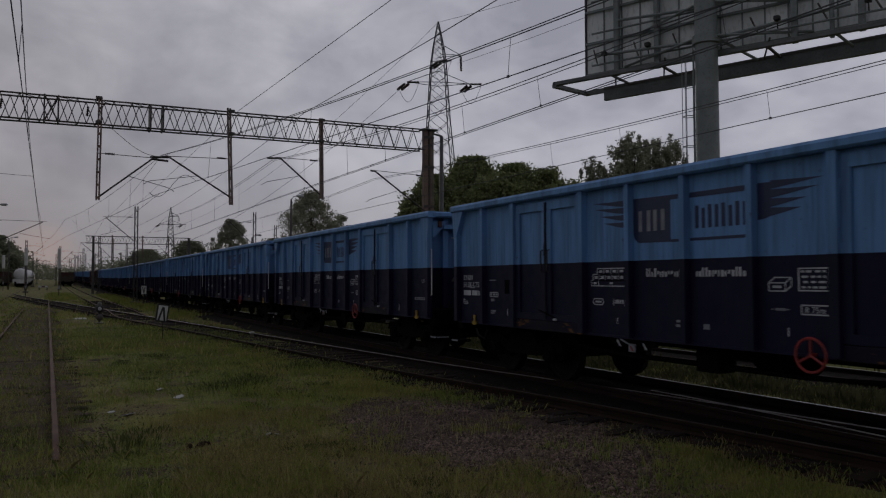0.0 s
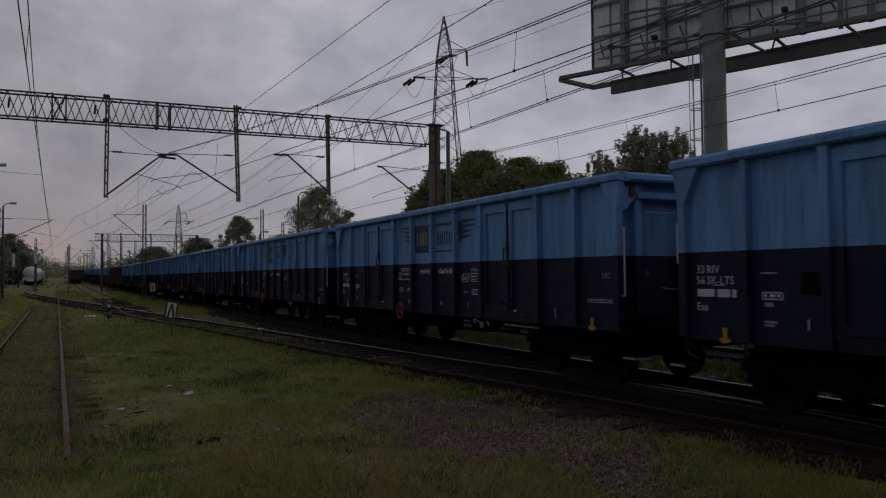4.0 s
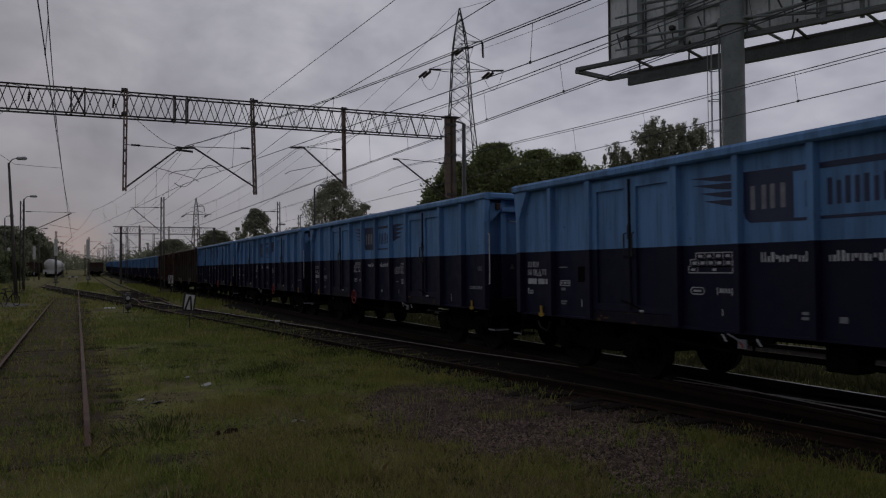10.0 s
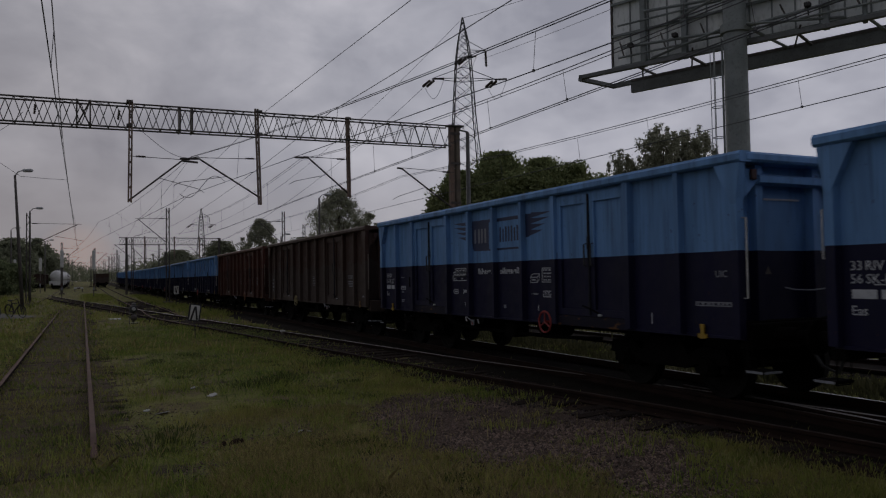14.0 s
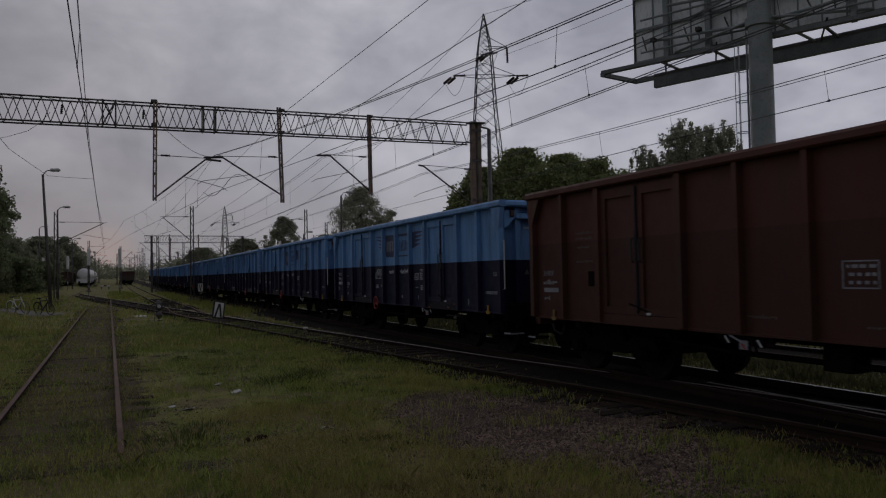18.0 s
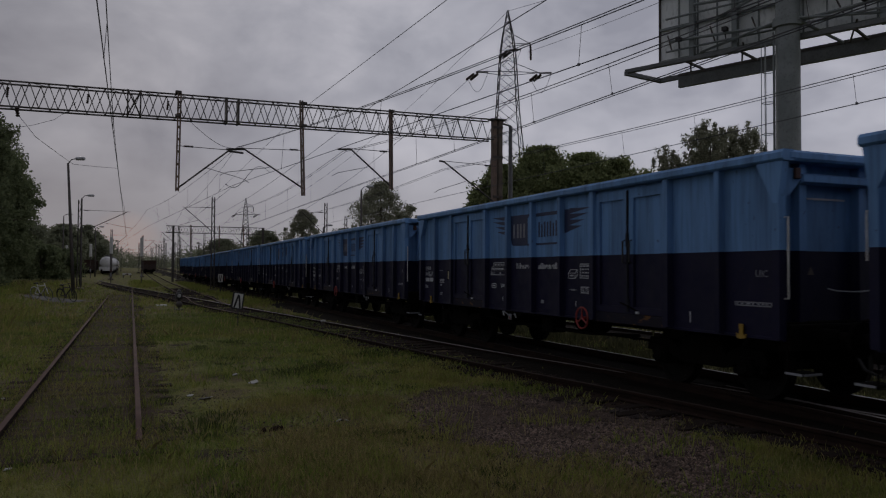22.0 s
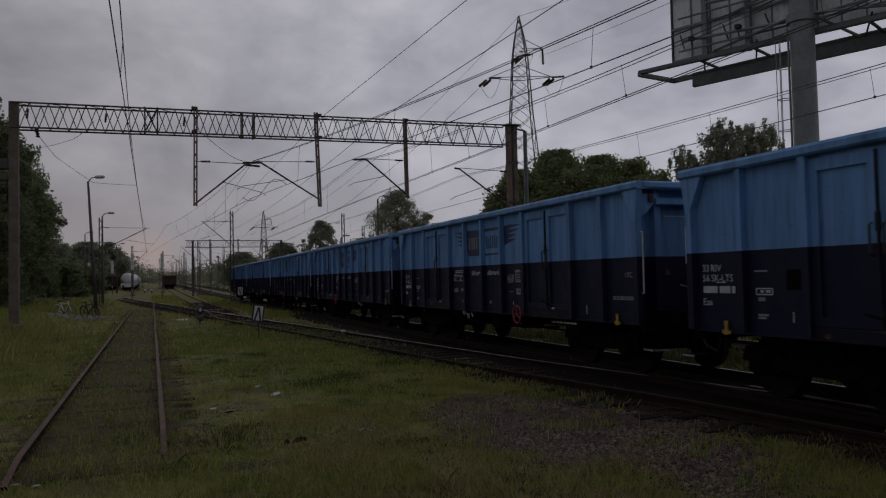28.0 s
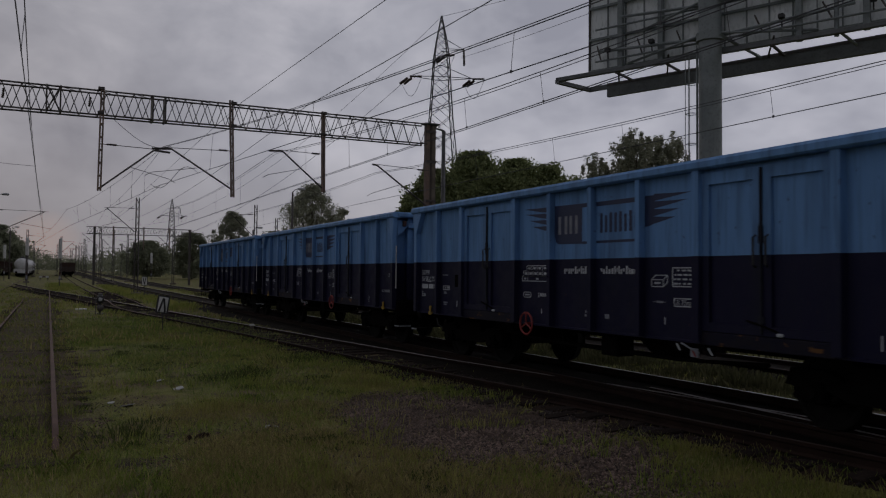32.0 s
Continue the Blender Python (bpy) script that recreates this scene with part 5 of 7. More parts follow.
def pylon(x, y, h, base, turn, label, fine):
    """A lattice transmission tower with one short upper arm and a lower cross-arm."""
    g = thing("power_pylon", label, "pylon", pose(x, y, ground_z(x, y), 0, 0, turn), group="power pylons")

    def half(z):
        pts = ((0, base), (0.62 * h, base * 0.40), (0.83 * h, base * 0.28), (0.90 * h, base * 0.2), (h, 0.04))
        for (a, p), (b, q) in zip(pts, pts[1:]):
            if z <= b:
                return p + (q - p) * (z - a) / (b - a)
        return 0.04
    levels, z = [0.0], 0.0
    while z < h - 0.4:
        z += max(0.8, half(z) * 1.55)
        levels.append(min(z, h))
    levels[-1] = h
    r = 0.07 if fine else 0.1
    for sx, sy in ((-1, -1), (1, -1), (1, 1), (-1, 1)):
        part("leg", Shape().tube([(sx * half(q), sy * half(q), q) for q in levels], r, 4), GALV, g)
    for a, b in zip(levels, levels[1:]):
        p, q = half(a), half(b)
        for i in range(4):
            c = [(-1, -1), (1, -1), (1, 1), (-1, 1)]
            u, v = c[i], c[(i + 1) % 4]
            part("brace", Shape().tube([(u[0] * p, u[1] * p, a), (v[0] * q, v[1] * q, b)], r * 0.55, 4).tube([(v[0] * p, v[1] * p, a), (u[0] * q, u[1] * q, b)], r * 0.55, 4), GALV, g)

    def tension_set(x, y, z, holder):
        """Two strings for the line that leaves, one for the line that comes, and the slack jumper between them."""
        a, b = (x - 1.0, y - 0.4, z - 1.0), (x + 1.5, y - 0.5, z + 0.05)
        for k in (-0.26, 0.26):
            part("insulator", insulator(Shape(), (x + k, y, z - 0.1), (a[0] + k, a[1], a[2]), 0.2, 9), INSUL, holder)
        part("insulator", insulator(Shape(), (x, y, z + 0.1), b, 0.17, 9), INSUL, holder)
        part("jumper", Shape().tube([(a[0] + (b[0] - a[0]) * k, y - 0.4, a[2] + (b[2] - a[2]) * k - 2.0 * math.sin(math.pi * k)) for k in [i / 12 for i in range(13)]], 0.025, 4), WIREMAT, holder)

    if fine:
        tension_set(0.0, -half(0.845 * h), 0.845 * h, part("cross_arm", Shape().tube([(-1.2, -half(0.845 * h), 0.845 * h), (1.2, -half(0.845 * h), 0.845 * h)], r * 0.7, 4), GALV, g))
    for z, x0, x1 in ((0.77 * h, -4.0, 4.0), (0.875 * h, 0.0, 2.9)):
        q = half(z)
        for e in (x0, x1):
            if not e:
                continue
            arm = part("cross_arm", Shape().tube([(0, -q, z), (e, 0, z + 0.15)], r * 0.7, 4).tube([(0, q, z), (e, 0, z + 0.15)], r * 0.7, 4).tube([(0, 0, z + 1.7), (e, 0, z + 0.15)], r * 0.7, 4), GALV, g)
            if z < 0.8 * h:
                tension_set(e, 0.0, z, arm)
            else:
                part("insulator", insulator(Shape(), (e, 0, z), (e + 0.05, 0, z - 1.9), 0.19, 9), INSUL, arm)
    return g


pylon(43.6, 84.4, 34.9, 3.4, -20, "grey lattice power pylon with brown insulators", True)
pylon(40.5, 297, 28.0, 2.6, -10, "distant lattice power pylon", False)
wire("power line strung from the pylon", [(46.2, 84, 29.65), (33.8, 16, 19.25)], 0.3, 0.022, group="power lines")
wire("power line strung from the pylon", [(39.9, 86.1, 26.8), (8, 330, 26.0)], 1.0, 0.03, group="power lines")
wire("earth wire on the pylon's peak", [(43.6, 84.4, 34.7), (66, 12, 36.0)], 1.0, 0.025, group="power lines")
wire("earth wire on the pylon's peak", [(43.6, 84.4, 34.7), (12, 330, 30.0)], 1.0, 0.025, group="power lines")


# ---- billboard, seen from behind ----
BEAMGREY = mat("beam_grey_paint", (0.14, 0.148, 0.15), (0.10, 0.106, 0.108), 1.5, 0.6, 0.1)


def billboard():
    a = radians(24)
    org = Matrix.Translation((26.45, 24.55, 0)) @ Matrix.Rotation(a, 4, "Z")
    # local x points away from the tracks, local y along the board, far end positive
    g = thing("billboard", "grey steel billboard on a tall round pole, seen from behind", "billboard", org)
    part("pole", Shape().lathe([(-0.6, 0.56), (-0.3, 0.56), (-0.29, 0.52), (15.9, 0.5)], (0, 0, 0), "z", 28), GREENGREY, g, "thick grey steel pole", smooth=False)
    part("collar", Shape().lathe([(12.55, 0.5), (12.58, 0.62), (12.95, 0.62), (12.98, 0.5)], (0, 0, 0), "z", 28), GREENGREY, g)
    y0, y1, zb, zt = -8.2, 6.52, 12.42, 18.4
    px = 1.0
    n = 15
    for i in range(n):
        p, q = y0 + (y1 - y0) * i / n, y0 + (y1 - y0) * (i + 1) / n
        part("sheet", Shape().box(px, px + 0.03, p + 0.008, q - 0.008, zb, zt), BOARDGREY, g)
        part("stud", Shape().box(px - 0.07, px - 0.003, p - 0.03, p + 0.03, zb, zt), GREENGREY, g)
    part("edge_trim", Shape().box(px - 0.1, px + 0.12, y1, y1 + 0.08, zb - 0.05, zt), DARKSTEEL, g)
    for z in (12.42, 14.05, 15.7, 17.3):
        part("purlin", Shape().box(px - 0.17, px - 0.073, y0, y1, z - 0.06, z + 0.06), GREENGREY, g)
        part("rail", Shape().tube([(0.35, y0, z + 0.3), (0.35, y1 - 0.6, z + 0.3)], 0.05, 6), GREENGREY, g)
    for y in (-6.2, -3.6, 2.6, 4.7):
        part("frame_column", Shape().bevel_box(0.55, 0.82, y - 0.13, y + 0.13, 12.1, zt, 0.02), GREENGREY, g)
    for y in (-7, -5, -2.2, 1.4, 3.4, 5.6):
        part("strut", Shape().tube([(0.35, y, 12.7), (px - 0.1, y + 0.5, 13.7)], 0.04, 5), DARKSTEEL, g)
    for s in (-1, 1):
        for z, reach in ((12.75, 5.8), (14.3, 4.6), (16.0, 4.8)):
            part("brace", Shape().tube([(0, 0, z), (0.6, s * reach, z + 0.55)], 0.075, 6), GREENGREY, g)
            part("brace", Shape().tube([(-0.2, s * 0.5, z + 0.1), (0.8, s * reach * 0.75, z - 0.25)], 0.06, 6), GREENGREY, g)
    # catwalks before and behind the board
    part("catwalk_beam", Shape().bevel_box(0.28, 0.52, -8.4, 8.19, 12.05, 12.26, 0.02), BEAMGREY, g)
    part("catwalk_beam", Shape().prism([(2.72, 6.45), (2.97, 6.45), (2.08, -10.5), (1.83, -10.5)], "z", 11.48, 12.2), BEAMGREY, g)
    part("catwalk_rail", Shape().prism([(2.74, 6.452), (2.94, 6.452), (3.0, 7.62), (2.80, 7.62)], "z", 11.93, 12.17), BEAMGREY, g)
    part("catwalk_end", Shape().prism([(0.28, 8.21), (0.28, 8.0), (2.9, 7.44), (2.98, 7.64)], "z", 11.94, 12.14), BEAMGREY, g)
    part("toe_board", Shape().prism([(2.69, 6.44), (2.715, 6.44), (1.825, -10.5), (1.80, -10.5)], "z", 12.04, 12.16), DARKSTEEL, g)
    part("stay", Shape().tube([(-0.3, -0.5, 12.75), (2.3, -1.6, 12.1)], 0.07, 6).tube([(0.55, -5.1, 13.9), (0.55, -5.1, 12.0)], 0.1, 6).tube([(0.55, -5.1, 12.3), (2.0, -5.6, 11.9)], 0.07, 6), GREENGREY, g)
    for y in (-7.6, -2.6, 2.2, 4.8):
        part("outrigger", Shape().bevel_box(0.3, 2.2, y - 0.06, y + 0.06, 11.98, 12.08, 0.01), DARKSTEEL, g)
        part("outrigger_brace", Shape().tube([(0.6, y, 12.5), (2.2, y + 0.7, 12.05)], 0.045, 5), DARKSTEEL, g)
    for y in (-6.5, -3.0, 2.9, 5.2):
        part("floodlight", Shape().bevel_box(0.1, 0.4, y - 0.12, y + 0.12, 13.1, 13.3, 0.02).tube([(0.25, y, 13.1), (0.35, y, 12.7)], 0.03, 5), BLACK, g)
    # caged ladder
    ld = part("ladder", Shape().tube([(-0.42, 0.47, 0.1), (-0.42, 0.47, 12.4)], 0.03, 5).tube([(-0.05, 0.56, 0.1), (-0.05, 0.56, 12.4)], 0.03, 5), GREENGREY, g)
    for i in range(38):
        z = 0.4 + i * 0.31
        part("rung", Shape().tube([(-0.42, 0.47, z), (-0.05, 0.56, z)], 0.014, 4), GREENGREY, ld)
    for i in range(8):
        z = 2.4 + i * 1.38
        part("cage_hoop", Shape().tube([(-0.42, 0.47, z), (-0.62, 0.72, z), (-0.45, 0.98, z), (-0.12, 0.95, z), (-0.05, 0.56, z)], 0.02, 4), GREENGREY, ld)
    for u, v in ((-0.62, 0.72), (-0.45, 0.98), (-0.12, 0.95)):
        part("cage_bar", Shape().tube([(u, v, 2.4), (u, v, 12.0)], 0.018, 4), GREENGREY, ld)


billboard()


# ---- trees ----
def tree(x, y, h, wide, seed, leaf, label, shape="round", clumps=70, leaves=130, size=0.22, trunk=0.25, low=0.15, airy=1.0):
    """A tapered trunk with limbs that end in clumps of leaves."""
    rng = random.Random(seed)
    z0 = ground_z(x, y)
    g = thing("tree", label, "tree", pose(x, y, z0), group="trees of the yard")
    part("trunk", Shape().tube([(0, 0, -0.3), (0.1, 0.05, h * 0.25), (-0.08, 0.1, h * 0.55), (0.05, 0, h * 0.85)], trunk, 8, r2=0.05), BARK, g)
    ends = []
    for i in range(clumps):
        k = rng.random() ** 0.8
        z = h * (low + (0.97 - low) * k)
        t = (z / h - low) / (1 - low)
        if shape == "round":
            rad = wide * (max(0.05, 1 - (2 * t - 0.85) ** 2) ** 0.5 if t > 0.1 else 0.75)
            rad *= 1 + 0.3 * noise.noise((seed * 3.1 + 2.2 * math.cos(i * 2.4), 2.2 * math.sin(i * 2.4), 2.5 * t))
        else:
            rad = wide * (0.45 + 0.75 * t)
        a = rng.uniform(0, 2 * math.pi)
        q = rad * rng.uniform(0.35, 1.0) ** 0.6 * rng.uniform(0.82, 1.12)
        ends.append((q * math.cos(a), q * math.sin(a), min(z, h - 0.3)))
    if shape == "tall":
        # a tight dome of upright leafy plumes, ragged along its top
        ends = []
        deep = min(0.8 * h, 2.1 * wide)
        while len(ends) < clumps:
            a, q, k = rng.uniform(0, 2 * math.pi), rng.random() ** 0.45, rng.random()
            rad = wide * q * (1 - 0.12 * math.sin(3 * a + seed)) * (0.62 + 0.38 * math.sin(math.pi * min(1.0, k + 0.25)))
            top = h - 0.95 * wide * q * q * rng.uniform(0.8, 1.15) - rng.random() ** 2 * 0.5
            ends.append((rad * math.cos(a), rad * math.sin(a), top - deep * k))
    limbs = Shape()
    for e in ends[::6] if shape == "tall" else ends[::4]:
        b = Vector((0, 0, max(h * 0.12, e[2] * 0.62)))
        m = b.lerp(Vector(e), 0.5) + Vector((0, 0, 0.25))
        limbs.tube([b, m, e], trunk * 0.28, 5, r2=0.02)
    part("limb", limbs, BARK, g)
    nr = np.random.RandomState(seed)
    c = np.repeat(np.array(ends), leaves, 0)
    n = len(c)
    spread = (wide * 0.15 + 0.22) * airy
    k = np.repeat(nr.uniform(0.55, 1.35, (len(ends), 1)), leaves, 0)
    pos = c + np.clip(nr.normal(size=(n, 3)), -1.7, 1.7) * spread * k * ((0.62, 0.62, 0.53) if shape == "round" else (0.36, 0.36, 0.72))
    pos[:, 2] = np.clip(pos[:, 2], 0.4, h)
    u = nr.normal(size=(n, 3))
    u /= np.linalg.norm(u, axis=1, keepdims=True)
    w = np.cross(u, nr.normal(size=(n, 3)))
    w /= np.linalg.norm(w, axis=1, keepdims=True)
    s = size * nr.uniform(0.6, 1.35, (n, 1))
    vs = np.stack([pos - u * s, pos + w * s * 0.55, pos + u * s, pos - w * s * 0.55], 1).reshape(-1, 3)
    ob = part("crown", soup("crown", vs, np.arange(4 * n).reshape(n, 4), leaf), None, g)
    ob["kind"] = "stuff"
    return g


tree(26.0, 51.5, 10.0, 2.7, 11, LEAF, "dark green deciduous tree beside the gantry", clumps=230, leaves=150, size=0.12, low=0.05, airy=0.8)
tree(29.3, 51.0, 11.5, 4.0, 12, LEAF, "broad dark green deciduous tree behind the train", clumps=460, leaves=150, size=0.12, low=0.05, airy=0.8)
tree(32.9, 50.5, 11.2, 3.9, 14, LEAF, "dark green deciduous tree behind the train", clumps=420, leaves=150, size=0.12, low=0.05, airy=0.8)
tree(35.2, 49.5, 11.0, 3.0, 16, LEAF, "dark green young tree behind the train", clumps=240, leaves=140, size=0.12, low=0.05, airy=0.8)
tree(37.6, 49.0, 10.1, 1.3, 15, LEAF, "small bushy tree behind the train", clumps=60, leaves=110, size=0.12, low=0.05, airy=1.0)
tree(50.4, 56.0, 16.3, 2.9, 21, LEAFGREY, "grey-green poplar with ragged upright branches", "tall", clumps=260, leaves=105, size=0.115, trunk=0.3, airy=0.72)
tree(54.4, 56.3, 16.5, 2.5, 22, LEAFGREY, "grey-green poplar with ragged upright branches", "tall", clumps=210, leaves=105, size=0.115, airy=0.75)
tree(46.2, 57.0, 13.7, 1.25, 23, LEAFGREY, "small grey-green poplar behind the train", "tall", clumps=60, leaves=70, size=0.115, airy=0.9)
tree(32.9, 103, 14.6, 4.6, 31, LEAFGREY, "grey-green airy tree beyond the yard", clumps=330, leaves=85, size=0.13, low=0.05, airy=0.72)
tree(37.0, 102, 11.5, 2.2, 32, LEAFGREY, "grey-green airy tree beyond the yard", clumps=90, leaves=75, size=0.13, low=0.05, airy=0.8)
tree(35.2, 166, 15.0, 4.0, 41, LEAFGREY, "dark deciduous tree by the far line", clumps=170, leaves=90, size=0.2, low=0.05, airy=0.8)
tree(27.5, 170, 10.0, 4.5, 42, LEAFHAZE, "dark deciduous tree by the far line", clumps=120, leaves=110, size=0.22, low=0.05)
tree(20.0, 185, 8.5, 5.0, 43, LEAFHAZE, "dark deciduous tree by the far line", clumps=120, leaves=110, size=0.22, low=0.05)
tree(43.0, 160, 10.5, 5.0, 44, LEAFHAZE, "dark deciduous tree by the far line", clumps=120, leaves=110, size=0.22, low=0.05)
tree(51.0, 150, 10.5, 5.0, 45, LEAFHAZE, "dark deciduous tree by the far line", clumps=120, leaves=110, size=0.22, low=0.05)
for i, (x, y, h, r) in enumerate(((-11.6, 62, 15.2, 4.4), (-11.2, 72, 13.0, 3.8), (-12.9, 60, 19.0, 3.6), (-13.0, 84, 16.0, 4.2), (-18, 70, 20.0, 5.0), (-10.4, 57, 10.0, 3.0))):
    tree(x, y, h, r, 60 + i, LEAFDEEP, "tall dark green tree at the yard's edge", clumps=330 if i < 3 else 150, leaves=150, size=0.13, trunk=0.35, low=0.02, airy=0.75)
for i, (x, y, h, r) in enumerate(((-9.6, 98, 4.2, 2.6), (-13.2, 94, 5.2, 3.4), (-8.4, 112, 4.0, 2.4), (-17.5, 90, 6.0, 4.0), (-11.6, 108, 5.0, 3.0))):
    tree(x, y, h, r, 110 + i, LEAFDEEP, "low dark bush at the yard's edge", clumps=90, leaves=100, size=0.16, trunk=0.08, low=0.02)
for i, (x, y, h, r) in enumerate(((-17, 150, 9.5, 4.5), (-12.5, 165, 9.0, 4.0), (-22, 140, 12, 5.0), (-14, 195, 11, 5.0), (-27, 160, 12, 6.0), (-10.5, 215, 12.0, 4.5), (-10, 260, 11, 5), (-18, 240, 13, 6))):
    tree(x, y, h, r, 80 + i, LEAFHAZE, "dark tree in the row beside the yard", clumps=110, leaves=90, size=0.28, low=0.05)


def far_woods():
    """A low band of woods along the horizon, as many clumps of leaves."""
    nr = np.random.RandomState(5)
    pts = []
    for k in range(520):
        a = radians((nr.uniform(3.5, 26), nr.uniform(3.5, 26), nr.uniform(-12, -1.5), nr.uniform(-2, 4))[k % 4])
        d = nr.uniform(230, 420) if k % 4 < 3 else nr.uniform(520, 700)
        top = nr.uniform(4, 10) + (3.0 if a < 0 else 0)
        pts.append((d * math.sin(a), d * math.cos(a), rise(d) + nr.uniform(0.5, top)))
    c = np.repeat(np.array(pts), 150, 0)
    n = len(c)
    pos = c + np.clip(nr.normal(size=(n, 3)), -1.8, 1.8) * (2.6, 2.6, 1.7)
    pos[:, 2] = np.maximum(pos[:, 2], 1.0)
    u, w = nr.normal(size=(n, 3)), nr.normal(size=(n, 3))
    u /= np.linalg.norm(u, axis=1, keepdims=True)
    w = np.cross(u, w)
    w /= np.linalg.norm(w, axis=1, keepdims=True)
    s = nr.uniform(0.3, 0.6, (n, 1))
    vs = np.stack([pos - u * s, pos + w * s * 0.6, pos + u * s, pos - w * s * 0.6], 1).reshape(-1, 3)
    ob = new("far_woods", soup("far_woods", vs, np.arange(4 * n).reshape(n, 4), LEAFHAZE))
    tagged(ob, "dark band of far woods along the horizon", "trees", kind="stuff")


far_woods()


# ---- signs, lamps and signals ----
def point_sign():
    """A leaning white plate with a black border and an inverted V."""
    g = thing("track_sign", "leaning white track sign with black border and inverted V", "sign", pose(3.42, 26.75, -0.14, 0, 0, 20))
    part("post", Shape().tube([(0.02, 0, -0.2), (0, 0, 1.1)], 0.016, 6), BLACK, g)
    t = radians(9)

    def r(x, z):
        return (x * math.cos(t) + z * math.sin(t) - 0.02, 0.92 - x * math.sin(t) + z * math.cos(t))
    part("border", Shape().prism([r(-0.19, -0.29), r(0.19, -0.29), r(0.215, -0.26), r(0.215, 0.26), r(0.19, 0.29), r(-0.19, 0.29), r(-0.215, 0.26), r(-0.215, -0.26)], "y", -0.05, -0.02), BLACK, g)
    part("plate", Shape().prism([r(-0.165, -0.25), r(0.165, -0.25), r(0.165, 0.25), r(-0.165, 0.25)], "y", -0.054, -0.0505), WHITE, g)
    part("symbol", Shape().prism([r(-0.145, -0.248), r(-0.075, -0.248), r(0.0, 0.10), r(0.075, -0.248), r(0.145, -0.248), r(0.04, 0.21), r(-0.04, 0.21)], "y", -0.058, -0.0545), BLACK, g)


def far_sign():
    g = thing("track_sign", "small white track sign with a black V on a mast foot", "sign", pose(6.35, 60, ground_z(6.35, 60)))
    part("post", Shape().tube([(0, 0, -0.1), (0, 0, 1.55)], 0.02, 6), BLACK, g)
    part("border", Shape().box(-0.2, 0.2, -0.04, -0.02, 0.98, 1.64), BLACK, g)
    part("plate", Shape().box(-0.17, 0.17, -0.045, -0.041, 1.01, 1.61), WHITE, g)
    part("symbol", Shape().prism([(-0.12, 1.55), (-0.06, 1.55), (0, 1.2), (0.06, 1.55), (0.12, 1.55), (0.03, 1.06), (-0.03, 1.06)], "y", -0.049, -0.0455), BLACK, g)


def switch_lantern():
    g = thing("switch_lantern", "old switch lantern with round pale lenses on a weighted stand", "signal", pose(2.15, 38.2, -0.14))
    part("base", Shape().bevel_box(-0.2, 0.2, -0.18, 0.18, -0.1, 0.08, 0.03), BLACK, g)
    part("stand", Shape().tube([(0, 0, 0.1), (0, 0, 0.55)], 0.05, 8), BLACK, g)
    part("housing", Shape().bevel_box(-0.15, 0.15, -0.15, 0.15, 0.55, 0.86, 0.06), BLACK, g)
    part("lens", Shape().lathe([(-0.19, 0.075), (-0.155, 0.085)], (0.0, 0, 0.72), "y", 14), GLASSGREY, g)
    part("chimney", Shape().lathe([(0.86, 0.12), (0.92, 0.09), (0.95, 0.11), (1.02, 0.03)], (0, 0, 0), "z", 12), GALV, g)
    part("counterweight", Shape().lathe([(-0.15, 0.04), (-0.12, 0.10), (-0.05, 0.145), (0.05, 0.145), (0.12, 0.10), (0.15, 0.04)], (0.0, -0.16, 0.32), "x", 14), DARKSTEEL, g)
    part("lever", Shape().tube([(-0.19, -0.1, -0.1), (-0.19, -0.1, 0.86)], 0.016, 6), GALV, g)


point_sign()
far_sign()
switch_lantern()
sl = new("concrete_cover", Shape().bevel_box(1.22, 1.82, 43.0, 43.5, -0.2, -0.06, 0.02).mesh("concrete_cover", WHITE))
tagged(sl, "pale flat cable cover slab lying in the grass", "slab")
for x, y, h in ((8.0, 33.8, 0.14), (22.0, 121, 0.9), (23.5, 130, 0.9), (14.5, 190, 0.9), (13.0, 200, 0.9)):
    mk = thing("marker_post", "small pale marker post in the grass", "post", pose(x if x > 9 else 6.4, y if x > 9 else 26.7, ground_z(x, y)), group="marker posts")
    part("post", Shape().bevel_box(-0.06, 0.06, -0.05, 0.05, -0.2, h, 0.015), CONCRETE, mk)
    part("cap", Shape().bevel_box(-0.075, 0.075, -0.065, 0.065, h, h + 0.06, 0.01), WHITE, mk)


def street_lamp(x, y, h, lean, arm, label):
    z0 = ground_z(x, y)
    g = thing("street_lamp", label, "street lamp", pose(x, y, z0, 0, lean, 0), group="yard lamps")
    part("pole", Shape().tube([(0, 0, -0.3), (0, 0, h)], 0.13, 10, r2=0.07), DARKSTEEL, g, smooth=True)
    part("arm", Shape().tube([(0, 0, h - 0.05), (arm * 0.4, -0.05, h + 0.22), (arm, -0.1, h + 0.28)], 0.035, 6), DARKSTEEL, g)
    part("lamp_head", Shape().lathe([(-0.32, 0.04), (-0.25, 0.11), (0.2, 0.12), (0.3, 0.05)], (arm + 0.2, -0.1, h + 0.27), "x", 12), GLASSGREY, g, "pale lamp head")


street_lamp(-3.45, 55, 8.9, -3.0, 0.55, "leaning dark yard lamp post with a pale head")
street_lamp(-4.45, 80, 8.6, 0, 0.6, "dark yard lamp post beside the siding")
street_lamp(-8.6, 115, 8.6, 0, 0.6, "dark yard lamp post beside the trees")
street_lamp(-5.6, 140, 8.2, 0, 0.8, "far dark yard lamp post")
street_lamp(16.9, 58, 8.4, 0, 0.5, "dark yard lamp post behind the train")
street_lamp(21.0, 88, 7.0, 0, 0.6, "far dark lamp post behind the train")


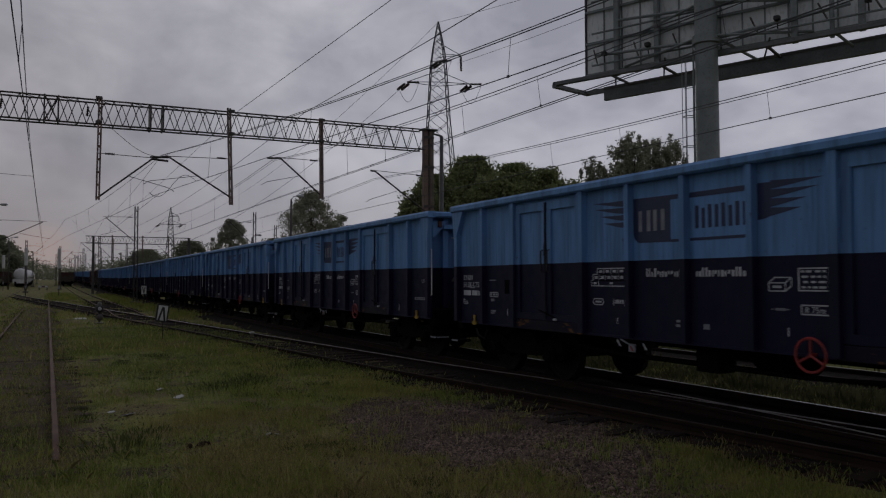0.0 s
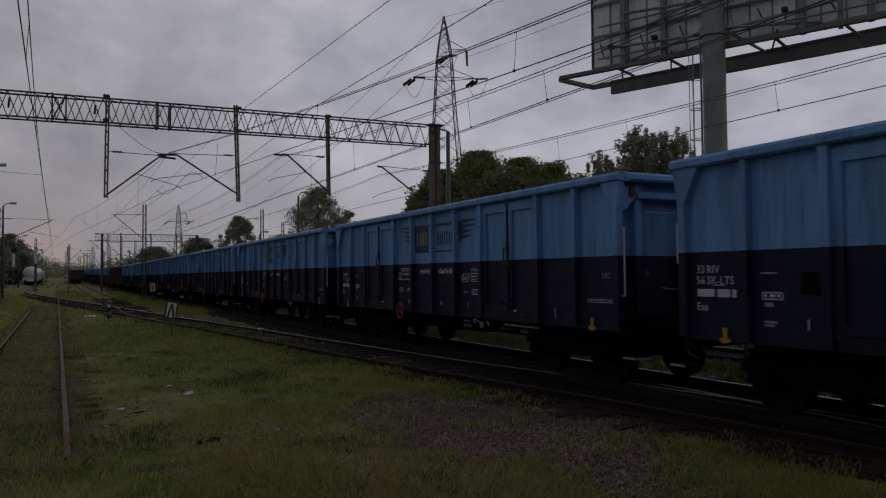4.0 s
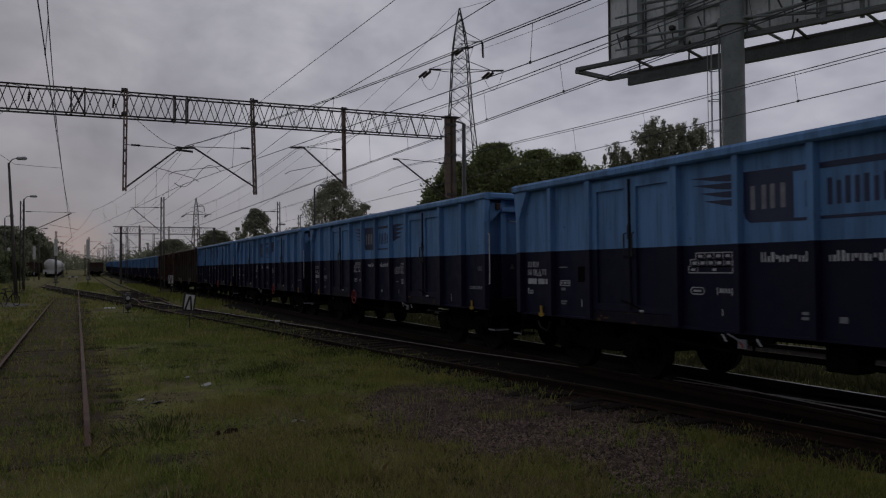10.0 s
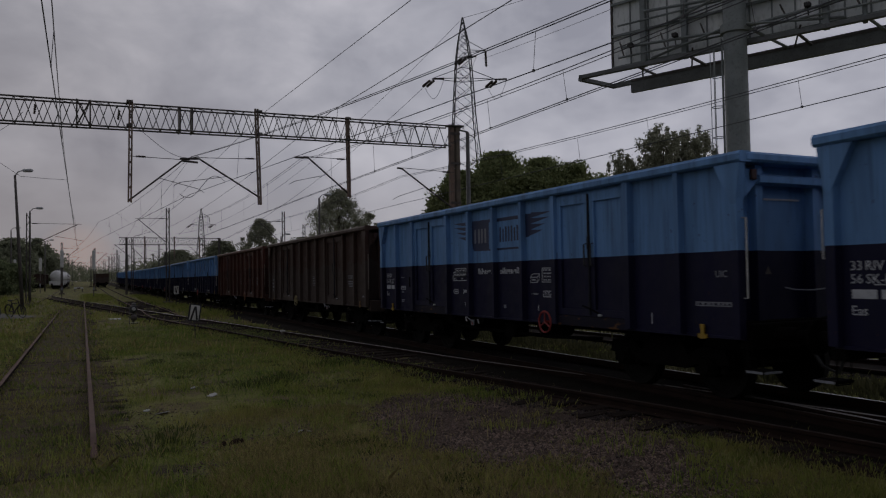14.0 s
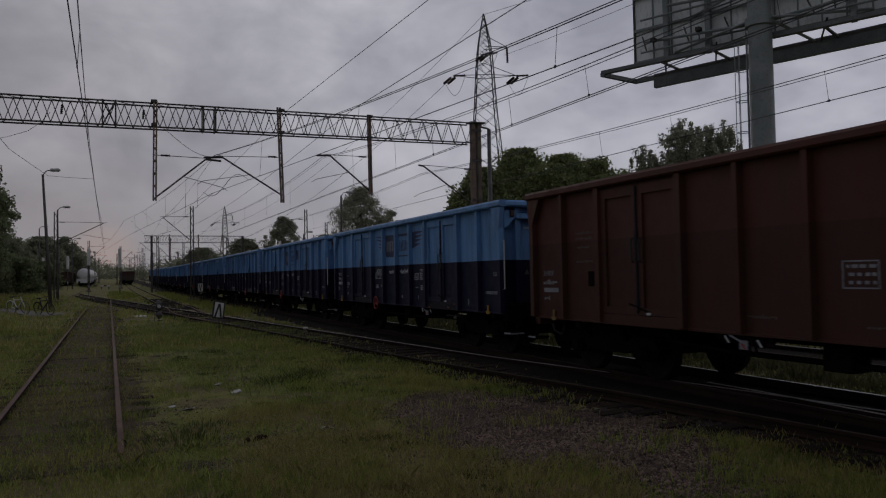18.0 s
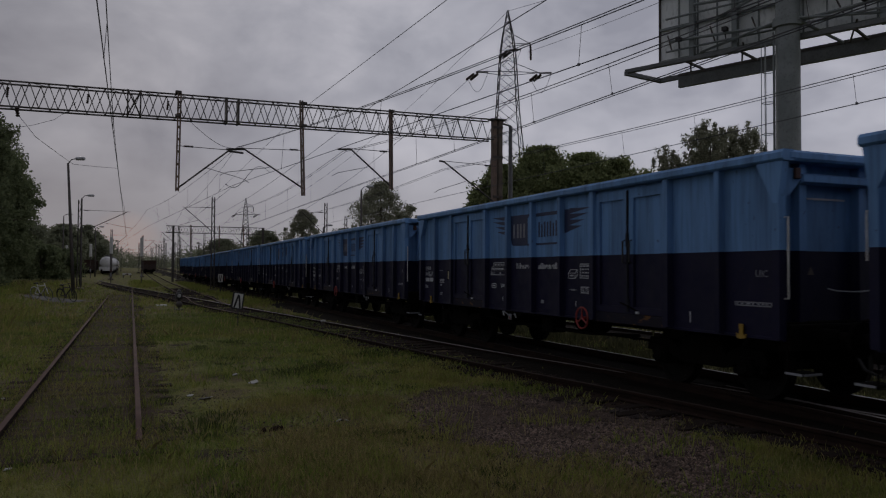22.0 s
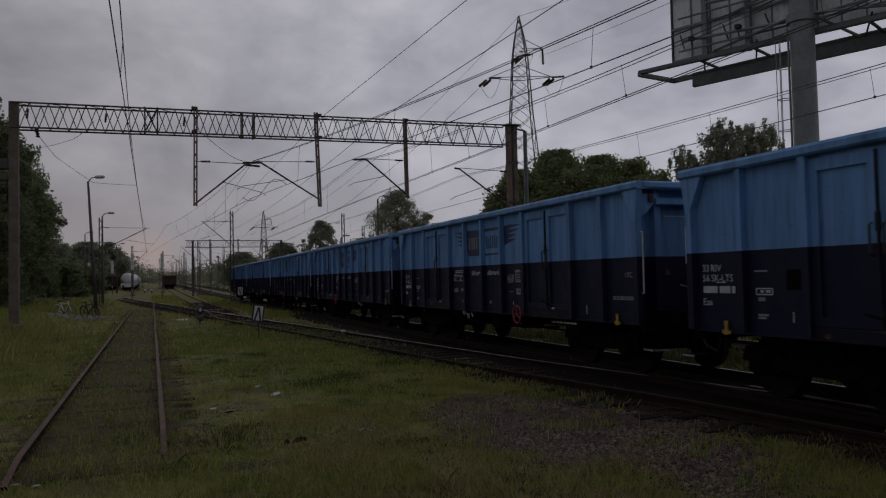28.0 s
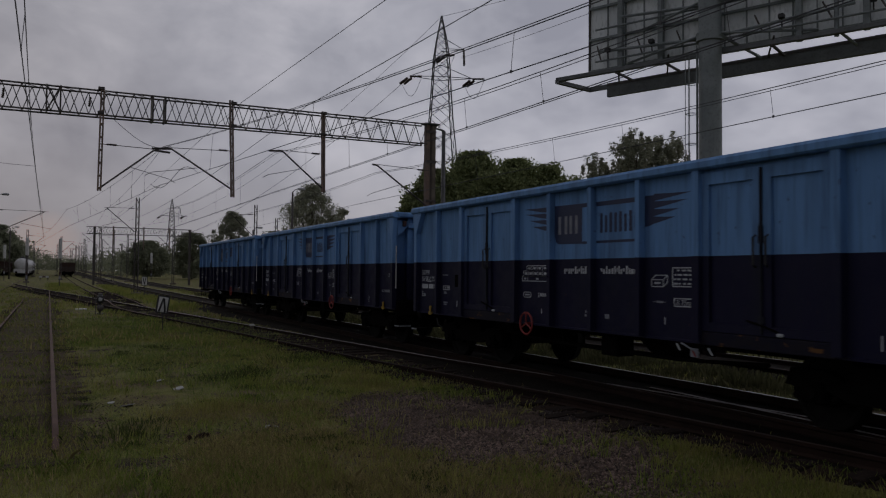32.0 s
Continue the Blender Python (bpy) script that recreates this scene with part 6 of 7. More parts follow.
def light_signal(x, y, z, h, label):
    z0 = ground_z(x, y)
    g = thing("light_signal", label, "signal", pose(x, y, z0), group="light signals")
    part("mast", Shape().tube([(0, 0, -0.2), (0, 0, z - z0)], 0.055, 8), DARKSTEEL, g)
    for i in range(2):
        part("mast_plate", Shape().box(-0.09, 0.09, -0.075, -0.06, 1.0 + i * 0.5, 1.35 + i * 0.5), DULLRED if i else PALE, g)
    hd = part("head", Shape().bevel_box(-0.2, 0.2, -0.06, 0.12, z - z0 - h / 2, z - z0 + h / 2, 0.1), BACKPLATE, g, "pale back plate of the signal")
    for k in (-0.3, 0.0, 0.3):
        part("hood", Shape().lathe([(0.1, 0.1), (0.28, 0.11)], (0, 0, z - z0 + k * h), "y", 10), BLACK, hd)


light_signal(-9.2, 130, 4.45, 2.0, "light signal on a slim dark mast by the trees")
light_signal(-5.75, 128, 4.6, 2.0, "light signal on a slim dark mast beside the yard track")
light_signal(-2.3, 103, 4.75, 2.2, "tall light signal beside the siding")
light_signal(1.2, 100, 4.5, 2.4, "tall light signal between the tracks")
light_signal(17.0, 150, 4.4, 2.0, "far light signal behind the train")


def stop_board(x, y):
    g = thing("stop_board", "low red and white stop board across a track end", "barrier", pose(x, y, ground_z(x, y)))
    part("board", Shape().bevel_box(-0.75, 0.75, -0.06, 0.06, 0.5, 0.78, 0.02), BACKPLATE, g)
    part("stripe", Shape().box(-0.25, 0.25, -0.066, -0.061, 0.53, 0.75), DULLRED, g)
    for d in (-0.6, 0.6):
        part("leg", Shape().box(d - 0.08, d + 0.08, -0.05, 0.05, -0.1, 0.5), DARKSTEEL, g)


stop_board(-0.65, 150)


# ---- parked wagons far down the yard ----
def tank_wagon(x, y):
    g = thing("tank_wagon", "white tank wagon parked on a yard track", "freight wagon", pose(x, y, rise(y)), group="parked tank wagons")
    prof = [(0, 0.05), (0.08, 0.7), (0.25, 1.05), (0.5, 1.25), (0.8, 1.3), (12.2, 1.3), (12.5, 1.25), (12.75, 1.05), (12.92, 0.7), (13, 0.05)]
    part("tank", Shape().lathe(prof, (0, 0, 2.6), "y", 28), TANKWHITE, g, smooth=True)
    part("underframe", Shape().box(-1.3, 1.3, -0.2, 13.2, 0.95, 1.25), UNDER, g)
    part("end_board", Shape().box(-1.35, 1.35, -0.26, -0.21, 0.9, 1.75), TANKWHITE, g)
    part("catwalk", Shape().box(-0.4, 0.4, 1.0, 12.0, 3.93, 4.0), GALV, g)
    part("manhole", Shape().lathe([(3.8, 0.35), (4.25, 0.35), (4.3, 0.2)], (0, 6.5, 0), "z", 12), GALV, g)
    for q in (2.0, 11.0):
        bg = part("bogie", Shape().box(-1.1, 1.1, q - 1.3, q + 1.3, 0.45, 0.8), UNDER, g)
        for k in (-0.9, 0.9):
            part("wheelset", WHEELSET, None, bg, at=pose(0, q + k, 0.46))
    for d in (-0.875, 0.875):
        part("buffer", Shape().lathe([(-0.85, 0.22), (-0.8, 0.22), (-0.78, 0.09), (-0.2, 0.09)], (d, 0, 1.05), "y", 12), UNDER, g)


for i in range(6):
    tank_wagon(-4.75, 172 + i * 14.6)


def parked_wagon(x, y, label):
    g = thing("parked_wagon", label, "freight wagon", pose(x, y, rise(y)), group="parked open wagons")
    part("body", Shape().box(-1.4, 1.4, 0.1, 12.9, 1.0, 3.1), GREYBROWN, g)
    part("rim", Shape().box(-1.47, 1.47, 0.0, 13.0, 3.1, 3.22), GREYBROWN, g)
    for k in (-1.0, -0.35, 0.35, 1.0):
        part("end_post", Shape().box(k - 0.06, k + 0.06, 0.0, 0.096, 1.0, 3.1), GREYBROWN, g)
    for q in range(10):
        for d in (-1, 1):
            part("side_post", Shape().box(*sorted((d * 1.404, d * 1.47)), 0.6 + q * 1.25, 0.74 + q * 1.25, 1.0, 3.1), GREYBROWN, g)
    part("buffer_beam", Shape().box(-1.35, 1.35, 0.0, 0.09, 0.7, 0.99), UNDER, g)
    for q in (2.0, 11.0):
        bg = part("bogie", Shape().box(-1.1, 1.1, q - 1.3, q + 1.3, 0.45, 0.8), UNDER, g)
        for k in (-0.9, 0.9):
            part("wheelset", WHEELSET, None, bg, at=pose(0, q + k, 0.46))
    for d in (-0.875, 0.875):
        part("buffer", Shape().lathe([(-0.6, 0.22), (-0.56, 0.22), (-0.54, 0.09), (0.0, 0.09)], (d, 0, 1.0), "y", 12), UNDER, g)


for i in range(3):
    parked_wagon(4.15, 196 + i * 14.2, "dark brown open wagon parked on the side track")
for i in range(2):
    parked_wagon(-8.7, 172 + i * 14.2, "dark rusty open wagon parked by the trees")


# ---- bicycles ----
def bicycle(x, y, turn, lean, frame_mat, label):
    g = thing("bicycle", label, "bicycle", pose(x, y, ground_z(x, y) + 0.02, lean, 0, turn) @ Matrix.Scale(1.08, 4), group="parked bicycles")
    for wx in (-0.52, 0.52):
        ty = Shape()
        vs, fs = [], []
        n, m = 26, 6
        for i in range(n):
            a = 2 * math.pi * i / n
            for j in range(m):
                b = 2 * math.pi * j / m
                q = 0.33 + 0.02 * math.cos(b)
                vs.append((wx + q * math.cos(a), 0.02 * math.sin(b), 0.35 + q * math.sin(a)))
        for i in range(n):
            for j in range(m):
                k, l = (i + 1) % n, (j + 1) % m
                fs.append((i * m + j, k * m + j, k * m + l, i * m + l))
        wh = part("wheel", ty.add(vs, fs), TYRE if frame_mat is BLACK else GALV, g)
        sp = Shape()
        for i in range(12):
            a = math.pi * i / 6
            sp.tube([(wx, 0, 0.35), (wx + 0.31 * math.cos(a), 0, 0.35 + 0.31 * math.sin(a))], 0.004, 3)
        part("spokes", sp, GALV, wh)
    fr = [((-0.52, 0, 0.35), (-0.12, 0, 0.30)), ((-0.12, 0, 0.30), (-0.25, 0, 0.88)), ((-0.22, 0, 0.76), (0.36, 0, 0.80)), ((-0.12, 0, 0.30), (0.38, 0, 0.70)), ((-0.52, 0, 0.35), (-0.22, 0, 0.76)), ((0.33, 0, 0.93), (0.52, 0, 0.35))]
    sh = Shape()
    for a, b in fr:
        sh.tube([a, b], 0.026, 6)
    part("frame", sh, frame_mat, g)
    part("handlebar", Shape().tube([(0.27, -0.28, 0.98), (0.33, -0.1, 1.0), (0.33, 0.1, 1.0), (0.27, 0.28, 0.98)], 0.016, 6), BLACK, g)
    part("saddle", Shape().prism([(-0.4, -0.08), (-0.4, 0.08), (-0.14, 0.02), (-0.14, -0.02)], "z", 0.89, 0.95), BLACK, g)
    part("crank", Shape().lathe([(-0.03, 0.09), (0.03, 0.09)], (-0.12, 0, 0.30), "y", 14), DARKSTEEL, g)
    part("mudguard", Shape().tube([(-0.52 + 0.37 * math.cos(a), 0, 0.35 + 0.37 * math.sin(a)) for a in [radians(q) for q in range(20, 181, 20)]], 0.022, 5), frame_mat, g)


bicycle(-4.62, 48.6, -48, 12, WHITE, "pale bicycle parked leaning on the path")
bicycle(-3.42, 49.6, -52, 9, BLACK, "dark bicycle parked on the path")


def path_patch():
    vs = [(-4.2, 51, 0)]
    for i in range(28):
        a = 2 * math.pi * i / 28
        r = 1 + 0.22 * noise.noise((math.cos(a) * 2, math.sin(a) * 2, 4))
        vs.append((-4.2 + 1.7 * r * math.cos(a), 50.6 + 2.6 * r * math.sin(a), 0))
    vs = [(x, y, ground_z(x, y) + 0.025) for x, y, _ in vs]
    ob = new("pavement_patch", soup("pavement_patch", vs, [(0, i + 1, (i + 1) % 28 + 1) for i in range(28)], PATH))
    tagged(ob, "bare grey patch of gravel under the bicycles", "path", kind="structure")


path_patch()


# ---- grass, gravel and litter ----
def gravel_amount(x, y):
    """Where the bare gravel lies beside the crossover."""
    k = 1 - abs((x - (5.05 - 0.02 * (y - 8))) / 1.6) ** 2 - ((y - 8.4) / 3.5) ** 2
    return k + 0.55 * noise.noise((x * 0.7, y * 0.7, 9)) + 0.32 * noise.noise((x * 2.4, y * 2.4, 2))


BARE = ((1.75, 9.7, 0.55), (3.4, 6.7, 0.7), (1.0, 12.3, 0.7), (2.6, 9.9, 0.45), (2.9, 7.6, 0.5), (1.1, 8.2, 0.4), (2.2, 6.2, 0.45), (0.5, 11.0, 0.35), (-2.3, 12.0, 0.6), (-2.0, 14.5, 0.5), (4.2, 11.5, 0.6), (2.1, 17.0, 0.7), (1.35, 9.4, 0.6), (0.5, 16.0, 0.8), (-0.2, 14.5, 0.5), (3.3, 5.9, 0.5), (4.3, 14.2, 0.7), (2.0, 21.0, 1.0), (3.0, 11.6, 0.5))


def grass_amount(x, y):
    if y < 95 and abs(x - TRAIN_X) < 2.2:
        return 0.02
    if y > 30 and (abs(x - crossover(y)) < 1.15 or abs(x - side_line(y)) < 1.0) and y < 90:
        return 0.06
    if abs(x - crossover(y)) < 0.62 and y < 150:
        return 0.10 + 0.25 * noise.noise((x * 1.3, y * 1.3, 7))
    a = 0.58 + 0.95 * noise.noise((x * 0.28, y * 0.28, 1)) + 0.35 * noise.noise((x * 1.1, y * 1.1, 6))
    if abs(x - crossover(y)) < 1.3 and y < 150:
        a *= 0.55
    g = gravel_amount(x, y)
    if g > 0:
        a *= max(0.06 + 0.3 * noise.noise((x * 1.6, y * 1.6, 12)), 1 - g * 1.5)
    if abs(x - SIDING_X) < 0.72 and 8.6 < y < 60:
        a = a * 0.55 + 0.1
    if math.hypot(x + 4.3, (y - 50.5) * 0.7) < 2.6:
        return 0.05
    for px, py, pr in BARE:
        d = math.hypot(x - px, (y - py) * 0.7) * (1 + 0.7 * noise.noise((x * 2.2, y * 2.2, 5)))
        if d < pr:
            a *= 0.2 + 0.8 * (d / pr) ** 3
    return a


def blades(name, label, count, r0, r1, height, width, material, seed, power=1.0, floor=0.0, arc=(-16, 60)):
    rng = np.random.RandomState(seed)
    out = []
    rad = r0 + (r1 - r0) * rng.uniform(size=count * 2) ** power
    az = np.radians(rng.uniform(arc[0], arc[1], count * 2))
    for r, a in zip(rad, az):
        x, y = r * math.sin(a), r * math.cos(a)
        if x > 13 or x < -16:
            continue
        if rng.uniform() < grass_amount(x, y) - floor:
            out.append((x, y, ground_z(x, y), 1.0 + (1.5 if x < -3.4 and y > 20 else 0) * rng.uniform() + 0.5 * noise.noise((x * 0.5, y * 0.5, 8))))
            if len(out) >= count:
                break
    p = np.array(out)
    n = len(p)
    h = height * rng.uniform(0.35, 1.3, n) * p[:, 3]
    a = rng.uniform(0, 2 * np.pi, n)
    w = width * rng.uniform(0.6, 1.4, n)
    lean = rng.normal(0, 0.38, (n, 2)) * h[:, None]
    b = np.stack([np.cos(a) * w, np.sin(a) * w, np.zeros(n)], 1)
    base = p[:, :3] - (0, 0, 0.01)
    mid = base + np.stack([lean[:, 0] * 0.35, lean[:, 1] * 0.35, h * 0.6], 1)
    tip = base + np.stack([lean[:, 0], lean[:, 1], h], 1)
    vs = np.stack([base - b, base + b, mid + b * 0.7, tip, mid - b * 0.7], 1).reshape(-1, 3)
    k = np.arange(n)[:, None] * 5
    ob = new(name, soup(name, vs, k + np.arange(5)[None], material))
    tagged(ob, label, "grass", kind="stuff")


blades("grass", "short green grass near the siding", 85000, 4.6, 15, 0.07, 0.0042, GRASS, 1, 0.9)
blades("grass", "green grass of the yard", 60000, 14, 34, 0.10, 0.009, GRASS, 2, 0.9)
blades("grass", "far green grass of the yard", 45000, 32, 95, 0.16, 0.022, GRASS, 3, 0.9)
blades("dry_grass", "dry straw-coloured grass between the green", 26000, 4.6, 22, 0.11, 0.004, GRASSDRY, 4, 0.9, floor=0.25)
blades("dry_grass", "far dry grass on the bank", 16000, 20, 80, 0.26, 0.014, GRASSDRY, 5, 0.9, floor=0.3)


blades("dry_grass", "yellowed grass on the bare ground near the gravel", 30000, 4.6, 12, 0.075, 0.0036, GRASSDRY, 6, 0.9, arc=(8, 38))


def tufts(spots, name, label, material, height, width, per, spread, seed):
    rng = np.random.RandomState(seed)
    c = np.repeat(np.array([(x, y, ground_z(x, y), k) for x, y, k in spots]), per, 0)
    n = len(c)
    off = rng.normal(size=(n, 2)) * spread * c[:, 3:4]
    base = np.stack([c[:, 0] + off[:, 0], c[:, 1] + off[:, 1], c[:, 2]], 1)
    h = height * c[:, 3] * rng.uniform(0.5, 1.2, n)
    lean = off * 0.12 + rng.normal(size=(n, 2)) * 0.24 * h[:, None]
    a = rng.uniform(0, 2 * np.pi, n)
    b = np.stack([np.cos(a), np.sin(a), 0 * a], 1) * (width * rng.uniform(0.6, 1.4, n))[:, None]
    mid = base + np.stack([lean[:, 0] * 0.4, lean[:, 1] * 0.4, h * 0.65], 1)
    tip = base + np.stack([lean[:, 0], lean[:, 1], h], 1)
    vs = np.stack([base - b, base + b, mid + b, tip, mid - b], 1).reshape(-1, 3)
    ob = new(name, soup(name, vs, np.arange(n)[:, None] * 5 + np.arange(5)[None], material))
    tagged(ob, label, "weeds", kind="stuff")


rt = random.Random(9)
tufts([(0.87, 9.8, 1.2), (2.99, 14.4, 1.3), (3.3, 14.6, 1.2), (2.6, 14.2, 1.0), (4.9, 16.6, 1.5), (5.4, 17.0, 1.6), (0.95, 10.1, 1.0), (3.4, 15.0, 1.1), (3.8, 15.3, 1.2), (3.0, 14.7, 0.9), (1.2, 10.6, 0.7), (6.2, 15.6, 1.2), (5.7, 16.6, 1.1), (6.6, 14.6, 1.0)] + [q for q in [(rt.uniform(-1, 6), rt.uniform(6, 22), rt.uniform(0.35, 0.8)) for _ in range(60)] if gravel_amount(q[0], q[1]) < 0], "weeds", "leafy green weeds growing in tufts", WEED, 0.095, 0.006, 90, 0.22, 11)
tufts([(7.0 + rt.uniform(-0.6, 0.5), rt.uniform(4.2, 6.6), rt.uniform(0.6, 1.1)) for _ in range(12)] + [(6.1 + rt.uniform(-0.6, 0.6), rt.uniform(4, 6.6), rt.uniform(0.6, 1.1)) for _ in range(16)], "tall_grass", "green grass tufts beside the rails", GRASS, 0.11, 0.0032, 70, 0.2, 12)
tufts([(rt.uniform(-1.2, 6.0), rt.uniform(5.2, 15), rt.uniform(0.5, 1.4)) for _ in range(90)], "rank_grass", "uneven rank grass standing out of the turf", GRASS, 0.13, 0.0035, 60, 0.16, 21)
tufts([(rt.uniform(-1.5, 6.5), rt.uniform(5.5, 14), rt.uniform(0.6, 1.3)) for _ in range(70)], "dead_stalks", "thin dead straw stalks among the grass", GRASSDRY, 0.17, 0.0018, 9, 0.22, 22)
tufts([q for q in [(rt.uniform(-16, -4.2), rt.uniform(22, 60), rt.uniform(0.8, 1.6)) for _ in range(420)] if math.hypot(q[0] + 4.3, (q[1] - 47) * 0.5) > 3], "tall_grass", "tall uncut grass on the bank", GRASS, 0.27, 0.006, 90, 0.4, 13)
tufts([q for q in [(rt.uniform(-14, -4.0), rt.uniform(20, 46), rt.uniform(0.7, 1.3)) for _ in range(180)] if math.hypot(q[0] + 4.3, (q[1] - 44) * 0.5) > 2.5], "tall_dry_grass", "tall straw-coloured grass on the bank", GRASSDRY, 0.34, 0.005, 60, 0.35, 14)
tufts([(crossover(y) - 1.25 + rt.uniform(-0.3, 0.3), y, rt.uniform(0.6, 1.2)) for y in [10 + i * 0.55 for i in range(60)]], "verge_grass", "uneven grass along the crossover rail", GRASS, 0.12, 0.005, 60, 0.25, 15)
tufts([(rt.uniform(6.0, 7.2), rt.uniform(40, 110), rt.uniform(0.6, 1.1)) for _ in range(120)] + [(rt.uniform(0.6, 2.6), rt.uniform(84, 120), rt.uniform(0.8, 1.3)) for _ in range(80)], "tall_grass", "yellow-green grass between the far tracks", GRASS, 0.30, 0.014, 45, 0.4, 16)
# These two tuft groups carry the train's shade in their grass colour.
tufts([(rt.uniform(11.4, 12.4), rt.uniform(5, 70), rt.uniform(0.3, 0.55)) for _ in range(150)] + [(rt.uniform(16.3, 20), rt.uniform(4, 80), rt.uniform(0.8, 1.4)) for _ in range(420)], "tall_grass", "tall rank grass behind the second line", SHADEGRASS, 0.55, 0.02, 50, 0.5, 17)
tufts([(rt.uniform(10.9, 12.7), rt.uniform(4, 45), rt.uniform(0.5, 1.0)) for _ in range(420)], "low_grass", "dull grass between the two main lines, coloured as in shade", SHADEGRASS, 0.16, 0.009, 60, 0.35, 23)


tufts([(rt.uniform(0.9, 6.0), 13.5 + 21 * rt.random() ** 0.7, rt.uniform(0.5, 1.2)) for _ in range(250)] + [(rt.uniform(-9, -1.9), rt.uniform(17, 34), rt.uniform(0.7, 1.2)) for _ in range(260)], "lush_grass", "soft lush green grass between the siding and the crossover", LUSH, 0.09, 0.007, 60, 0.5, 24)
tufts([q for q in [(rt.uniform(1.5, 4.0), rt.uniform(5.6, 9.2), rt.uniform(0.7, 1.2)) for _ in range(150)] if gravel_amount(q[0], q[1]) < 0], "straw_grass", "short trodden straw-coloured grass", GRASSDRY, 0.06, 0.0036, 70, 0.22, 25)


def stones(name, label, spots, material, seed):
    """Many small broken stones in one mesh."""
    rng = np.random.RandomState(seed)
    n = len(spots)
    p = np.array(spots)
    oct_v = np.array([(1, 0, 0), (0, 1, 0), (-1, 0, 0), (0, -1, 0), (0, 0, 1), (0, 0, -1)], float)
    oct_f = np.array([(0, 1, 4), (1, 2, 4), (2, 3, 4), (3, 0, 4), (1, 0, 5), (2, 1, 5), (3, 2, 5), (0, 3, 5)])
    vs = oct_v[None] * rng.uniform(0.6, 1.35, (n, 6, 1)) * (1, 1, 0.75) * p[:, 3].reshape(n, 1, 1)
    a = rng.uniform(0, 6.28, n)
    c, s = np.cos(a)[:, None], np.sin(a)[:, None]
    vs = np.stack([vs[:, :, 0] * c - vs[:, :, 1] * s, vs[:, :, 0] * s + vs[:, :, 1] * c, vs[:, :, 2]], 2) + p[:, None, :3]
    f = (np.arange(n)[:, None, None] * 6 + oct_f[None]).reshape(-1, 3)
    tagged(new(name, soup(name, vs.reshape(-1, 3), f, material)), label, "gravel", kind="stuff")


def gravel_bed():
    """Stony soil under the bare gravel, following the ground."""
    vs, fs, at = [], [], {}

    def put(i, j):
        if (i, j) not in at:
            x, y = 2.4 + i * 0.2, 3.0 + j * 0.2
            x += 0.07 * noise.noise((x * 3, y * 3, 1))
            y += 0.07 * noise.noise((x * 3, y * 3, 6))
            at[i, j] = len(vs)
            vs.append((x, y, ground_z(x, y) + 0.008))
        return at[i, j]
    for i in range(28):
        for j in range(58):
            x, y = 2.5 + i * 0.2, 3.1 + j * 0.2
            if gravel_amount(x, y) > 0.34 and x < crossover(y) - 0.9:
                fs.append((put(i, j), put(i + 1, j), put(i + 1, j + 1), put(i, j + 1)))
    tagged(new("gravel_bed", soup("gravel_bed", vs, fs, STONEBED, True)), "bare stony soil beside the crossover", "ground", kind="structure")


gravel_bed()
rs = random.Random(3)
spots = []
while len(spots) < 30000:
    x, y = rs.uniform(2.6, 8.0), rs.uniform(3.2, 14.5)
    if rs.random() < gravel_amount(x, y) * 1.3 + 0.12 and abs(x - crossover(y)) > 1.0:
        k = rs.uniform(0.006, 0.021) * (1.7 if rs.random() < 0.10 else 1)
        spots.append((x, y, ground_z(x, y) + k * 0.3, k))
for px, py, pr in BARE:
    for _ in range(260):
        a, q = rs.uniform(0, 6.28), pr * rs.random() ** 0.6
        x, y, k = px + q * math.cos(a), py + q * math.sin(a) * 1.3, rs.uniform(0.006, 0.018)
        spots.append((x, y, ground_z(x, y) + k * 0.3, k))
stones("gravel", "crushed grey-brown stone lying bare beside the rails", spots, STONE, 7)
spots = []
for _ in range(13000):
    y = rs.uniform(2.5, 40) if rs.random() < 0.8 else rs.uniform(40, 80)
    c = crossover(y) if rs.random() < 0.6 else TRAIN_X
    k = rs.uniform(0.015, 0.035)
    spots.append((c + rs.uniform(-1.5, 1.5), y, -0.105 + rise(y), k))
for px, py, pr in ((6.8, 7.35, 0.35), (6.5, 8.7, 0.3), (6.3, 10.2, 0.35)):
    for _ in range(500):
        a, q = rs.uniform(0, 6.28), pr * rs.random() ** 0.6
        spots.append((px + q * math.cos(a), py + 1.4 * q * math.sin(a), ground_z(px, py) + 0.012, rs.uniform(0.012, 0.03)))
stones("ballast_stones", "dark ballast stones between the rails", spots, STONEDARK, 8)


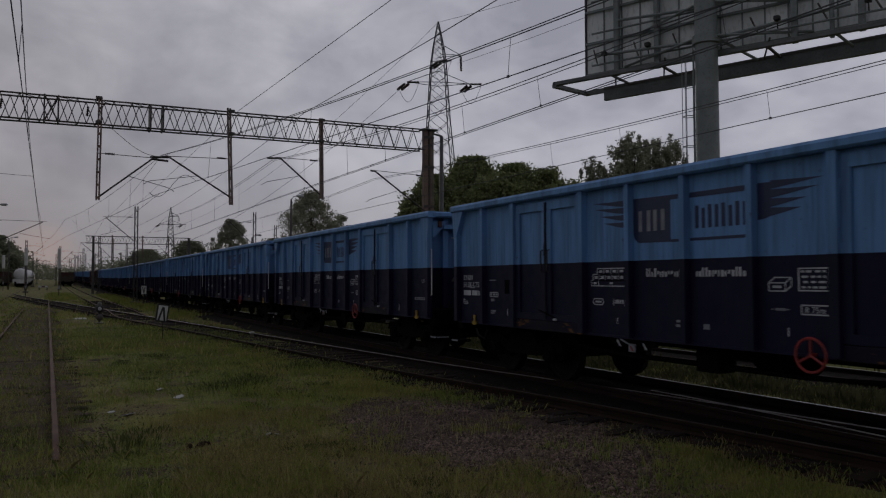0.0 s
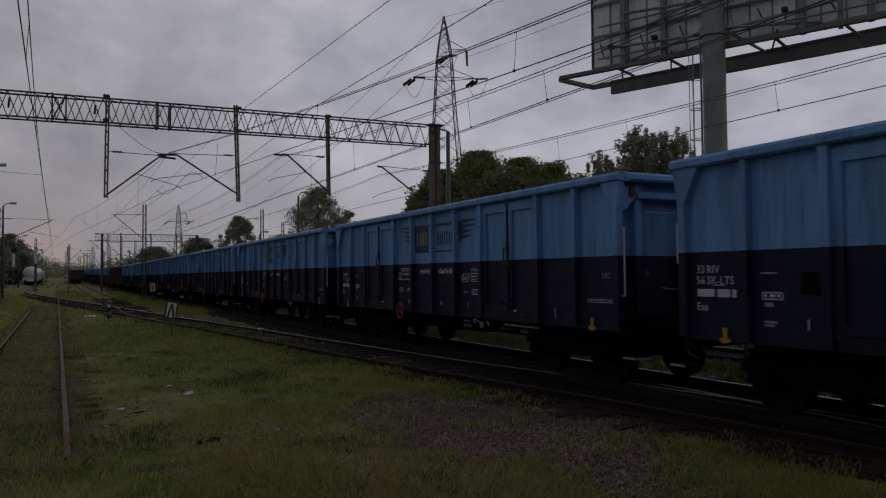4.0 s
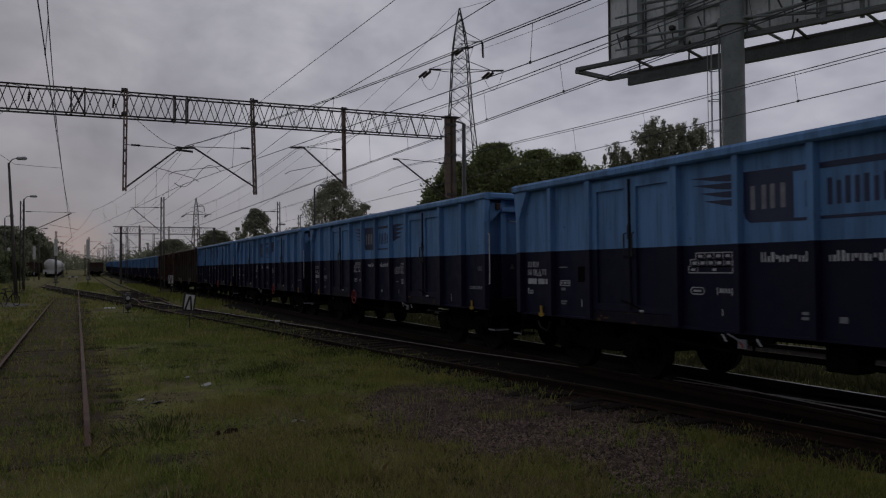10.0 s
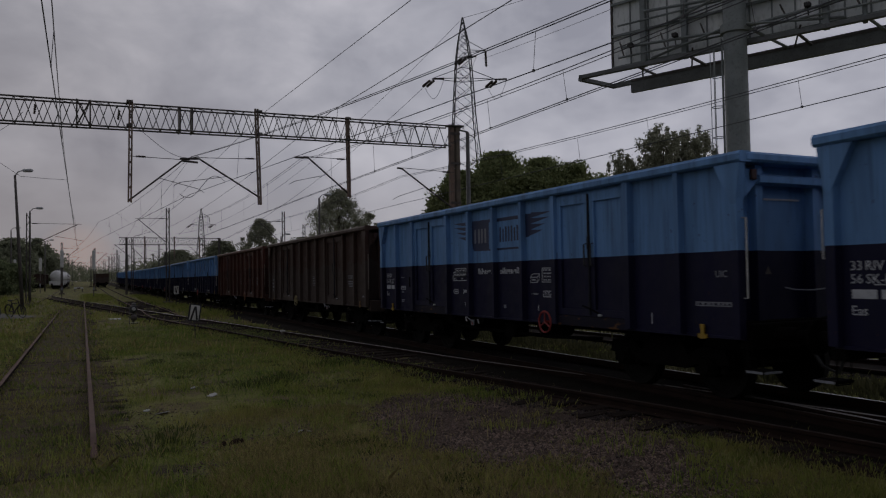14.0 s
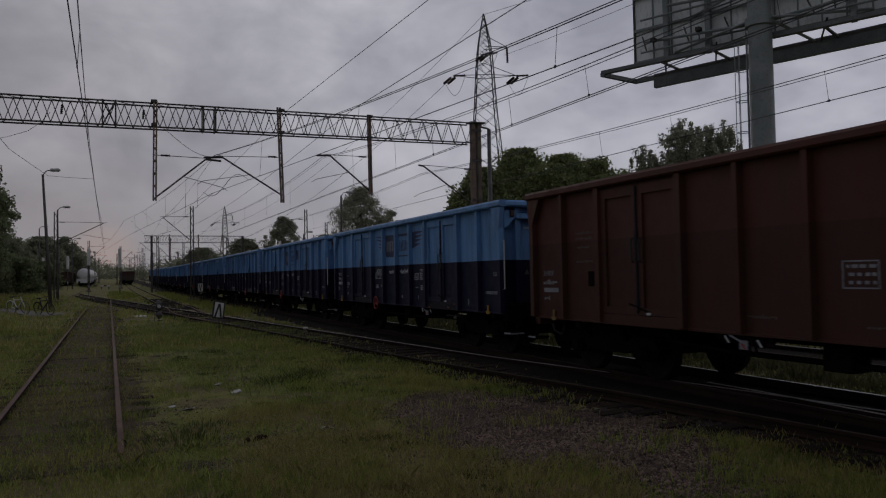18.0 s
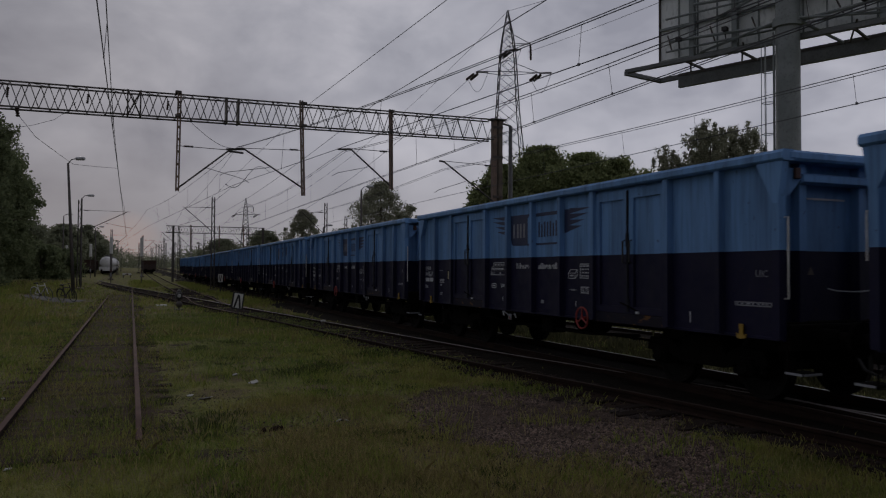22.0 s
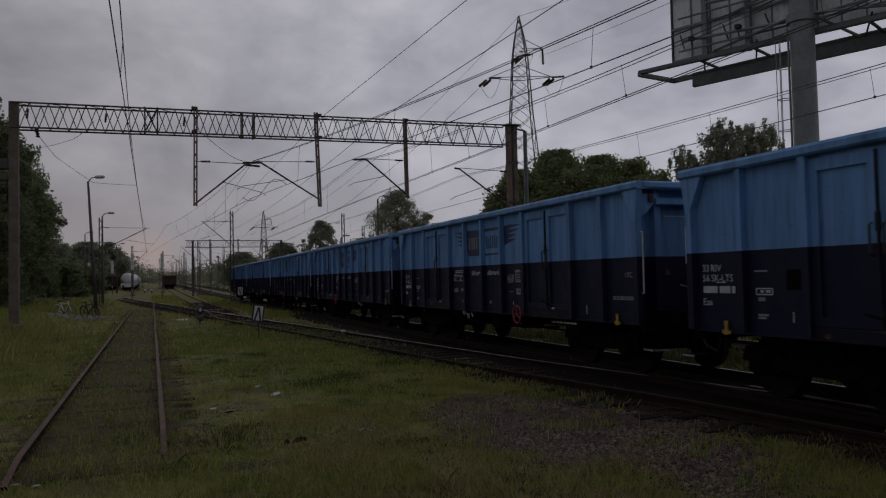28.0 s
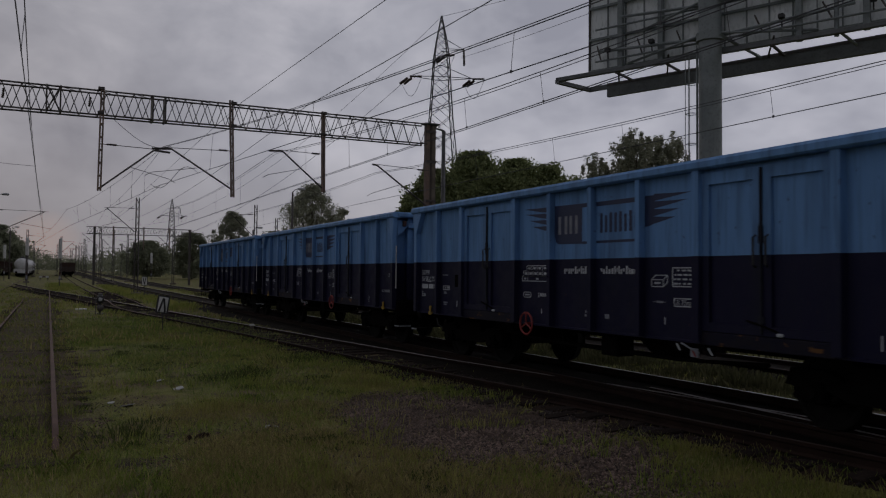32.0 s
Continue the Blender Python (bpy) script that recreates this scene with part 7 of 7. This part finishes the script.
def bits():
    """Scraps of pale litter and a few splintered boards."""
    rl = random.Random(4)
    for x, y, s in ((1.82, 14.45, 0.09), (2.0, 13.4, 0.12), (1.1, 12.2, 0.15), (2.55, 9.75, 0.05), (2.65, 9.7, 0.04), (-1.1, 8.6, 0.05), (-1.3, 8.75, 0.06), (0.9, 12.6, 0.07), (-1.8, 13.2, 0.08), (-1.9, 14.0, 0.06)):
        n = 7
        o = [(s * rl.uniform(0.5, 1) * math.cos(2 * math.pi * i / n), s * rl.uniform(0.5, 1) * math.sin(2 * math.pi * i / n)) for i in range(n)]
        ob = new("litter", Shape().prism(o, "z", 0.0, 0.012).mesh("litter", PAPER))
        ob.matrix_basis = pose(x, y, ground_z(x, y) + 0.012, rl.uniform(-14, 14), rl.uniform(-14, 14), rl.uniform(0, 180))
        tagged(ob, "crumpled pale scrap of litter in the grass", "litter", group="scraps of litter")
    clod = Shape()
    for i in range(9):
        q, r = 0.15 * (i - 4) / 4, rl.uniform(0.018, 0.038)
        clod.lathe([(-r, r * 0.3), (-r * 0.4, r), (r * 0.5, r * 0.8), (r, r * 0.2)], (q, rl.uniform(-0.04, 0.04), r * 0.6), "z", 7)
    ob = new("earth_clod", clod.mesh("earth_clod", DIRT))
    ob.matrix_basis = pose(1.62, 9.43, ground_z(1.62, 9.43), 0, 0, 25)
    tagged(ob, "dark clod of earth and roots on bare ground", "clod")
    for x, y, L, a in ((6.25, 10.2, 0.6, 20), (6.42, 8.7, 0.55, 8), (6.6, 7.66, 0.6, 12)):
        ob = new("broken_board", Shape().prism([(-L / 2, -0.05), (-L * 0.2, -0.09), (L * 0.35, -0.08), (L / 2, -0.02), (L * 0.42, 0.07), (0, 0.09), (-L * 0.45, 0.06)], "z", -0.04, 0.03).mesh("broken_board", WOOD))
        ob.matrix_basis = pose(x, y, ground_z(x, y) + 0.012, 3, -2, a)
        tagged(ob, "dark rotten piece of sleeper wood on the gravel", "board", group="rotten boards")


bits()


# ---- sleepers, the last pieces ----
def sleepers(track, centre, y0, y1, step, top, seed, wood):
    rnd = random.Random(seed)
    me = Shape().bevel_box(-1.28, 1.28, -0.12, 0.12, -0.12, 0.0, 0.02).mesh("sleeper", wood)
    y = y0
    while y < y1:
        slope = (centre(y + 0.2) - centre(y - 0.2)) / 0.4
        part("sleeper", me, None, track, at=pose(centre(y) + rnd.uniform(-0.05, 0.05), y, top + rise(y) + rnd.uniform(-0.012, 0.012), 0, rnd.uniform(-0.5, 0.5), -math.degrees(math.atan(slope)) + rnd.uniform(-1.5, 1.5)))
        y += step + rnd.uniform(-0.03, 0.03)


sleepers(siding, lambda y: SIDING_X, 8.9, 55, 0.63, -0.126, 1, PALEWOOD)
sleepers(cross_line, crossover, 3.0, 92, 0.62, -0.092, 2, WOOD)
sleepers(side_track, side_line, 52, 80, 0.62, -0.095, 3, WOOD)


# ---- the moving train ----
LEAD = 15.09
RUN = [(0.0, -0.02), (6.0, 51.45), (9.0, 77.20), (13.0, 111.62), (19.0, 164.29), (22.0, 190.47), (25.0, 216.74), (28.0, 243.23), (30.0, 260.95), (32.0, 278.80)]


def run(t):
    """How far the train has gone at t seconds."""
    ts, ss = [r[0] for r in RUN], [r[1] for r in RUN]
    c = np.polyfit(ts, ss, 3)
    return float(np.polyval(c, t) + np.interp(t, ts, np.array(ss) - np.polyval(c, ts)))


def motions():
    steps = [i * 1.0 for i in range(33)]
    for n, wg in wagons:
        rows = []
        for t in steps:
            y = LEAD - run(t) + PITCH * n + BODY / 2
            rows.append((t, pose(TRAIN_X, y, rise(y))))
        walk(wg, rows)
    turn = [(i / FPS, math.degrees(run(i / FPS) / 0.46)) for i in range(int(32 * FPS) + 1)]
    first = {}
    for n, wg in wagons:
        for ws in wg.children_recursive:
            if ws.name.split(".")[0] != "wheelset":
                continue
            q = round(ws.location.y, 2)
            if q not in first:
                walk(ws, [(t, pose(0, q, 0.46, a % 360)) for t, a in turn])
                first[q] = ws
            else:
                ws.rotation_mode = "QUATERNION"
                src = first[q].animation_data
                ws.animation_data_create()
                ws.animation_data.action = src.action
                ws.animation_data.action_slot = src.action_slot


motions()
